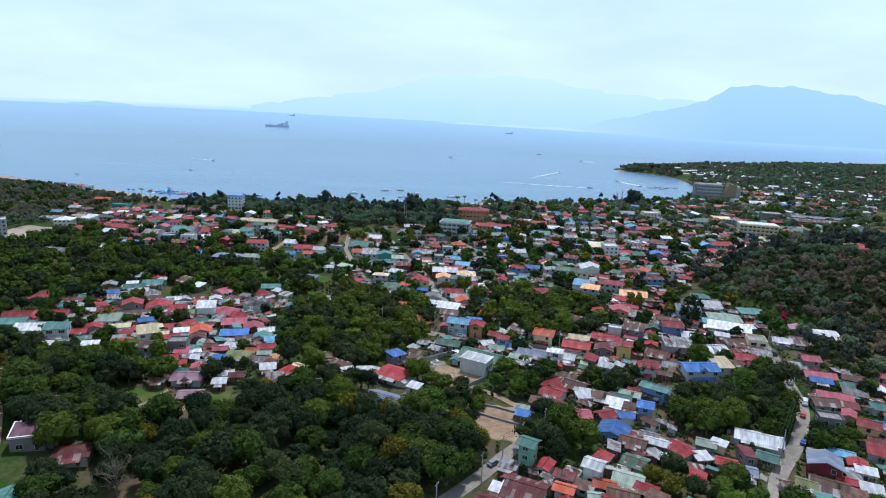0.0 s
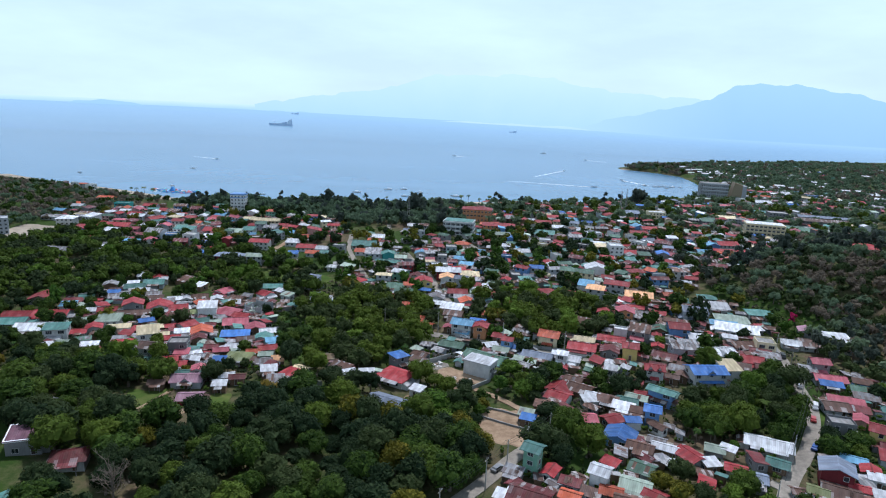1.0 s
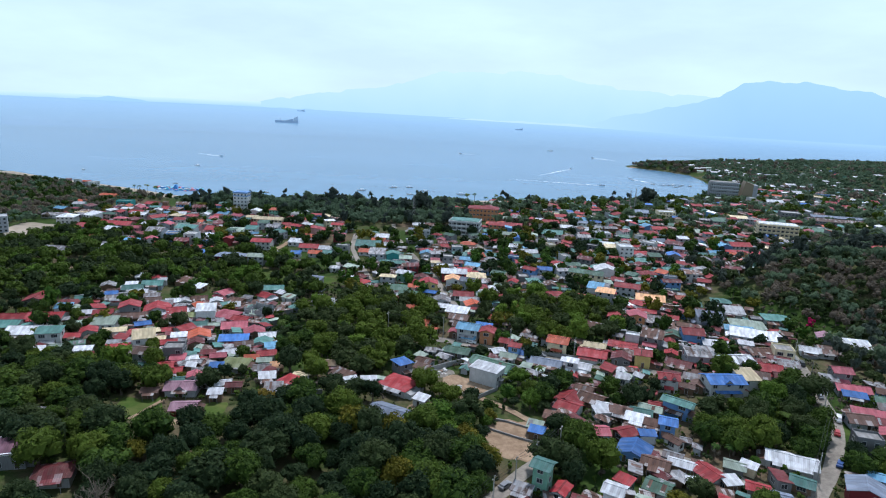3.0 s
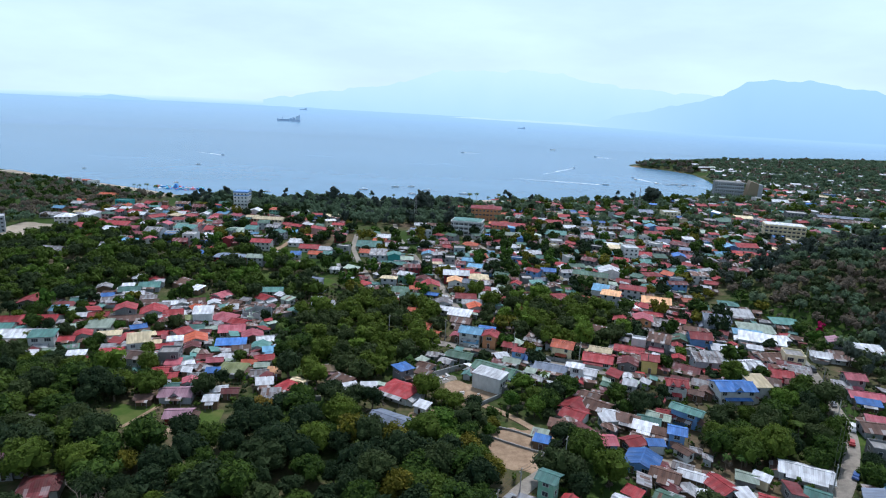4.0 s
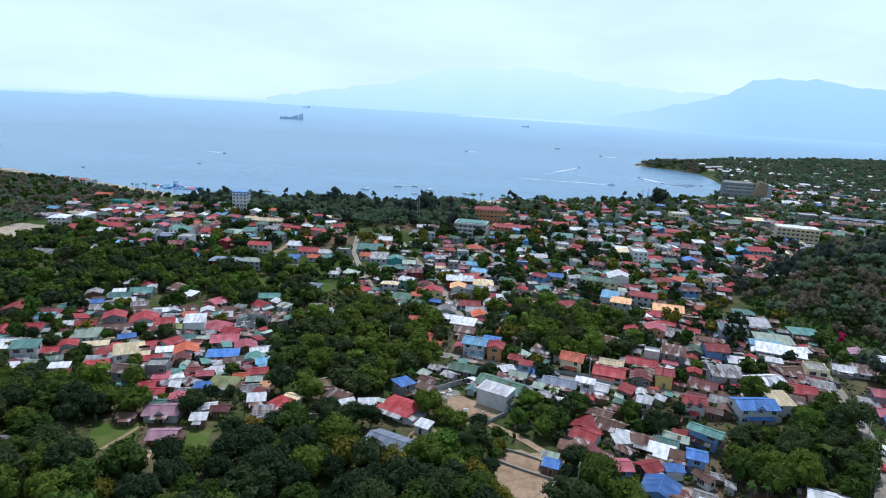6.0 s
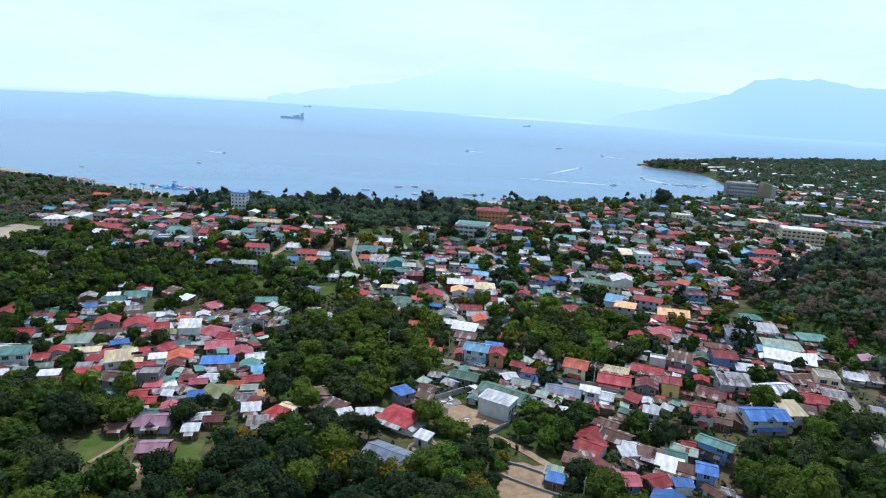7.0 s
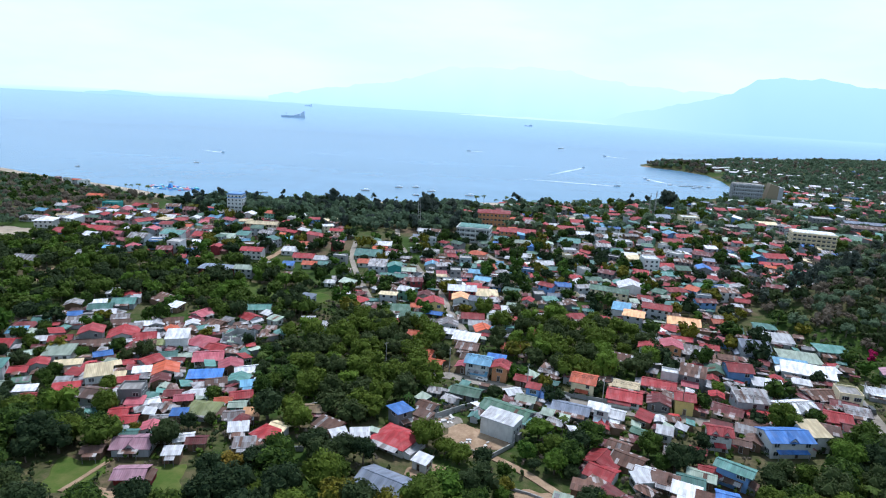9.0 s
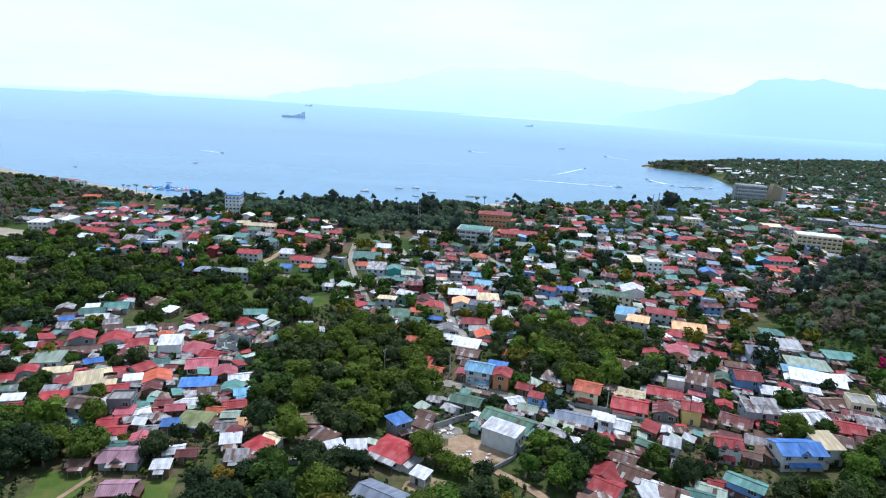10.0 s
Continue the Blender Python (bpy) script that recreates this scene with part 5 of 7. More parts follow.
house(67.2, 188.2, 5.0, 3.2, -25, 1, "shed", "rust", "wood", 2)
house(69.7, 199.0, 5.9, 3.9, -25, 1, "gable", "sage", "wood", 2)
house(81.0, 203.2, 8.1, 4.2, -35, 1, "gable", "teal", "pale", 2)
house(156.7, 211.4, 6.8, 4.4, -20, 1, "gable", "green", "white", 2)
house(152.8, 203.9, 7.1, 3.7, -25, 1, "shed", "grey", "wood", 2)
house(107.4, 146.5, 7.1, 6.5, -30, 1, "gable", "brown", "wood", 2)
house(101.7, 146.9, 4.0, 3.8, -30, 1, "gable", "olive", "cream", 2)
house(122.3, 153.3, 4.6, 3.0, -25, 1, "shed", "white", "white", 2)
house(118.0, 144.7, 4.6, 3.6, -25, 1, "shed", "white", "wood", 2)
house(113.9, 148.8, 4.0, 3.0, -25, 1, "gable", "red", "white", 2)
house(137.8, 170.8, 4.2, 3.3, -30, 1, "gable", "maroon", "grey", 2)
house(-95.2, 123.2, 4.2, 4.6, 105, 1, "gable", "teal", "white", 2)
house(27.4, 154.3, 4.0, 4.2, -30, 3, "gable", "teal", "green", 2)
house(21.8, 150.9, 4.5, 3.0, -25, 1, "shed", "grey", "wood", 2)
house(24.8, 139.4, 8.7, 9.1, -25, 1, "gable", "maroon", "white", 2)
house(14.6, 134.5, 4.9, 3.8, -25, 1, "gable", "maroon", "white", 2)
house(18.2, 139.5, 4.0, 3.0, -25, 1, "shed", "white", "white", 2)
house(35.3, 141.1, 4.0, 3.1, -25, 1, "gable", "orange", "white", 2)
house(42.5, 198.1, 6.4, 6.7, -35, 1, "gable", "red", "white", 2)
house(51.5, 204.9, 7.3, 6.6, -35, 1, "gable", "rust", "wood", 2)
house(52.8, 196.1, 4.6, 3.6, 10, 1, "shed", "white", "white", 2)
house(46.4, 143.7, 4.1, 3.2, -20, 1, "gable", "orange", "white", 2)
house(47.0, 135.5, 5.1, 4.0, -20, 1, "gable", "red", "white", 2)
house(149.7, 220.4, 9.4, 6.1, -15, 1, "gable", "pink", "pale", 2)
house(151.5, 230.7, 5.6, 5.7, -10, 2, "gable", "pink", "grey", 2)
house(146.6, 214.0, 6.8, 3.5, -20, 1, "shed", "blue", "wood", 2)
house(175.5, 257.7, 9.2, 8.3, -10, 2, "shed", "white", "white", 2)
house(166.2, 258.7, 11.1, 8.6, -15, 1, "gable", "brown", "white", 2)
house(172.6, 275.5, 6.1, 5.8, 70, 1, "gable", "lilac", "pale", 2)
house(143.0, 199.9, 10.2, 4.0, -22, 1, "shed", "pink", "pale", 2)
house(145.4, 227.1, 5.4, 4.9, -20, 1, "shed", "grey", "wood", 2)
house(58.4, 138.0, 4.3, 3.3, -40, 1, "shed", "rust", "wood", 2)
house(57.3, 142.5, 4.0, 3.0, -40, 1, "gable", "red", "wood", 2)
house(111.4, 141.8, 5.2, 4.1, -25, 1, "shed", "rust", "wood", 2)
house(156.4, 259.3, 6.3, 4.9, -20, 1, "gable", "white", "white", 2)
house(29.6, 184.5, 4.0, 3.4, -20, 1, "shed", "sage", "wood", 2)
house(35.8, 190.8, 4.6, 3.6, -20, 1, "shed", "rust", "wood", 2)
house(29.8, 181.3, 4.0, 3.0, -20, 1, "shed", "blue", "wood", 2)
house(-25.2, 209.9, 4.8, 3.7, 10, 1, "shed", "white", "wood", 2)
house(174.8, 222.5, 4.4, 4.5, -20, 1, "gable", "pink", "white", 2)
house(-116.6, 172.8, 4.0, 3.0, 0, 1, "gable", "grey", "wood", 2)
house(-153.1, 234.7, 8.0, 5.2, 15, 2, "shed", "teal", "white", 2)
house(-167.3, 242.0, 11.5, 9.0, 10, 1, "gable", "white", "white", 2)
house(-182.7, 255.2, 9.8, 8.9, 10, 1, "gable", "red", "white", 2)
house(-181.1, 247.8, 12.1, 7.9, 10, 1, "gable", "teal", "white", 2)
house(-188.5, 280.9, 8.4, 9.2, 102, 1, "gable", "red", "grey", 2)
house(-169.7, 258.0, 12.3, 9.6, 10, 1, "gable", "red", "white", 2)
house(-170.5, 271.0, 5.9, 4.6, 15, 1, "shed", "sky", "white", 2)
house(-172.5, 277.7, 6.7, 6.1, 15, 1, "hip", "maroon", "white", 2)
# farther houses towards the shore
far_house(-169.9, 306.0, 5.4, 5.9, 110, 1, "gable", "grey", "wood")
far_house(-152.3, 322.1, 5.6, 6.1, 105, 1, "gable", "red", "white")
far_house(-148.4, 318.7, 4.0, 3.6, 15, 1, "shed", "white", "white")
far_house(-161.6, 324.3, 5.8, 5.3, 15, 1, "shed", "white", "grey")
far_house(-130, 369, 17, 9, -3, 2, "hip", "slate", "maroon")
far_house(-115, 371, 9.4, 7.0, 0, 2, "gable", "sage", "pale")
far_house(-123.7, 410.5, 12.4, 8.1, 0, 2, "gable", "red", "white")
far_house(-121.2, 427.1, 7.6, 8.3, 90, 2, "gable", "grey", "pale")
far_house(-143, 491, 23, 8.3, -3, 2, "gable", "cream", "cream")
far_house(-165.8, 528.5, 8.4, 8.0, 90, 2, "gable", "white", "white")
far_house(-190.8, 519.6, 8.7, 9.1, 0, 1, "shed", "sky", "white")
far_house(-216.5, 534.8, 9.0, 9.4, 0, 2, "gable", "maroon", "pink")
far_house(-202.9, 556.0, 6.7, 7.7, 0, 2, "gable", "teal", "white")
far_house(-223.2, 508.2, 10.3, 9.4, 10, 1, "shed", "white", "white")
far_house(-287, 546, 13.2, 8.6, 0, 2, "flat", "teal", "teal")
far_house(-262.5, 519.0, 8.7, 9.6, 90, 2, "gable", "pink", "pink")
far_house(-288.8, 465.1, 11.9, 10.9, 10, 2, "hip", "white", "white")
far_house(-276.1, 476.5, 9.9, 9.0, -20, 2, "shed", "white", "white")
far_house(-308.8, 479.6, 16.5, 6.5, 0, 1, "shed", "grey", "white")
far_house(-242.1, 448.7, 22.7, 10.3, -3, 2, "gable", "red", "pink")
far_house(-224.8, 438.4, 9.7, 6.3, -3, 2, "gable", "pink", "pink")
far_house(-244.0, 417.6, 11.7, 10.6, 15, 1, "hip", "red", "white")
far_house(-234.5, 429.9, 8.2, 9.4, -10, 2, "gable", "white", "white")
far_house(-200.6, 413.8, 7.2, 7.9, 110, 1, "gable", "pink", "white")
far_house(-189.7, 392.0, 7.9, 7.2, 20, 1, "gable", "red", "white")
far_house(-188.4, 402.6, 6.1, 5.6, 20, 1, "gable", "red", "white")
far_house(-214.7, 390.7, 13.7, 10.7, 0, 1, "gable", "grey", "pale")
far_house(-200.3, 379.8, 4.5, 4.0, 130, 1, "gable", "white", "white")
far_house(-208.0, 375.3, 8.4, 6.5, 0, 1, "shed", "grey", "white")
far_house(-326.3, 589.9, 14.0, 10.9, 0, 1, "gable", "orange", "orange")
far_house(-328.0, 548.8, 8.4, 7.7, 0, 1, "gable", "orange", "orange")
far_house(-240.6, 376.1, 11.9, 7.7, -5, 1, "gable", "grey", "grey")
far_house(-245.8, 490.1, 11.7, 7.6, -10, 2, "gable", "white", "white")
far_house(-252.1, 498.0, 9.9, 7.8, 0, 2, "gable", "red", "white")
far_house(-229.2, 482.5, 11.9, 7.7, 60, 2, "gable", "red", "pink")
far_house(-189.5, 445.0, 14.8, 7.7, -3, 2, "shed", "teal", "white")
far_house(-185.6, 451.4, 7.4, 6.8, 0, 2, "gable", "pink", "pink")
far_house(-171.2, 411.0, 7.9, 9.1, 0, 3, "flat", "concrete", "white")
far_house(-174.3, 402.3, 7.8, 8.1, 15, 2, "gable", "maroon", "maroon")
far_house(-205.0, 432.6, 10.5, 11.0, 0, 2, "gable", "grey", "pale")
far_house(-172.3, 457.3, 13.9, 10.9, -5, 1, "gable", "red", "white")
far_house(-162.3, 410.3, 9.4, 7.3, 10, 1, "gable", "blue", "white")
far_house(-162.0, 395.9, 5.9, 6.2, 10, 1, "gable", "red", "white")
far_house(-152.5, 382.4, 4.7, 4.9, 10, 1, "shed", "blue", "white")
far_house(-148.3, 415.2, 5.5, 4.8, 90, 2, "gable", "red", "maroon")
far_house(-130.4, 510.1, 8.5, 9.4, 90, 1, "gable", "red", "white")
far_house(-124.5, 482.1, 9.5, 8.7, 0, 1, "gable", "red", "white")
far_house(-116.3, 457.0, 8.3, 7.5, 0, 1, "gable", "sky", "white")
far_house(-102.5, 442.2, 10.8, 8.4, 0, 1, "gable", "orange", "white")
far_house(-104.3, 423.7, 9.6, 7.5, 0, 1, "shed", "white", "white")
far_house(-96.7, 391.1, 6.3, 5.7, 0, 1, "shed", "blue", "white")
far_house(-88.8, 370.9, 7.5, 7.8, -10, 1, "gable", "rust", "white")
far_house(-198.9, 502.7, 6.2, 6.0, 90, 2, "gable", "white", "white")
far_house(-247.7, 535.4, 9.1, 9.4, 0, 1, "gable", "red", "white")
far_house(-209.8, 456.5, 7.5, 8.3, 90, 2, "gable", "pink", "pale")
far_house(-194.1, 436.0, 9.2, 8.4, 0, 1, "gable", "white", "white")
far_house(-216.7, 430.3, 9.8, 7.7, 0, 1, "gable", "pink", "pale")
far_house(-216.0, 382.5, 8.6, 6.7, 0, 1, "shed", "white", "white")
far_house(-165.3, 433.5, 9.9, 9.0, 0, 1, "gable", "white", "white")
far_house(-150.9, 391.8, 5.5, 6.0, 100, 1, "gable", "red", "white")
far_house(-156.3, 452.8, 10.4, 8.1, 0, 1, "shed", "sage", "white")
far_house(-208.9, 407.0, 9.2, 8.4, 0, 1, "gable", "sky", "pale")
far_house(-107.4, 388.9, 5.6, 5.1, 0, 1, "shed", "white", "white")
far_house(-134.0, 497.5, 7.5, 6.8, 0, 1, "gable", "white", "white")
far_house(-92.1, 411.2, 11.9, 9.2, 0, 1, "gable", "red", "white")
far_house(-79.5, 408.5, 9.8, 7.7, 0, 1, "gable", "white", "white")
far_house(-84.9, 395.9, 7.6, 6.9, 0, 1, "gable", "orange", "white")
far_house(-78.0, 397.3, 6.4, 6.6, 0, 1, "gable", "teal", "white")
far_house(-77.4, 440.2, 7.2, 7.5, 0, 2, "hip", "pink", "maroon")
far_house(-54.5, 426.6, 15.7, 14.3, 0, 1, "gable", "teal", "white")
far_house(-53.7, 406.1, 7.8, 8.1, 0, 1, "gable", "orange", "white")
far_house(-44.2, 391.1, 9.9, 10.3, 0, 2, "shed", "grey", "pale")
far_house(-43.6, 374.6, 7.8, 8.1, -25, 1, "hip", "brown", "white")
far_house(-33.4, 378.8, 14.4, 5.6, -5, 1, "gable", "teal", "pale")
far_house(-49.4, 455.0, 11.8, 9.2, 0, 1, "gable", "white", "white")
far_house(-49.2, 441.8, 8.6, 6.7, 0, 1, "gable", "orange", "white")
far_house(-37.4, 428.0, 11.7, 7.6, 0, 1, "gable", "white", "white")
far_house(-34.5, 390.4, 6.9, 7.5, 100, 2, "gable", "teal", "teal")
far_house(-66, 362, 5.0, 5.0, 0, 1, "hip", "white", "white")
far_house(-19.9, 362.7, 5.7, 6.5, 10, 2, "gable", "maroon", "maroon")
far_house(4.7, 350.6, 13.6, 8.8, 0, 2, "gable", "white", "maroon")
far_house(-0.6, 363.9, 10.2, 5.3, 0, 2, "flat", "white", "white")
far_house(17.2, 353.5, 11.0, 11.4, 0, 1, "hip", "cream", "white")
far_house(30.6, 351.0, 7.1, 7.4, -25, 2, "gable", "green", "cream")
far_house(50.9, 393.4, 12.4, 6.4, 0, 1, "gable", "red", "pale")
far_house(13.4, 395.1, 7.7, 7.0, -15, 1, "gable", "sky", "white")
far_house(16.7, 379.9, 7.9, 7.2, -15, 1, "gable", "sky", "white")
far_house(8.7, 408.7, 8.5, 7.7, 0, 1, "gable", "teal", "white")
far_house(15.1, 444.6, 10.4, 9.5, -25, 1, "hip", "orange", "white")
far_house(6.9, 418.7, 7.4, 8.5, 0, 2, "flat", "concrete", "pale")
far_house(-0.0, 433.1, 8.4, 6.6, 0, 1, "gable", "red", "white")
far_house(-22.6, 509.8, 11.8, 7.6, 0, 1, "gable", "white", "white")
far_house(-12.7, 508.6, 10.2, 6.6, 0, 1, "gable", "cream", "white")
far_house(5.5, 584.0, 17.2, 13.4, 10, 2, "hip", "red", "pink")
far_house(64.4, 578.3, 12.5, 9.8, 0, 1, "gable", "red", "white")
far_house(46.8, 474.1, 12.3, 8.0, 0, 2, "gable", "sage", "cream")
far_house(82.0, 484.0, 15.3, 11.9, -10, 2, "gable", "teal", "white")
far_house(78.0, 455.4, 8.1, 7.4, 0, 2, "flat", "white", "white")
far_house(57.2, 426.1, 10.2, 8.0, 0, 1, "gable", "white", "pale")
far_house(58.1, 438.1, 5.8, 6.4, 90, 1, "gable", "sky", "white")
far_house(57.0, 412.2, 13.1, 6.8, 0, 1, "gable", "teal", "pale")
far_house(88.3, 533.4, 13.1, 10.3, 0, 2, "gable", "red", "pink")
far_house(0.9, 376.7, 5.9, 6.8, 0, 3, "flat", "concrete", "grey")
far_house(-13.3, 408.0, 7.1, 7.8, 90, 1, "gable", "sky", "white")
far_house(31.3, 448.7, 8.0, 8.3, 0, 1, "gable", "maroon", "white")
far_house(37.9, 458.1, 9.3, 8.9, 90, 1, "gable", "red", "white")
far_house(45.9, 443.5, 8.6, 7.8, 0, 1, "gable", "white", "white")
far_house(83.4, 558.5, 9.4, 8.5, 0, 1, "gable", "white", "white")
far_house(65.3, 509.1, 9.3, 8.4, 0, 1, "gable", "red", "white")
far_house(100.8, 527.5, 9.6, 8.8, 0, 1, "gable", "white", "white")
far_house(84.5, 448.6, 8.0, 8.7, 90, 1, "gable", "red", "white")
far_house(71.2, 464.2, 8.3, 7.6, 0, 1, "gable", "grey", "white")
far_house(-27.0, 392.2, 8.7, 6.8, 0, 1, "gable", "sage", "white")
far_house(166.7, 514.5, 14.3, 11.1, 0, 1, "gable", "red", "white")
far_house(178.6, 523.6, 12.0, 9.3, 0, 2, "gable", "red", "white")
far_house(172.3, 533.1, 10.9, 10.5, 90, 2, "gable", "sky", "blue")
far_house(148.5, 517.3, 8.6, 8.9, 0, 1, "gable", "orange", "white")
far_house(122.4, 489.8, 12.7, 9.9, 0, 2, "flat", "white", "white")
far_house(124.1, 430.0, 9.6, 11.1, 0, 3, "flat", "white", "white")
far_house(211.4, 603.5, 16.0, 12.4, 0, 3, "flat", "white", "cream")
far_house(104.7, 416.2, 10.8, 8.4, -40, 1, "gable", "green", "pale")
far_house(116.1, 438.3, 7.7, 7.1, 0, 2, "shed", "cream", "yellow")
far_house(78.0, 366.3, 7.4, 7.7, -20, 2, "gable", "green", "cream")
far_house(87.4, 362.5, 10.2, 7.9, -20, 2, "gable", "green", "cream")
far_house(97.2, 374.7, 11.3, 12.4, 85, 2, "gable", "white", "white")
far_house(100.9, 339.1, 12.8, 8.3, -20, 2, "gable", "red", "pale")
far_house(115.9, 352.7, 11.1, 8.7, -10, 1, "hip", "teal", "white")
far_house(102.8, 361.9, 8.6, 6.7, -15, 1, "gable", "red", "white")
far_house(126.9, 328.6, 6.0, 5.5, 0, 1, "gable", "orange", "wood")
far_house(144.3, 320.0, 8.7, 6.8, -15, 1, "hip", "teal", "white")
far_house(165.2, 431.5, 11.3, 8.8, -20, 1, "gable", "pink", "white")
far_house(124.7, 380.5, 10.0, 7.8, 5, 1, "hip", "red", "white")
far_house(140.9, 392.2, 7.8, 7.1, 20, 1, "gable", "teal", "white")
far_house(153.9, 384.1, 8.4, 9.2, 65, 1, "gable", "teal", "white")
far_house(161.9, 390.6, 10.1, 9.2, -10, 1, "hip", "pink", "white")
far_house(184.7, 387.0, 4.8, 5.5, -35, 2, "gable", "white", "white")
far_house(174.2, 470.9, 12.9, 10.1, 0, 1, "gable", "maroon", "white")
far_house(206.7, 461.4, 8.8, 9.6, 90, 2, "gable", "sky", "blue")
far_house(219.2, 464.3, 14.8, 11.5, 0, 2, "gable", "red", "white")
far_house(214.0, 432.5, 11.0, 8.6, 15, 2, "gable", "red", "orange")
far_house(183.4, 415.7, 7.7, 7.4, 60, 2, "gable", "maroon", "pale")
far_house(172.3, 410.9, 8.0, 7.7, 80, 2, "gable", "grey", "pale")
far_house(280.4, 602.4, 16.2, 10.5, -10, 2, "gable", "cream", "white")
far_house(261.4, 608.6, 11.2, 11.7, 0, 1, "gable", "sky", "white")
far_house(308.7, 607.5, 15.1, 11.8, 0, 1, "gable", "red", "white")
far_house(349.8, 636.6, 18.2, 16.5, -15, 3, "flat", "concrete", "grey")
far_house(342.2, 607.5, 11.1, 12.1, 90, 1, "gable", "white", "white")
far_house(306.8, 562.1, 9.9, 7.7, -20, 1, "shed", "white", "white")
far_house(181.5, 677.0, 12.9, 14.2, 55, 2, "gable", "red", "cream")
far_house(148.4, 681.3, 24.9, 16.2, -15, 1, "hip", "red", "pink")
far_house(106.9, 657.9, 17.6, 13.8, 0, 1, "hip", "red", "white")
far_house(187.0, 514.6, 11.8, 10.7, 0, 1, "gable", "green", "white")
far_house(163.6, 481.5, 10.9, 10.0, 0, 1, "gable", "slate", "white")
far_house(134.7, 434.3, 11.2, 8.7, 0, 1, "gable", "red", "white")
far_house(114.4, 414.2, 8.4, 8.8, -15, 1, "gable", "red", "white")
far_house(127.4, 441.7, 7.7, 8.5, 90, 1, "gable", "red", "white")
far_house(131.0, 413.4, 9.2, 8.4, 0, 1, "gable", "teal", "white")
far_house(88.1, 418.2, 9.1, 9.4, -10, 1, "gable", "red", "white")
far_house(112.4, 470.1, 9.2, 8.4, 0, 1, "gable", "teal", "white")
far_house(112.2, 519.1, 11.1, 10.1, 0, 1, "gable", "white", "white")
far_house(117.4, 554.1, 11.0, 11.5, 0, 2, "gable", "sky", "white")
far_house(104.1, 472.5, 9.2, 8.4, 0, 2, "gable", "grey", "pale")
far_house(206.0, 496.9, 12.9, 10.0, 0, 1, "gable", "maroon", "white")
far_house(187.0, 466.6, 10.5, 8.2, 0, 1, "gable", "red", "white")
far_house(195.2, 447.6, 10.0, 7.8, 0, 1, "gable", "sky", "white")
far_house(219.3, 532.3, 13.9, 10.8, 0, 1, "gable", "sage", "white")
far_house(386.4, 739.6, 17.7, 13.8, -10, 2, "gable", "white", "white")
far_house(394.1, 817.0, 22.1, 20.1, 0, 2, "flat", "white", "white")
far_house(355.8, 709.7, 20.9, 10.8, -10, 1, "gable", "red", "white")
far_house(329.5, 669.9, 15.7, 12.3, 0, 1, "gable", "pink", "white")
far_house(306.1, 680.0, 16.0, 12.5, 0, 1, "gable", "sky", "white")
far_house(295.8, 695.5, 19.8, 15.4, 0, 1, "gable", "red", "white")
far_house(250.0, 628.7, 12.4, 13.7, 90, 2, "gable", "pink", "pink")
far_house(232.3, 609.6, 12.2, 11.1, 0, 1, "gable", "grey", "white")
far_house(179.3, 570.8, 13.2, 10.3, 0, 2, "gable", "red", "white")
far_house(190.2, 614.9, 14.3, 13.1, 0, 2, "gable", "slate", "pale")
far_house(168.2, 570.0, 11.4, 10.4, 0, 1, "gable", "white", "white")
far_house(168.8, 611.2, 11.2, 12.3, 90, 1, "gable", "red", "white")
far_house(148.6, 565.0, 9.4, 10.4, 90, 1, "gable", "teal", "white")
far_house(324.3, 610.1, 14.2, 9.2, 0, 1, "gable", "green", "white")
far_house(332.5, 573.5, 15.2, 11.8, -15, 1, "gable", "green", "white")
far_house(276.8, 541.3, 15.8, 10.3, -20, 1, "gable", "green", "pale")
far_house(254.2, 549.8, 13.4, 8.7, -15, 1, "gable", "green", "pale")
far_house(231.5, 408.1, 8.9, 9.3, 0, 2, "gable", "white", "white")
far_house(-296, 398, 12, 8, 20, 1, "flat", "concrete", "white")
far_house(-314, 424, 15, 12.0, 35, 4, "flat", "white", "pale")
far_house(-236.3, 368.8, 11.5, 7.5, 0, 1, "gable", "grey", "grey")

# ---- larger buildings ----
tower = house(-188, 561, 12.5, 11, 0, 5, "flat", "blue", "white", 2, name="hotel", label="five-storey white hotel with a blue top band", group="larger buildings", floor=3.1)
for z0, z1 in ((12.6, 13.4), (15.3, 16.4)):
    v, f = [], []
    box(v, f, -6.35, 6.35, -5.6, 5.6, z0, z1)
    mesh_object("blue_band", v, f, WALL["blue"], tower)
house(31.8, 562, 26, 16, -4, 3, "hip", "red", "orange", 2, 0.2, name="hall", label="three-storey orange brick hall with a red roof", group="larger buildings", floor=3.6)
house(247, 352, 13, 9, -12, 1, "hip", "red", "white", 2, name="hill_house", label="white house with red hipped roof on the wooded hill", group="larger buildings")
house(48, 514, 26, 16, -8, 2, "gable", "red", "orange", 2, 0.15, name="market_hall", label="long brick-red market hall", group="larger buildings")
house(379, 606, 52, 18, -16, 2, "gable", "brown", "grey", 2, 0.2, name="warehouse", label="long dark warehouse with a ribbed brown roof", group="larger buildings")
house(394, 628, 50, 14, -16, 2, "gable", "slate", "grey", 1, 0.2, name="warehouse", label="long dark warehouse with a ribbed slate roof", group="larger buildings")
house(330, 566, 34, 22, -18, 1, "gable", "green", "pale", 0, 0.2, name="market_hall", label="broad low hall with a dark green roof", group="larger buildings")
house(335, 784, 42, 18, -14, 1, "gable", "sage", "pale", 0, 0.2, name="warehouse", label="long low beige shed near the shore", group="larger buildings")

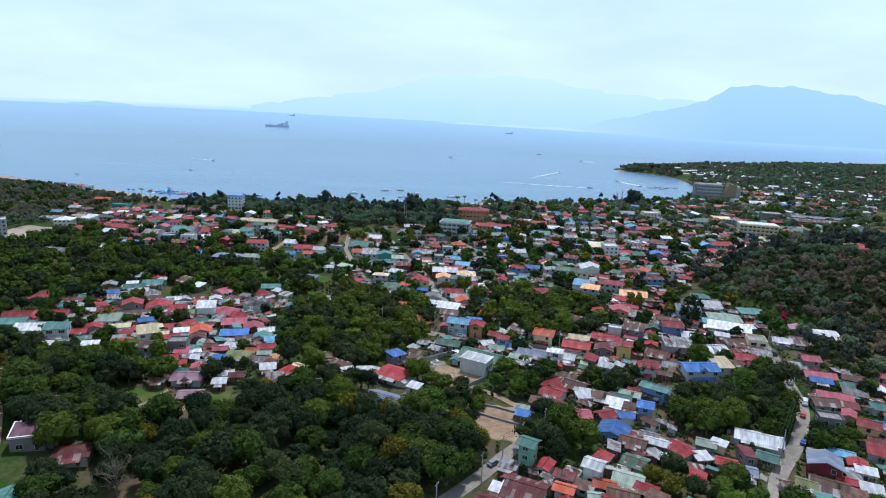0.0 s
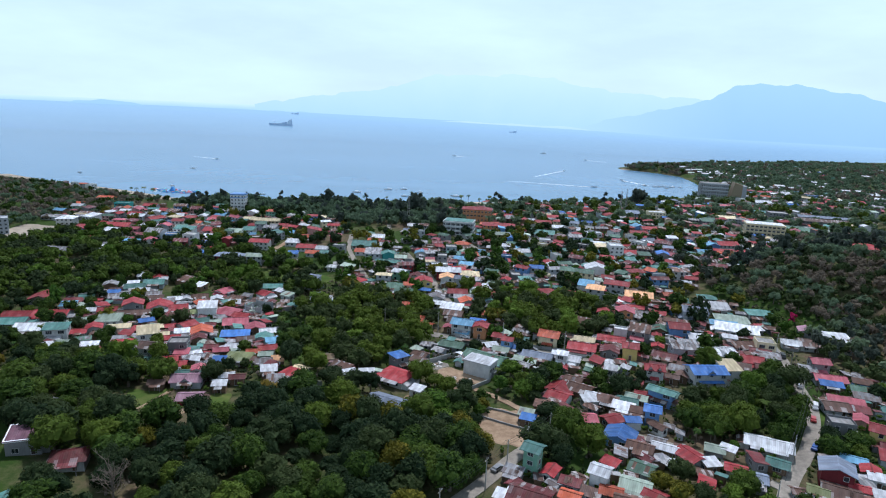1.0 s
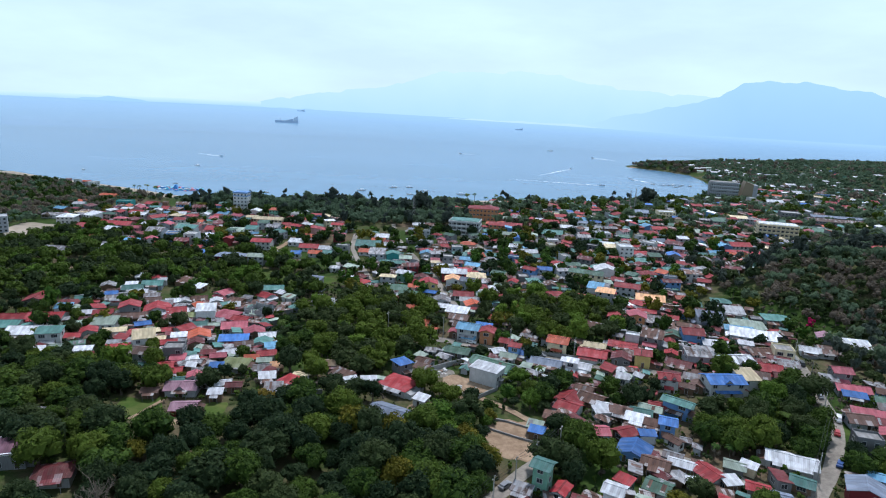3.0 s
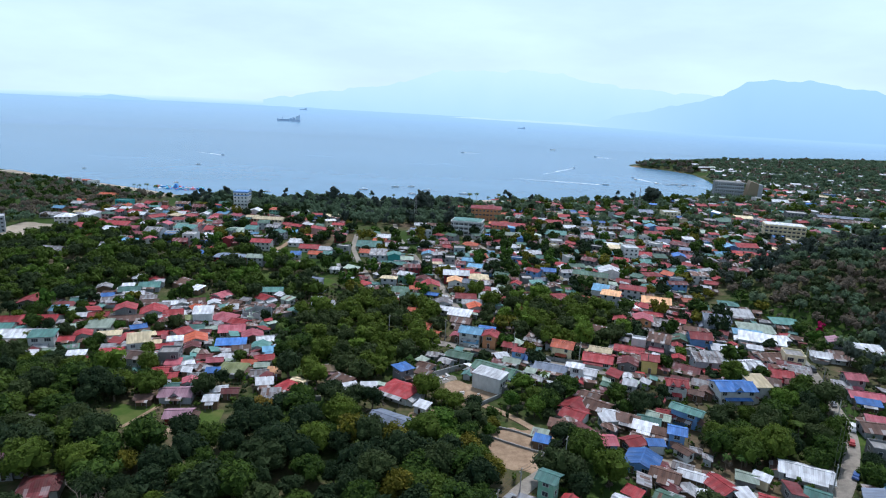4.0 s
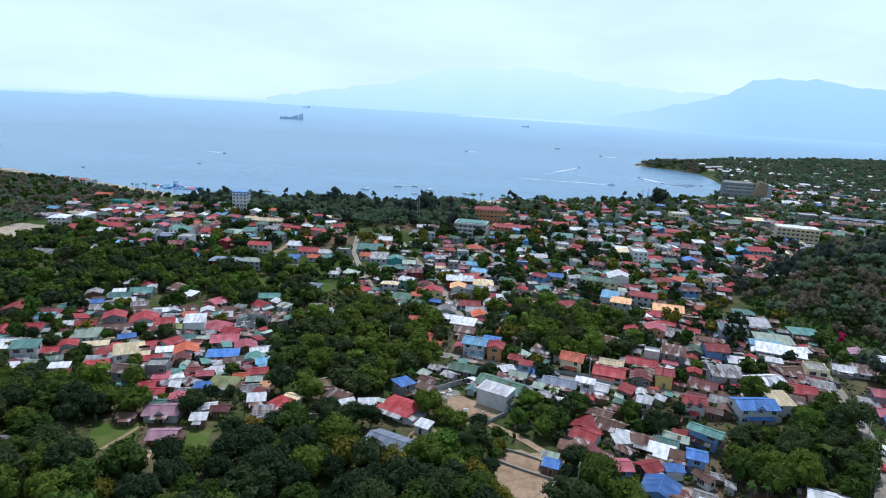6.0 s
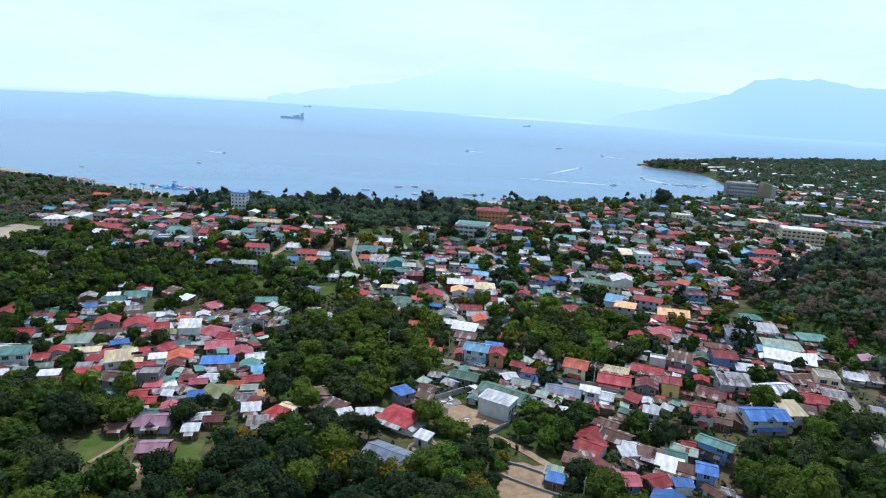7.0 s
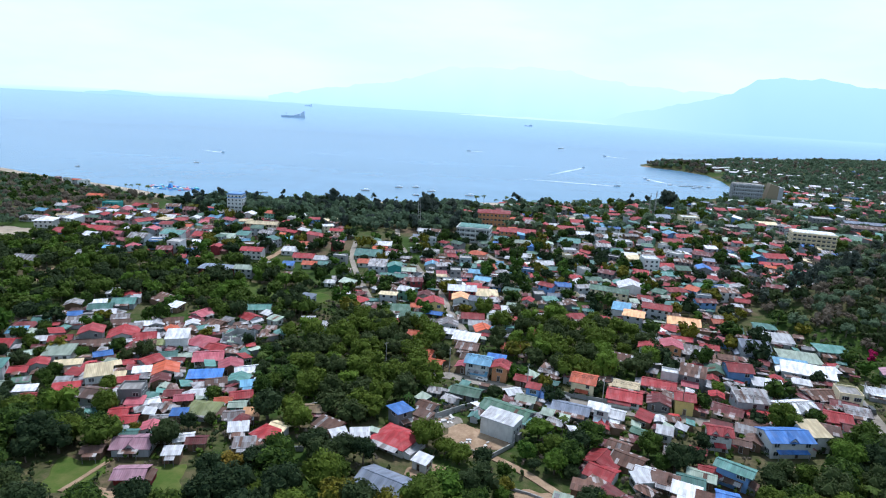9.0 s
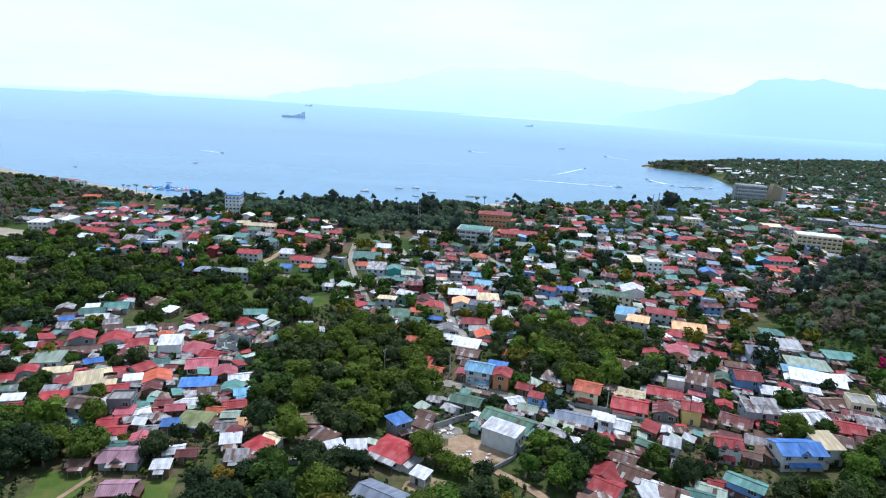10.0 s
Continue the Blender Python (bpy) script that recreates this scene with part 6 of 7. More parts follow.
PX, PY, PYAW, PW, PD, PH = -106.3, 147.6, 19, 7.4, 6.0, 4.4
house(PX, PY, PW, PD, PYAW, 1, "shed", "plum", "grey", 2, label="tall grey block house with a dull plum roof edged white", floor=PH)
house(-92.3, 142.6, 7.4, 6.0, 18, 1, "hip", "maroon", "white", 2)
roof_edge = empty("roof_edging", PX, PY, float(land(PX, PY)), PYAW)
tagged(roof_edge, "white metal edging round a plum roof", "trim", "")
ea, eb, slope = PW / 2 + 0.42, PD / 2 + 0.42, 0.16
for x0, x1, y0, y1 in ((-ea - 0.15, ea + 0.15, -eb - 0.12, -eb + 0.16), (-ea - 0.15, ea + 0.15, eb - 0.16, eb + 0.12), (-ea - 0.15, -ea + 0.15, -eb + 0.17, eb - 0.17), (ea - 0.15, ea + 0.15, -eb + 0.17, eb - 0.17)):
    v = []
    for up in (-0.22, 0.26):
        v += [(px, py, PH + slope * (py + PD / 2) + 0.05 + up) for px, py in ((x0, y0), (x1, y0), (x1, y1), (x0, y1))]
    mesh_object("edge", v, [(3, 2, 1, 0), (4, 5, 6, 7)] + [(i, (i + 1) % 4, 4 + (i + 1) % 4, 4 + i) for i in range(4)], TRIM_WHITE, roof_edge)

def galleried(name, label, x, y, w, d, yaw, floors, fh, core, band, deck, fins=0, stagger=0.0):
    """A block with a dark core, projecting floor bands, upright fins and a flat deck."""
    base = empty(name, x, y, float(land(x, y)), yaw)
    tagged(base, label, "building", "larger buildings")
    v, f = [], []
    box(v, f, -w / 2, w / 2, -d / 2, d / 2, -2, floors * fh)
    mesh_object("core", v, f, core, base)
    for i in range(floors + 1):
        k = stagger * i
        v, f = [], []
        box(v, f, -w / 2 - 0.3 + k, w / 2 + 0.3, -d / 2 - 0.9, d / 2 + 0.5, i * fh - 0.25, i * fh + 0.95)
        mesh_object("gallery", v, f, band, base)
    for i in range(fins):
        u = -w / 2 + (i + 0.5) / fins * w
        v, f = [], []
        box(v, f, u - 0.22, u + 0.22, -d / 2 - 0.7, -d / 2 - 0.1, 0, floors * fh)
        mesh_object("fin", v, f, band, base)
    n = max(2, int(w / 3.2))
    for level in range(floors):
        for i in range(n):
            fixed("window", WINDOWS[2], base, (i + 0.5) / n * w - w / 2, -d / 2, level * fh + 1.25)
        for i in range(int(d / 4)):
            fixed("window", WINDOWS[0], base, -w / 2, (i + 0.5) / int(d / 4) * d - d / 2, level * fh + 1.25, -90)
    v, f = [], []
    box(v, f, -w / 2 + 0.6, w / 2 - 0.6, -d / 2 + 0.4, d / 2 - 0.4, floors * fh + 0.96, floors * fh + 1.3)
    mesh_object("deck", v, f, deck, base)
    taken.append((x, y, w / 2 + 1, d / 2 + 1.4, radians(yaw)))
    return base


galleried("school", "four-storey white building with open galleries", 14, 496, 24, 16, -10, 3, 3.4, WALL["grey"], WALL["white"], ROOF["teal"], 6)
galleried("hotel", "big grey hotel with a gridded front above the bay", 354, 806, 34, 18, -14, 5, 4.2, WALL["grey"], WALL["pale"], ROOF["concrete"], 14, 0.8)
galleried("apartment_block", "four-storey cream block with a flat white roof", 276, 520, 30, 15, -18, 4, 3.1, WALL["cream"], WALL["cream"], ROOF["white"], 0)
OLIVE = plain("olive_brown_cladding", (0.24, 0.19, 0.12), 0.8)
base = empty("hotel_tower", 379, 799, float(land(379, 799)), -14)
tagged(base, "brown slanted end wing of a hotel", "building", "larger buildings")
v = [(-7, -10, -2), (7, -10, -2), (7, 10, -2), (-7, 10, -2), (-2, -9, 24), (8, -9, 21), (8, 9, 21), (-2, 9, 24)]
f = [(3, 2, 1, 0), (4, 5, 6, 7)] + [(i, (i + 1) % 4, 4 + (i + 1) % 4, 4 + i) for i in range(4)]
mesh_object("wing", v, f, OLIVE, base)
v, f = [], []
box(v, f, 7.2, 13, -9, 9, -2, 20)
mesh_object("rear_block", v, f, WALL["pale"], base)
taken.append((379, 799, 17, 11, radians(-14)))

# the plain white box of a building on the bare lot
base = empty("plain_building", 16.6, 219.8, float(land(16.6, 219.8)), -30)
tagged(base, "tall plain white building with a blank side wall", "building", "larger buildings")
v, f = [], []
box(v, f, -5.4, 5.4, -3.3, 3.3, -1.5, 5.6)
mesh_object("wall", v, f, WALL["white"], base)
v = [(-5.7, -3.6, 5.6), (5.7, -3.6, 5.6), (5.7, 3.6, 6.0), (-5.7, 3.6, 6.0), (-5.7, -3.6, 5.85), (5.7, -3.6, 5.85), (5.7, 3.6, 6.25), (-5.7, 3.6, 6.25)]
f = [(3, 2, 1, 0), (4, 5, 6, 7)] + [(i, (i + 1) % 4, 4 + (i + 1) % 4, 4 + i) for i in range(4)]
mesh_object("roof", v, f, ROOF["white"], base)
for i in range(3):
    fixed("window", WINDOWS[1], base, 5.4, -2 + 2 * i, 2.6, 90)
block_v, block_f = [], []
box(block_v, block_f, 5.42, 6.6, -1.2, 2.6, -1.0, 2.4)
mesh_object("side_porch", block_v, block_f, WALL["grey"], base)
taken.append((16.6, 219.8, 6, 4.4, radians(-30)))

# ---- the crowded small houses between ----
fill_rng = random.Random(21)
MIX = ["red"] * 7 + ["maroon"] * 3 + ["orange"] * 2 + ["pink"] * 2 + ["white"] * 2 + ["grey"] * 5 + ["rust"] * 6 + ["teal"] * 3 + ["green"] * 3 + ["sage", "sky", "blue", "brown", "cream", "slate"]
WALLS = ["white"] * 3 + ["pale"] * 3 + ["cream", "grey", "grey", "grey", "wood", "wood", "wood", "pink", "green", "blue"]


def in_grove(x, y):
    """Places kept for groups of trees."""
    return any(((x - cx) / rx) ** 2 + ((y - cy) / ry) ** 2 < 1 for cx, cy, rx, ry in
               ((2, 165, 21, 26), (-25, 172, 30, 30), (-100, 160, 40, 28), (39, 168, 13, 18), (114, 203, 20, 33), (88, 188, 14, 21), (64, 147, 9, 12), (80, 138, 14, 12), (124, 168, 10, 13), (36, 208, 15, 13), (60, 205, 12, 10), (1, 203, 13, 12), (55, 291, 27, 33), (-72, 212, 12, 16), (-132, 195, 26, 30), (-55, 224, 13, 20), (-38, 264, 36, 46)))


def fill(cx, cy, rx, ry, yaw, count, lo, hi, turn, detail, mix=MIX):
    r = fill_rng
    done = tries = 0
    while done < count and tries < count * 40:
        tries += 1
        a, q = r.uniform(0, 6.2832), math.sqrt(r.random())
        u, w = rx * q * math.cos(a), ry * q * math.sin(a)
        x, y = cx + u * math.cos(radians(yaw)) - w * math.sin(radians(yaw)), cy + u * math.sin(radians(yaw)) + w * math.cos(radians(yaw))
        wd = r.uniform(lo, hi)
        dp = wd * r.uniform(0.55, 0.9)
        if in_grove(x, y) or not is_free(x, y, wd * 0.52) or not is_open(x, y, wd * 0.5) or coast_distance(np.array(x), np.array(y)) < 22:
            continue
        form = r.choice(("gable", "gable", "gable", "hip", "shed", "shed", "flat")) if wd > 6.5 else r.choice(("gable", "shed", "shed"))
        spec = (x, y, wd, dp, turn + r.gauss(0, 16) + r.choice((0, 0, 90)), 1 if wd < 7 else r.choice((1, 1, 2, 2)), form, "concrete" if form == "flat" else r.choice(mix), r.choice(WALLS))
        if detail:
            house(*spec, detail)
        else:
            far_house(*spec)
        done += 1


fill(105, 195, 75, 55, -20, 24, 4.0, 6.5, -22, 1)
fill(60, 160, 45, 26, -20, 16, 3.6, 5.5, -25, 1)
fill(95, 285, 60, 38, -15, 10, 4.5, 7.5, -18, 1)
fill(-120, 250, 46, 40, 10, 14, 4.0, 6.5, 20, 1)
fill(-190, 480, 115, 66, 0, 80, 6, 10, 0, 0)
fill(5, 410, 75, 100, 0, 85, 5, 9, 0, 0)
fill(130, 470, 115, 120, -20, 150, 6, 10.5, -10, 0)
fill(160, 430, 60, 60, 0, 45, 5.5, 9.5, -12, 0)
fill(215, 520, 80, 60, -15, 50, 6, 10.5, -12, 0)
fill(110, 630, 110, 60, 20, 80, 7, 12, 5, 0)
fill(300, 640, 130, 110, -10, 120, 7, 12, -12, 0)
fill(430, 760, 90, 120, 0, 40, 8, 13, -10, 0)
fill(470, 800, 80, 110, 0, 70, 8, 15, -12, 0, MIX + ["white"] * 12 + ["pink"] * 4)
fill(600, 860, 110, 120, 0, 45, 9, 16, -12, 0, MIX + ["white"] * 12)
fill(540, 1060, 110, 190, -30, 55, 8, 14, 0, 0, ["white"] * 10 + ["sage", "red", "teal", "grey"])
fill(490, 1180, 50, 60, -30, 16, 9, 15, 0, 0, ["white"] * 10 + ["red", "sage"])
fill(760, 1280, 200, 160, 0, 38, 9, 15, 0, 0, ["white"] * 10 + ["red", "sage", "teal"])
fill(-235, 505, 85, 45, 0, 45, 6, 11, 0, 0, MIX + ["white"] * 8)
fill(-400, 690, 90, 14, -25, 30, 6, 11, -20, 0, ["orange", "brown", "white", "rust", "thatch"])


def shacks(cx, cy, rx, ry, count, turn):
    """Lean-tos, kitchens and patched sheds squeezed in between the houses."""
    r = fill_rng
    done = tries = 0
    while done < count and tries < count * 40:
        tries += 1
        a, q = r.uniform(0, 6.2832), math.sqrt(r.random())
        x, y = cx + rx * q * math.cos(a), cy + ry * q * math.sin(a)
        wd = r.uniform(2.2, 4.6)
        if not in_grove(x, y) and is_free(x, y, 0.55) and is_open(x, y, 1.3) and not is_free(x, y, 7.0):
            far_house(x, y, wd, wd * r.uniform(0.6, 0.95), turn + r.gauss(0, 14) + r.choice((0, 90, 180)), 1, r.choice(("shed", "shed", "gable")), r.choice(("rust", "rust", "grey", "grey", "grey", "white", "brown", "red", "maroon", "maroon", "teal", "sage")),
                      r.choice(("wood", "grey", "pale", "wood")), tall=r.uniform(1.8, 2.4), bank=SHACKS)
            done += 1


shacks(100, 195, 78, 60, 75, -22)
shacks(55, 158, 40, 26, 20, -25)
shacks(95, 285, 70, 42, 110, -18)
shacks(-95, 252, 36, 46, 110, 20)
shacks(-150, 262, 40, 40, 22, 20)
shacks(10, 225, 45, 45, 30, -25)
shacks(20, 360, 80, 70, 200, -10)
shacks(140, 420, 100, 90, 200, -12)
shacks(-180, 470, 110, 60, 140, 5)
SHACKS.finish("lean_to_sheds", "patched rusty and white lean-to sheds squeezed between houses", "sheds")
FAR_HOUSES.finish("far_houses", "crowd of distant houses with coloured roofs towards the shore", "houses")

# ---- on the water ----
def hull(length, beam, depth, rake=0.12, n=14):
    """A pointed hull, open shape closed by a deck."""
    v, f = [], []
    for i in range(n):
        q = i / (n - 1)
        x = (q - 0.5) * length
        b = beam / 2 * min(1.0, (math.sin(math.pi * min(q * 1.25 + 0.18, 1.0) * 0.98)) ** 0.6 + 0.02) if q > 0.5 else beam / 2 * (0.8 + 0.4 * q)
        sheer = depth * (1 + rake * (2 * abs(q - 0.5)) ** 2 * 2)
        v += [(x, -b, sheer), (x, -b * 0.8, -depth * 0.3), (x, b * 0.8, -depth * 0.3), (x, b, sheer)]
        if i:
            a = 4 * i
            f += [(a - 4 + k, a + k, a + (k + 1) % 4, a - 4 + (k + 1) % 4) for k in range(4)]
    f += [(3, 2, 1, 0), tuple(range(4 * n - 4, 4 * n))]
    return v, f


def block(name, x0, x1, y0, y1, z0, z1, mat, parent):
    v, f = [], []
    box(v, f, x0, x1, y0, y1, z0, z1)
    return mesh_object(name, v, f, mat, parent)


# both ship tones are blued and lightened to put sea haze into the colour
STEEL = plain("hazed_ship_paint", (0.46, 0.58, 0.72))
PALE_STEEL = plain("pale_hazed_ship_paint", (0.58, 0.68, 0.78))
BOAT_WHITE = plain("white_boat_paint", (0.75, 0.78, 0.80))
BAMBOO = plain("bamboo_outrigger", (0.30, 0.22, 0.12))
RUBBER = [plain("inflatable_" + n, c, 0.45) for n, c in (("blue", (0.06, 0.28, 0.65)), ("white", (0.80, 0.84, 0.86)), ("teal", (0.10, 0.55, 0.60)), ("red", (0.65, 0.12, 0.12)), ("pink", (0.70, 0.30, 0.40)))]


def ship(x, y, length, yaw, label):
    base = empty("cargo_ship", x, y, float(sea_level(x, y)), yaw)
    tagged(base, label, "ship", "ships in the bay")
    k = length / 110
    mesh_object("hull", *hull(length, 18 * k, 9 * k), STEEL, base)
    aft = -length / 2
    block("superstructure", aft + 6 * k, aft + 20 * k, -8 * k, 8 * k, 8 * k, 24 * k, PALE_STEEL, base)
    block("bridge", aft + 7 * k, aft + 15 * k, -9.5 * k, 9.5 * k, 24 * k, 27.5 * k, PALE_STEEL, base)
    block("funnel", aft + 3 * k, aft + 8 * k, -2.5 * k, 2.5 * k, 9 * k, 31 * k, STEEL, base)
    for i, top in enumerate((19, 15)):
        block("cargo_stack", aft + (24 + 14 * i) * k, aft + (36 + 14 * i) * k, -7.5 * k, 7.5 * k, 8 * k, top * k, STEEL, base)
    for i in range(3):
        block("hatch", aft + (54 + 15 * i) * k, aft + (66 + 15 * i) * k, -6 * k, 6 * k, 8 * k, 10.5 * k, PALE_STEEL, base)
    v, f = tube([(30 * k, 0, 8 * k), (30 * k, 0, 22 * k)], [1.3 * k, 0.9 * k])
    mesh_object("crane_post", v, f, STEEL, base)
    v, f = tube([(30 * k, 0, 21 * k), (38 * k, 0, 24.5 * k), (44 * k, 0, 26 * k)], [0.7 * k, 0.6 * k, 0.5 * k])
    mesh_object("crane_jib", v, f, STEEL, base)


ship(-808, 3040, 112, 187, "cargo ship lying in the hazy bay, colour paled for haze")
ship(-1054, 4340, 52, 181, "faint small ship near the horizon")
ship(372, 3470, 42, 185, "small grey ferry far out in the bay")


def bangka(x, y, length, yaw, cabin=True):
    """An outrigger boat."""
    base = empty("outrigger_boat", x, y, 0.0, yaw)
    tagged(base, "white outrigger boat with an awning on the bay", "boat", "boats in the bay")
    mesh_object("hull", *hull(length, length * 0.13, length * 0.09, 0.35), BOAT_WHITE, base)
    if cabin:
        block("awning", -length * 0.3, length * 0.16, -length * 0.07, length * 0.07, length * 0.22, length * 0.235, BOAT_WHITE, base)
        for sx in (-0.28, -0.06, 0.14):
            for sy in (-0.06, 0.06):
                block("post", length * sx - 0.06, length * sx + 0.06, length * sy - 0.06, length * sy + 0.06, length * 0.08, length * 0.22, BAMBOO, base)
    for side in (-1, 1):
        v, f = tube([(0, 0, 0), (0, 0, 1)], [0.12, 0.12])
        o = mesh_object("float", [(length * 0.62 * (p[2] - 0.5), side * length * 0.27 + p[0], 0.15 + p[1]) for p in v], f, BAMBOO, base)
    for sx in (-0.2, 0.15):
        block("spar", length * sx - 0.08, length * sx + 0.08, -length * 0.27, length * 0.27, length * 0.06, length * 0.06 + 0.14, BAMBOO, base)


for x, y, length, yaw in ((-107, 752, 15, 185), (-72, 792, 14, 200), (-52, 800, 13, 170), (-31, 771, 14, 190), (14, 752, 15, 182), (-47, 734, 12, 160), (-391, 955, 12, 170), (-330, 742, 9, 190), (-208, 700, 10, 180), (276, 1740, 22, 185), (-500, 840, 10, 150), (300, 1020, 11, 100),
                          (318, 972, 12, 20), (330, 958, 12, 160), (338, 962, 12, 40), (347, 966, 12, 10), (355, 960, 12, 170), (362, 968, 12, 90), (372, 962, 12, 30), (342, 940, 10, 0)):
    bangka(x, y, length * 0.7, yaw)


def wake(label, x0, y0, x1, y1, width, boat=9):
    """A speedboat with its strip of churned water behind it."""
    L, n = math.hypot(x1 - x0, y1 - y0), 40
    ux, uy = (x1 - x0) / L, (y1 - y0) / L
    r = random.Random(int(L * 10))
    v, f = [], []
    for i in range(n):
        q = i / (n - 1)
        w = width * (0.25 + 0.75 * q) * r.uniform(0.6, 1.2) * (1 - q * 0.85 if q > 0.6 else 1)
        cx, cy = x0 + ux * L * q, y0 + uy * L * q
        v += [(cx - uy * w, cy + ux * w, 0.06), (cx, cy, 0.35 * (1 - q) + 0.08), (cx + uy * w, cy - ux * w, 0.06)]
        if i:
            a = 3 * i
            f += [(a - 3, a, a + 1, a - 2), (a - 2, a + 1, a + 2, a - 1)]
    tagged(mesh_object("wake", v, f, FOAM), "white foam wake behind a speedboat", "wake", kind="structure")
    base = empty("speedboat", x0 - ux * boat * 0.4, y0 - uy * boat * 0.4, 0.2, math.degrees(math.atan2(-uy, -ux)))
    tagged(base, label, "boat", "boats in the bay")
    mesh_object("hull", *hull(boat, boat * 0.3, boat * 0.12, 0.3), BOAT_WHITE, base)
    block("cabin", -boat * 0.2, boat * 0.15, -boat * 0.1, boat * 0.1, boat * 0.1, boat * 0.22, STEEL, base)


wake("small speedboat crossing the bay", 229, 1184, 150, 1040, 2.6)
wake("small speedboat crossing the bay", 223, 922, 92, 958, 1.8)
wake("small speedboat leaving the cove", 303, 1040, 326, 968, 3.0)
wake("small speedboat far out", -424, 1139, -480, 1175, 2.6)
wake("small speedboat far out", 349, 1523, 388, 1470, 2.4)
wake("small speedboat far out", 26, 1477, 62, 1470, 2.2)

# the floating water park off the beach
base = empty("water_park", -311, 700, 0.0, -14)
tagged(base, "floating inflatable water park in blue, white and teal", "inflatable", "")
r = random.Random(5)
for i in range(64):
    a, q = r.uniform(0, 6.28), r.uniform(0.25, 1.0)
    x, y = 35 * q * math.cos(a), 15 * q * math.sin(a)
    L, wd, h = r.uniform(3, 8), r.uniform(1.2, 2.6), r.choice((0.5, 0.6, 0.8, 1.2))
    v, f = [], []
    box(v, f, -L / 2, L / 2, -wd / 2, wd / 2, 0.0, h)
    t = r.uniform(0, 6.28)
    ob = mesh_object("float", [(x + p[0] * math.cos(t) - p[1] * math.sin(t), y + p[0] * math.sin(t) + p[1] * math.cos(t), p[2] * (1 if p[2] == 0 else r.uniform(0.8, 1.2))) for p in v], f, r.choice(RUBBER), base)
v = [(-3, -2, 0), (3, -2, 0), (3, 2, 0), (-3, 2, 0), (-0.8, -1, 4.5), (0.8, -1, 4.5), (0.8, 1, 4.5), (-0.8, 1, 4.5)]
f = [(3, 2, 1, 0), (4, 5, 6, 7)] + [(i, (i + 1) % 4, 4 + (i + 1) % 4, 4 + i) for i in range(4)]
mesh_object("slide_tower", v, f, RUBBER[0], base)
mesh_object("slide", [(p[0] * 0.5 + 5, p[1] * 0.6, p[2] * 0.6) for p in v], f, RUBBER[3], base)

# ---- trees ----
# open ground below one house, and small yards
for x, y, q in ((-100, 139, 3.5), (-97, 178, 5), (-66, 180, 4), (-15, 180, 3.5), (-106, 139, 4), (-103, 133, 3), (98, 209, 5), (104, 209, 5), (108, 213, 3), (-10, 197, 3), (-10, 203, 4.5), (-15, 202, 4), (-2.5, 222, 5), (-90, 137, 3.5), (-88, 134, 3), (-91, 171, 4), (-82, 188.5, 3), (-87, 164, 3), (-76, 172, 4), (-73, 165, 3), (-66, 174, 4)):
    clear.append((x, y, q))
for x, y, q in ((-73, 127, 4.5), (-70, 121, 4.5), (-67, 115, 4)):
    clear.append((x, y, q))
LEAFY = ["mango"] * 6 + ["dark"] * 3 + ["bright", "gold"]
DEEP = ["dark"] * 5 + ["mango"] * 3
wood(-38, 156, 54, 32, 0, 5.8, ["mango"] * 5 + ["dark"] * 6 + ["gold"], 1.05, 1)
wood(-22, 184, 32, 20, 0, 6.0, LEAFY, 1.12, 2)
wood(-80, 140, 34, 24, 0, 6.2, DEEP + LEAFY, 1.12, 3)
wood(-112, 128, 30, 24, 0, 6.2, DEEP, 1.12, 31)
wood(-75, 160, 18, 11, 0, 6.2, LEAFY, 0.9, 7)
wood(-55, 224, 13, 20, 0, 6.2, LEAFY, 1.0, 9)
wood(1, 203, 12, 11, 0, 5.8, LEAFY, 0.95, 12)
wood(39, 168, 11, 17, 0, 5.8, ["mango", "dark", "bright"], 1.0, 13)
wood(114, 203, 19, 32, 0, 6.2, ["mango", "dark", "bright", "mango"], 1.05, 14)
wood(88, 188, 14, 20, 0, 6.2, ["mango", "dark", "mango"], 1.0, 15)
wood(64, 147, 9, 12, 0, 5.4, LEAFY, 0.85, 16)
wood(80, 138, 14, 11, 0, 5.8, ["bright", "mango"], 0.95, 17)
wood(124, 168, 10, 12, 0, 5.8, DEEP, 0.95, 19)
wood(-72, 212, 12, 16, 0, 5.8, LEAFY, 0.9, 20)
wood(36, 208, 15, 13, 0, 6.0, ["bright", "mango", "dark"], 1.0, 21)
wood(60, 205, 12, 10, 0, 6.0, LEAFY, 0.9, 22)
wood(1, 205, 7, 5, -20, 5.4, ["dark", "mango"], 0.85, 66)
wood(22, 205, 5, 5, 0, 5.4, LEAFY, 0.8, 67)
wood(-132, 190, 24, 26, 0, 6.0, DEEP, 1.05, 4)
wood(-108, 160, 24, 20, 0, 6.0, DEEP, 1.0, 61)
wood(-85, 168, 26, 16, 0, 6.0, DEEP, 0.95, 62)
wood(2, 168, 18, 22, 0, 6.0, LEAFY, 1.0, 63)
wood(-125, 150, 22, 24, 0, 6.0, DEEP, 1.0, 64)
wood(-100, 200, 14, 12, 0, 6.0, DEEP, 0.9, 65)


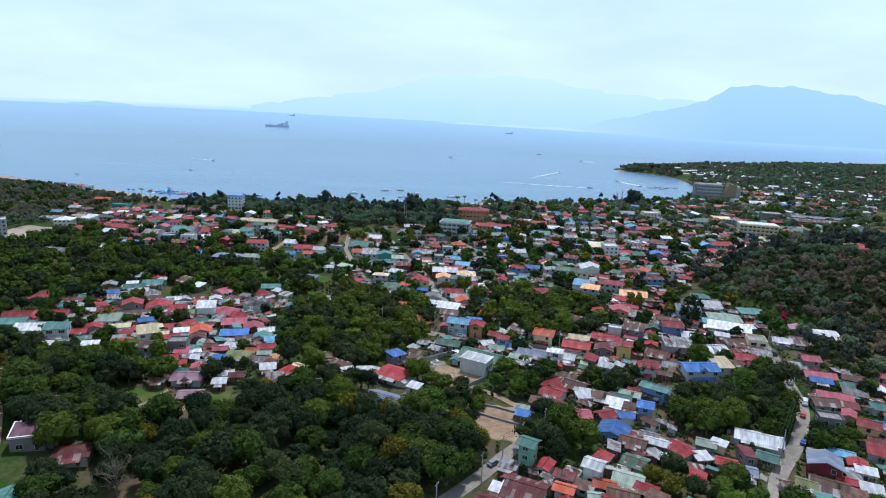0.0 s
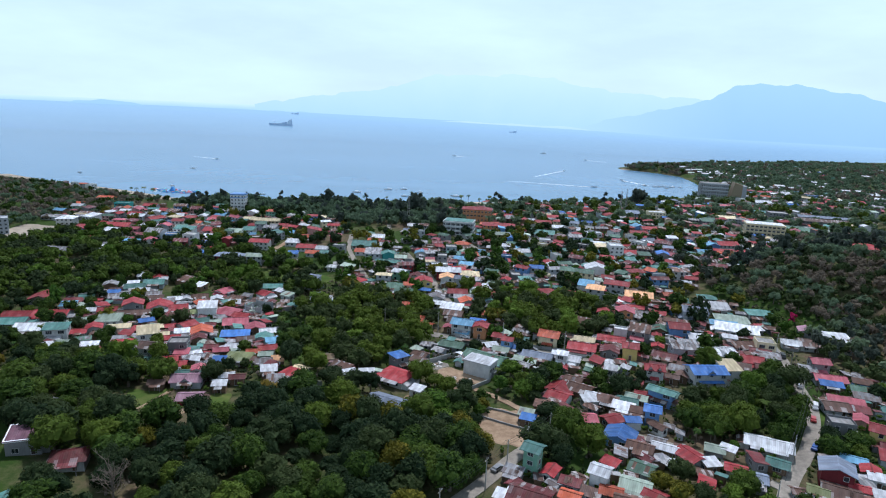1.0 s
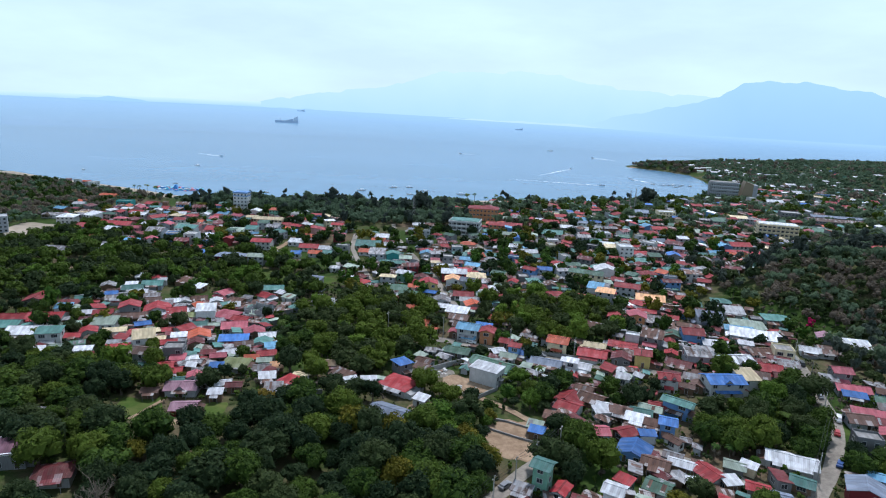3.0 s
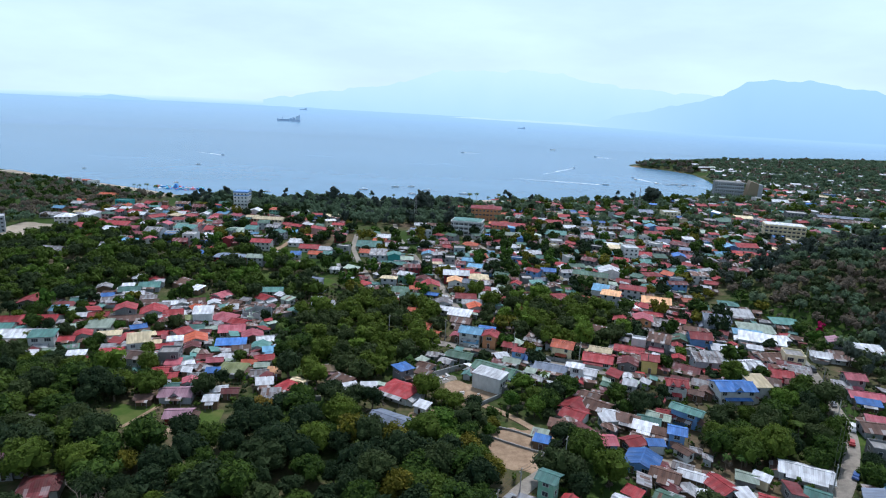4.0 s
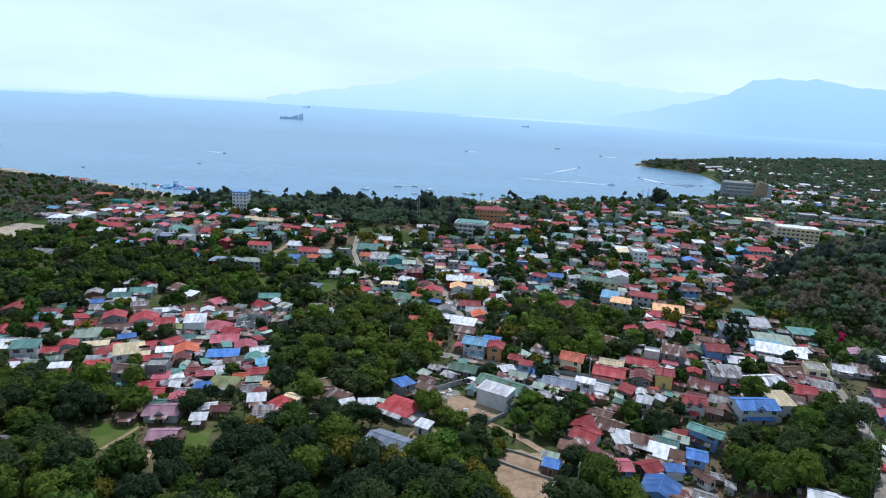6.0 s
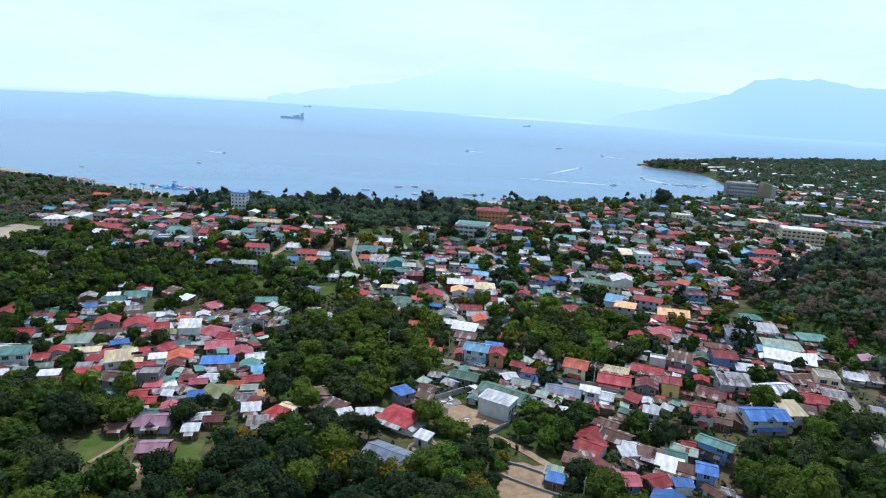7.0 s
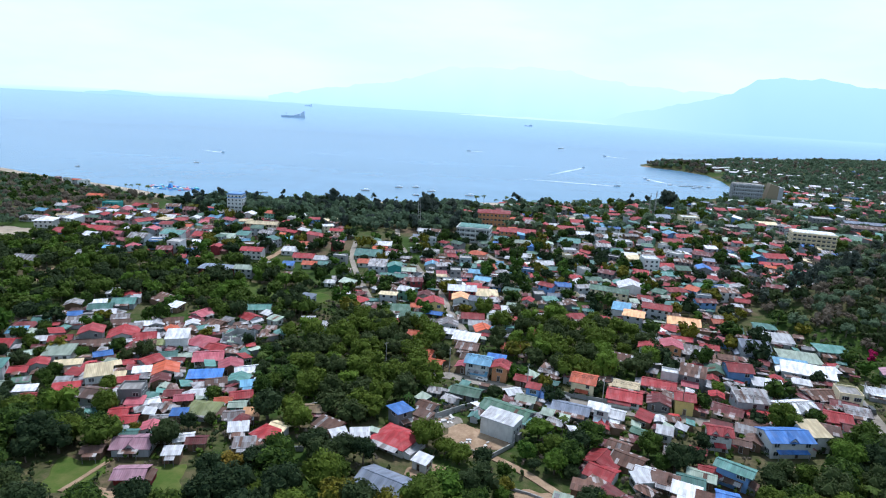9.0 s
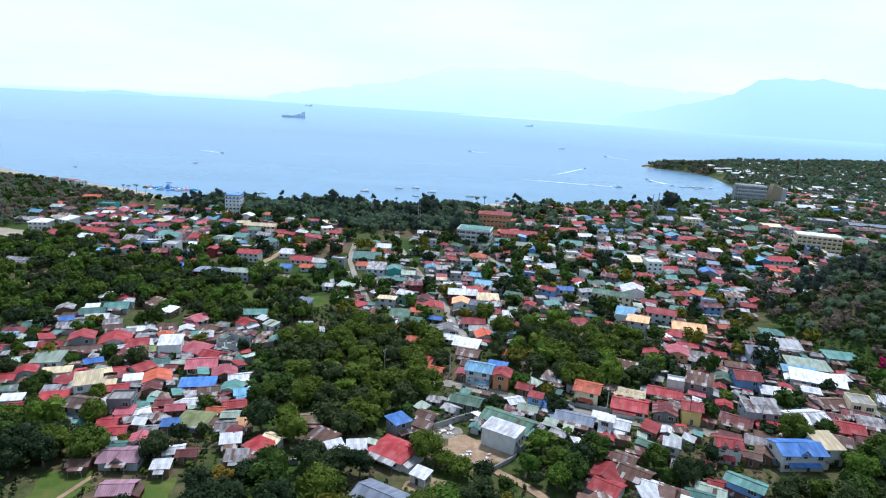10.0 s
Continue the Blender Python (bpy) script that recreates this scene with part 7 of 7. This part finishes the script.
def scatter(cx, cy, rx, ry, count, kinds, size, seed, margin=0.4):
    """Single trees in the gaps between houses."""
    r = random.Random(seed)
    done = tries = 0
    while done < count and tries < count * 30:
        tries += 1
        a, q = r.uniform(0, 6.2832), math.sqrt(r.random())
        x, y = cx + rx * q * math.cos(a), cy + ry * q * math.sin(a)
        s = size * r.uniform(0.6, 1.15)
        if is_free(x, y, margin + 0.8 * s) and not (hides(x, y) and r.random() < 0.6) and is_open(x, y, 1.2) and not any((x - px) ** 2 + (y - py) ** 2 < 14 for px, py, _ in planted):
            tree(x, y, r.choice(kinds), s)
            done += 1


scatter(95, 195, 75, 60, 40, LEAFY + ["palm", "palm"], 0.75, 40)
scatter(-115, 240, 58, 48, 62, LEAFY + ["palm", "palm"], 0.78, 41)
scatter(-158, 252, 40, 44, 34, DEEP + ["mango"], 0.95, 42)
scatter(12, 205, 32, 40, 16, LEAFY + ["palm"] * 3, 0.7, 45)


stand = []


def woodland(name, label, zones, gap, kinds, lobes, cards, size, seed, margin=1.0, scale=1.0, fill_share=1.0, shore=4.0):
    """Trees or bushes too many to count, as one mesh."""
    r = random.Random(seed)
    models = {k: [crown_arrays(900 + i + 10 * len(k), 4.2 if k != "needle" else 3.2, 6.4 if k != "needle" else 12, lobes, cards, size, 0.4 if k == "needle" else 0.0) for i in range(3)] for k in set(kinds)}
    order = sorted(models)
    V, F, S, n, spots = [], [], [], 0, {}
    stems_v, stems_f = [], []
    for px, py, _ in planted + stand:
        spots.setdefault((int(px // gap), int(py // gap)), []).append((px, py))
    chosen = []
    for cx, cy, rx, ry, yaw in zones:
        c, s = math.cos(radians(yaw)), math.sin(radians(yaw))
        for _ in range(int(3.14 * rx * ry / gap ** 2 * 3 * fill_share)):
            a, q = r.uniform(0, 6.2832), math.sqrt(r.random())
            u, w = rx * q * math.cos(a), ry * q * math.sin(a)
            x, y = cx + u * c - w * s, cy + u * s + w * c
            i, j = int(x // gap), int(y // gap)
            near = [p for di in (-1, 0, 1) for dj in (-1, 0, 1) for p in spots.get((i + di, j + dj), ())]
            if any((x - px) ** 2 + (y - py) ** 2 < (gap * 0.82) ** 2 for px, py in near) or not is_free(x, y, margin) or not is_open(x, y, 1.0):
                continue
            spots.setdefault((i, j), []).append((x, y))
            chosen.append((x, y))
            stand.append((x, y, 0))
    xy = np.array(chosen)
    ok = coast_distance(xy[:, 0], xy[:, 1]) > shore
    heights = land(xy[:, 0], xy[:, 1])
    for (x, y), fine, z in zip(chosen, ok, heights):
        if not fine:
            continue
        kind = r.choice(kinds)
        v, f = r.choice(models[kind])
        a, k = r.uniform(0, 6.2832), r.uniform(0.7, 1.3) * scale
        ca, sa = k * math.cos(a), k * math.sin(a)
        V.append(np.stack([x + v[:, 0] * ca - v[:, 1] * sa, y + v[:, 0] * sa + v[:, 1] * ca, z + 1.1 * k + v[:, 2] * k * r.uniform(0.85, 1.2)], 1))
        F += [tuple(i + n for i in q) for q in f]
        S += [order.index(kind)] * len(f)
        n += len(v)
        tv, tf = tube([(x, y, z - 0.5), (x, y, z + 1.1 * k + 2.5 * k)], [0.22 * k, 0.14 * k], 5)
        V.append(np.array(tv))
        F += [tuple(i + n for i in q) for q in tf]
        S += [len(order)] * len(tf)
        n += len(tv)
    ob = mesh_object(name, np.concatenate(V).tolist(), F, [LEAF[k] for k in order] + [BARK], slots=S)
    return tagged(ob, label, "woods", kind="stuff")


# scrub kinds below carry distance haze in their leaf colour
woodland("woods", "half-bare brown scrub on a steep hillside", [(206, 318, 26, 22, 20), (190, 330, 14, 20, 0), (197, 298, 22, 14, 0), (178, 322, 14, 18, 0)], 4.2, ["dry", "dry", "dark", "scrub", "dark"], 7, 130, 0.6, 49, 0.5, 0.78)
woodland("woods", "tall dark feathery trees along the crest of a hill", [(186, 345, 18, 18, 0), (212, 352, 24, 16, 0), (240, 372, 26, 20, 0), (270, 372, 40, 30, 0)], 5.4, ["needle", "needle", "dark", "scrub"], 12, 170, 0.85, 48, 1.0, 0.95)
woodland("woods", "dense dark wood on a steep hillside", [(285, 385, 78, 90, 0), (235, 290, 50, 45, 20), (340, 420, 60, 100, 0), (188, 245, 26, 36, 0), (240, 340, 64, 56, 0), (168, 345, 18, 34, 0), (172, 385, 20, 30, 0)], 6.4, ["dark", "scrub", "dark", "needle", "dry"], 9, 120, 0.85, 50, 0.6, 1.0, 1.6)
woodland("woods", "grove of broad dark trees between houses", [(-38, 264, 36, 46, 0), (55, 291, 28, 34, 0), (23, 306, 13, 26, 0), (-125, 218, 28, 14, 0)], 6.2, ["mango"] * 5 + ["dark"] * 4 + ["bright"], 16, 800, 0.42, 55, 0.8, 1.05)
woodland("woods", "belt of leafy trees between the villages", [(-149, 356, 70, 38, 0), (-92, 330, 30, 32, 0), (-215, 318, 36, 44, 0), (-250, 380, 50, 50, 0), (174, 385, 24, 40, 0), (-250, 430, 50, 30, 0)], 6.2, ["mango", "dark", "mango", "bright", "dark"], 10, 230, 0.68, 51)
woodland("woods", "trees standing in the gaps between the town houses", [(5, 400, 85, 105, 0), (150, 440, 130, 130, -15), (-190, 470, 120, 75, 0), (90, 270, 80, 50, 0), (-122, 208, 24, 24, 0), (-140, 290, 60, 35, 0)], 7.2, ["mango", "dark", "mango", "bright", "dark", "gold"], 9, 160, 0.8, 56, 0.2, 1.0, 0.2)
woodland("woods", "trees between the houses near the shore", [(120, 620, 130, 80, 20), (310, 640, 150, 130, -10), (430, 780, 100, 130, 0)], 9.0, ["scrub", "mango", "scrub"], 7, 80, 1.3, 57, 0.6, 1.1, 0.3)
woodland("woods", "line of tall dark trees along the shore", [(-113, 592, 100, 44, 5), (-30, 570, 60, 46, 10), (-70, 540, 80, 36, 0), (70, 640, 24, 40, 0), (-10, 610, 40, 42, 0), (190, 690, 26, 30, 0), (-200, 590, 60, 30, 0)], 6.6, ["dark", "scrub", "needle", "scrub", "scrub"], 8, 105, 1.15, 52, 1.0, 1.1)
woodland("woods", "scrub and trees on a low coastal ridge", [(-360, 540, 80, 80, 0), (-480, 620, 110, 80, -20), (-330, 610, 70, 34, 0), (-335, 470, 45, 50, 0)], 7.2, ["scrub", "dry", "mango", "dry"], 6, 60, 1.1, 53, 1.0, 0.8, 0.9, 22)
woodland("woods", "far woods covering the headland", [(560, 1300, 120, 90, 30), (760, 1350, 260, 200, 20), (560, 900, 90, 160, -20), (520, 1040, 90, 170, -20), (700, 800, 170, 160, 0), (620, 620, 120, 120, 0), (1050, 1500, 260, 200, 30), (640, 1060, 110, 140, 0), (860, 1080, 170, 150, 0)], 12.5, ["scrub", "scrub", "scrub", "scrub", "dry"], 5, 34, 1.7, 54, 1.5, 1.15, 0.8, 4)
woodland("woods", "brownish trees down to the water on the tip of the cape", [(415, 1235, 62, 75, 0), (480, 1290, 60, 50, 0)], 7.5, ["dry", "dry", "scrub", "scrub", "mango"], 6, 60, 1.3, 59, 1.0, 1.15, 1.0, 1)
woodland("undergrowth", "low bushes and weeds round the houses", [(85, 200, 90, 75, -10), (-115, 225, 60, 60, 0), (0, 215, 40, 50, 0), (90, 290, 80, 45, 0), (-95, 335, 60, 30, 0), (-50, 265, 40, 60, 0), (190, 300, 40, 30, 0), (-20, 330, 50, 40, 0)], 3.1, ["mango", "dark", "bright", "dry", "dark"], 3, 16, 1.05, 58, 0.1, 0.33)

# ---- poles, cables, walls, vehicles ----
POLE = plain("grey_concrete_pole", (0.34, 0.33, 0.31), 0.9)
CABLE = plain("black_cable", (0.02, 0.02, 0.02))


def pole(x, y, h=9.5, yaw=0):
    base = empty("utility_pole", x, y, float(land(x, y)), yaw)
    tagged(base, "grey concrete utility pole with a crossarm", "pole", "utility poles")
    mesh_object("post", *tube([(0, 0, -1), (0, 0, h * 0.5), (0, 0, h)], [0.2, 0.16, 0.11], 8), POLE, base)
    arm = block("crossarm", -1.0, 1.0, -0.06, 0.06, h - 0.8, h - 0.66, BAMBOO, base)
    for i in range(3):
        v, f = tube([(-0.85 + 0.85 * i, 0, h - 0.66), (-0.85 + 0.85 * i, 0, h - 0.4)], [0.05, 0.07], 6)
        mesh_object("insulator", v, f, BOAT_WHITE, arm)
    return Vector((x, y, float(land(x, y)) + h - 0.45))


def cable(a, b, sag=0.8):
    """Three slack wires between two poles."""
    base = empty("power_cable", *((a + b) / 2))
    tagged(base, "slack black power cables between poles", "cable", "power cables")
    d = (b - a).normalized()
    side = Vector((-d.y, d.x, 0))
    for o in (-0.85, 0.0, 0.85):
        v, f = [], []
        n = 10
        for i in range(n + 1):
            q = i / n
            p = a.lerp(b, q) + side * o - Vector((0, 0, 4 * sag * q * (1 - q))) - (a + b) / 2
            for k in range(3):
                t = 2.094 * k
                v.append((p.x + 0.035 * side.x * math.cos(t), p.y + 0.035 * side.y * math.cos(t), p.z + 0.035 * math.sin(t)))
            if i:
                m = 3 * i
                f += [(m - 3 + k, m + k, m + (k + 1) % 3, m - 3 + (k + 1) % 3) for k in range(3)]
        mesh_object("wire", v, f, CABLE, base)


for run in ([(87, 140), (104, 163), (121, 187), (128, 201), (139, 228), (145, 250)], [(2, 131), (14, 145.5), (20.5, 155), (27, 163), (35, 172)], [(-24, 264), (0, 262), (28, 251.5), (53, 243.5), (78, 238)], [(78, 238), (100, 236), (120, 232), (139, 228)]):
    tops = [pole(x, y, 9.5, 60) for x, y in run]
    for a, b in zip(tops, tops[1:]):
        cable(a, b)

BLOCKWORK = plain("grey_block_wall", (0.30, 0.30, 0.29), 0.95)


def yard_wall(label, points, h=2.0, t=0.18):
    """A block wall in straight runs, each run a part with a coping."""
    x0, y0 = points[0]
    base = empty("yard_wall", x0, y0, float(land(x0, y0)))
    tagged(base, label, "wall", "yard walls")
    for (ax, ay), (bx, by) in zip(points, points[1:]):
        L = math.hypot(bx - ax, by - ay)
        nx, ny = -(by - ay) / L * t / 2, (bx - ax) / L * t / 2
        za, zb, z0 = float(land(ax, ay)), float(land(bx, by)), float(land(x0, y0))
        for nm, k, lo, hi in (("panel", 1.0, -0.8, h), ("coping", 1.6, h, h + 0.1)):
            v = []
            for up in (lo, hi):
                v += [(ax - x0 + nx * k, ay - y0 + ny * k, za - z0 + up), (bx - x0 + nx * k, by - y0 + ny * k, zb - z0 + up), (bx - x0 - nx * k, by - y0 - ny * k, zb - z0 + up), (ax - x0 - nx * k, ay - y0 - ny * k, za - z0 + up)]
            mesh_object(nm, v, [(3, 2, 1, 0), (4, 5, 6, 7)] + [(i, (i + 1) % 4, 4 + (i + 1) % 4, 4 + i) for i in range(4)], BLOCKWORK, base)


def shell_house(x, y, w, d, yaw, label):
    """A house under construction: bare block walls with openings, corner columns and a half-laid floor."""
    base = empty("unfinished_house", x, y, float(land(x, y)), yaw)
    tagged(base, label, "house", "houses of the town")
    for name, x0, x1, y0, y1, z0, z1 in (
            ("front_wall", -w / 2, -w * 0.12, -d / 2, -d / 2 + 0.18, -1, 4.6), ("front_wall", w * 0.1, w / 2, -d / 2, -d / 2 + 0.18, -1, 5.2), ("back_wall", -w / 2, w / 2, d / 2 - 0.18, d / 2, -1, 5.6),
            ("side_wall", -w / 2, -w / 2 + 0.18, -d / 2 + 0.19, d / 2 - 0.19, -1, 5.0), ("side_wall", w / 2 - 0.18, w / 2, -d / 2 + 0.19, d / 2 - 0.19, -1, 3.4), ("partition", -0.09, 0.09, -d / 2 + 0.4, d / 2 - 0.2, -1, 4.4),
            ("floor_slab", -w / 2 + 0.2, -0.12, -d / 2 + 0.2, d / 2 - 0.2, 2.6, 2.8)):
        block(name, x0, x1, y0, y1, z0, z1, BLOCKWORK, base)
    for sx in (-0.5, 0.0, 0.5):
        for sy in (-0.5, 0.5):
            block("column", w * sx - 0.2, w * sx + 0.2, d * sy - 0.2, d * sy + 0.2, -1, 6.2, WALL["pale"], base)
    for i in range(3):
        fixed("opening", WINDOWS[0], base, -w * 0.38 + i * w * 0.34, -d / 2, 1.0)


shell_house(-84, 275, 9.0, 8.0, -22, "unfinished roofless house of bare grey blocks")
yard_wall("grey block wall round a bare lot", [(-4, 226), (5, 233), (10, 236)])
yard_wall("low grey block wall below a plain white building", [(4, 210), (12, 205), (20, 213), (21, 218)], 1.3)
yard_wall("grey block wall beside a red-roofed house", [(-24, 205), (-17, 208), (-12, 214)], 1.8)
yard_wall("long grey block wall under the trees", [(-46, 226), (-36, 231), (-26, 236)], 2.0)
yard_wall("low foundation wall on the bare lot", [(14, 193), (22, 190), (31, 185)], 0.7)
yard_wall("low foundation wall on the bare lot", [(14, 186), (23, 181), (31, 177)], 0.7)
yard_wall("grey block wall beside a small green yard", [(-64, 192), (-61, 183), (-59, 175)], 1.7)
yard_wall("pale wall along the village yard", [(-60, 200), (-50, 201), (-40, 203)], 1.6)
yard_wall("low white wall beside the road", [(100, 166), (105, 172), (112, 182)], 1.4)
yard_wall("blue-painted fence wall along the road", [(24, 253), (36, 249), (48, 245), (60, 242)], 1.5)

PAINT = [plain("car_paint_" + n, c, 0.3) for n, c in (("white", (0.78, 0.78, 0.78)), ("grey", (0.22, 0.23, 0.24)), ("red", (0.45, 0.04, 0.04)), ("blue", (0.05, 0.12, 0.35)), ("black", (0.03, 0.03, 0.03)))]
TYRE = plain("tyre_rubber", (0.02, 0.02, 0.02), 0.9)


def vehicle(x, y, yaw, paint, van=False):
    base = empty("van" if van else "car", x, y, float(land(x, y)) + 0.26, yaw)
    tagged(base, "parked van on the road" if van else "parked car on the road", "car", "parked vehicles")
    L, w, h = (4.6, 1.75, 1.9) if van else (4.2, 1.7, 1.42)
    prof = [(-L / 2, 0.35), (-L / 2, 0.95), (-L * 0.42, h * 0.72), (-L * 0.36, h), (L * (0.36 if van else 0.14), h), (L * (0.44 if van else 0.27), 0.98), (L / 2, 0.85), (L / 2, 0.35)]
    v = [(px, s * (w / 2 - (0.16 if pz > 1.0 else 0.0)), pz) for s in (-1, 1) for px, pz in prof]
    n = len(prof)
    f = [tuple(range(n)), tuple(range(2 * n - 1, n - 1, -1))] + [((i + 1) % n, i, n + i, n + (i + 1) % n) for i in range(n)]
    mesh_object("body", v, f, paint, base)
    v, f = [], []
    box(v, f, -L * 0.34, L * (0.34 if van else 0.12), -w / 2 + 0.05, w / 2 - 0.05, 1.0, h - 0.16)
    mesh_object("side_glass", [(p[0], p[1] * (1.0 if p[2] < 1.1 else 0.93), p[2]) for p in v], f, GLASS, base)
    for sx in (-0.3, 0.3):
        for sy in (-1, 1):
            tv, tf = tube([(0, 0, -0.11), (0, 0, 0.11)], [0.33, 0.33], 12)
            tf.append(tuple(range(11, -1, -1)))
            mesh_object("wheel", [(L * sx + p[0], sy * (w / 2 - 0.06) + p[2], 0.33 + p[1]) for p in tv], tf, TYRE, base)


for i, (x, y, yaw, van) in enumerate(((132, 199, 60, True), (136, 216, 68, False), (126, 190, 62, False), (116, 172, 50, False), (146, 246, 75, True), (12, 255.5, -20, False), (40, 244.5, -18, False), (74, 233.5, -8, True), (-29, 431, 105, False), (-55, 386, 105, False), (-51, 372, 105, True), (18, 155, 48, False), (81, 240, -10, False), (84, 242.5, -10, False))):
    vehicle(x, y, yaw, PAINT[i % 5], van)


def mast(x, y, h, width, label):
    """A lattice radio mast: legs and rungs."""
    base = empty("radio_mast", x, y, float(land(x, y)))
    tagged(base, label, "mast", "radio masts")
    for i in range(3):
        a = 2.094 * i
        c, s = math.cos(a), math.sin(a)
        mesh_object("leg", *tube([(width * c, width * s, -1), (width * 0.4 * c, width * 0.4 * s, h)], [0.22, 0.12], 5), POLE, base)
    for j in range(1, 9):
        q = j / 9
        r = width * (1 - 0.6 * q)
        v, f = [], []
        for i in range(3):
            a, b = 2.094 * i, 2.094 * (i + 1)
            n = len(v)
            for ang in (a, b):
                v += [(r * math.cos(ang), r * math.sin(ang), h * q - 0.12), (r * math.cos(ang), r * math.sin(ang), h * q + 0.12)]
            f.append((n, n + 2, n + 3, n + 1))
        mesh_object("brace", v, f, POLE, base)


mast(-29.6, 523, 26, 1.6, "slender grey lattice radio mast")
mast(186, 638, 24, 1.0, "thin dark radio mast near the shore")
mast(192, 640, 26, 1.0, "thin dark radio mast near the shore")

# a bare tree, a flowering shrub, and a few tall shoreline pines
BARE_X, BARE_Y = -73.0, 127.0
base = empty("bare_tree", BARE_X, BARE_Y, float(land(BARE_X, BARE_Y)))
base.scale = (1.2, 1.2, 1.25)
tagged(base, "leafless grey tree standing among green crowns", "tree")
r = random.Random(77)
mesh_object("trunk", *tube([(0, 0, -1), (0.2, 0, 3), (0.1, 0.2, 6), (0, 0.3, 9.5)], [0.30, 0.22, 0.15, 0.06]), BARK, base)
for i in range(22):
    a, z = i * 2.4, r.uniform(3.0, 8.5)
    L, up = r.uniform(2.2, 4.4), r.uniform(0.5, 1.1)
    mid = Vector((0.5 * L * math.cos(a), 0.5 * L * math.sin(a), z + 0.5 * L * up))
    tip = Vector((L * math.cos(a + 0.3), L * math.sin(a + 0.3), z + 0.9 * L * up))
    v, f = tube([(0.1, 0.1, z), tuple(mid), tuple(tip)], [0.10, 0.07, 0.03], 5)
    for _ in range(12):
        p = mid.lerp(tip, r.random()) if r.random() < 0.7 else Vector((0.1, 0.1, z)).lerp(mid, r.random())
        q = p + Vector((r.uniform(-1, 1), r.uniform(-1, 1), r.uniform(0.2, 1.3))) * r.uniform(0.6, 1.2)
        tv, tf = tube([tuple(p), tuple(q)], [0.05, 0.02], 3)
        f += [tuple(k + len(v) for k in t) for t in tf]
        v += tv
    mesh_object("branch", v, f, BARK, base)
for x, y in ((173, 288), (175, 291)):
    base = empty("bougainvillea", x, y, float(land(x, y)))
    tagged(base, "magenta bougainvillea bush in flower", "shrub")
    cv, cf = crown_arrays(int(x), 2.0, 4.5, 8, 260, 0.4)
    mesh_object("crown", cv.tolist(), cf, LEAF["magenta"], base)
    mesh_object("trunk", *tube([(0, 0, -0.5), (0, 0, 2)], [0.15, 0.1]), BARK, base)
for x, y, s in ((-40, 560, 1.5), (-28, 572, 1.4), (-52, 575, 1.3), (-112, 600, 1.2), (222, 700, 1.5), (230, 706, 1.3), (214, 696, 1.2), (-90, 610, 1.2), (-5, 590, 1.2)):
    tree(x, y, "needle", s)
for x, y in ((-330, 655), (-318, 648), (-305, 640), (-340, 664), (-150, 640), (-160, 645), (-95, 655), (-85, 660), (20, 672), (28, 680), (-60, 650), (-215, 628), (-190, 630), (40, 672), (52, 684)):
    tree(x, y, "palm", 1.0)



# the littered yard beside the blue-roofed house
def heap(x, y, label, pieces, seed):
    """Boards, sheets and sacks thrown on the ground."""
    r = random.Random(seed)
    base = empty("rubble_heap", x, y, float(land(x, y)) + 0.2, 0)
    tagged(base, label, "rubble")
    for kind, mat, size, count in pieces:
        for _ in range(count):
            w, d, h = size * r.uniform(0.5, 1.3), size * r.uniform(0.3, 0.8), r.uniform(0.08, 0.5)
            v, f = [], []
            box(v, f, -w / 2, w / 2, -d / 2, d / 2, 0, h)
            a, cx, cy, tip = r.uniform(0, 6.28), r.uniform(-4.5, 4.5), r.uniform(-2.6, 2.6), r.uniform(-0.12, 0.12)
            v = [(cx + px * math.cos(a) - py * math.sin(a), cy + px * math.sin(a) + py * math.cos(a), pz + tip * px) for px, py, pz in v]
            mesh_object(kind, v, f, mat, base)


TARP = plain("blue_tarpaulin", (0.06, 0.16, 0.62), 0.5)
PALE_BOARD = plain("pale_scrap_board", (0.55, 0.53, 0.50), 0.8)
BROWN_BOARD = plain("brown_scrap_board", (0.24, 0.15, 0.10), 0.9)
heap(-3.0, 226.5, "heap of pale boards, sacks and a blue tarpaulin", (("board", PALE_BOARD, 1.6, 16), ("tarpaulin", TARP, 2.6, 2), ("plank", BROWN_BOARD, 2.0, 7)), 3)
heap(8.5, 212.0, "scattered white scrap beside a bare lot", (("board", PALE_BOARD, 1.1, 12), ("plank", BROWN_BOARD, 1.4, 4)), 4)
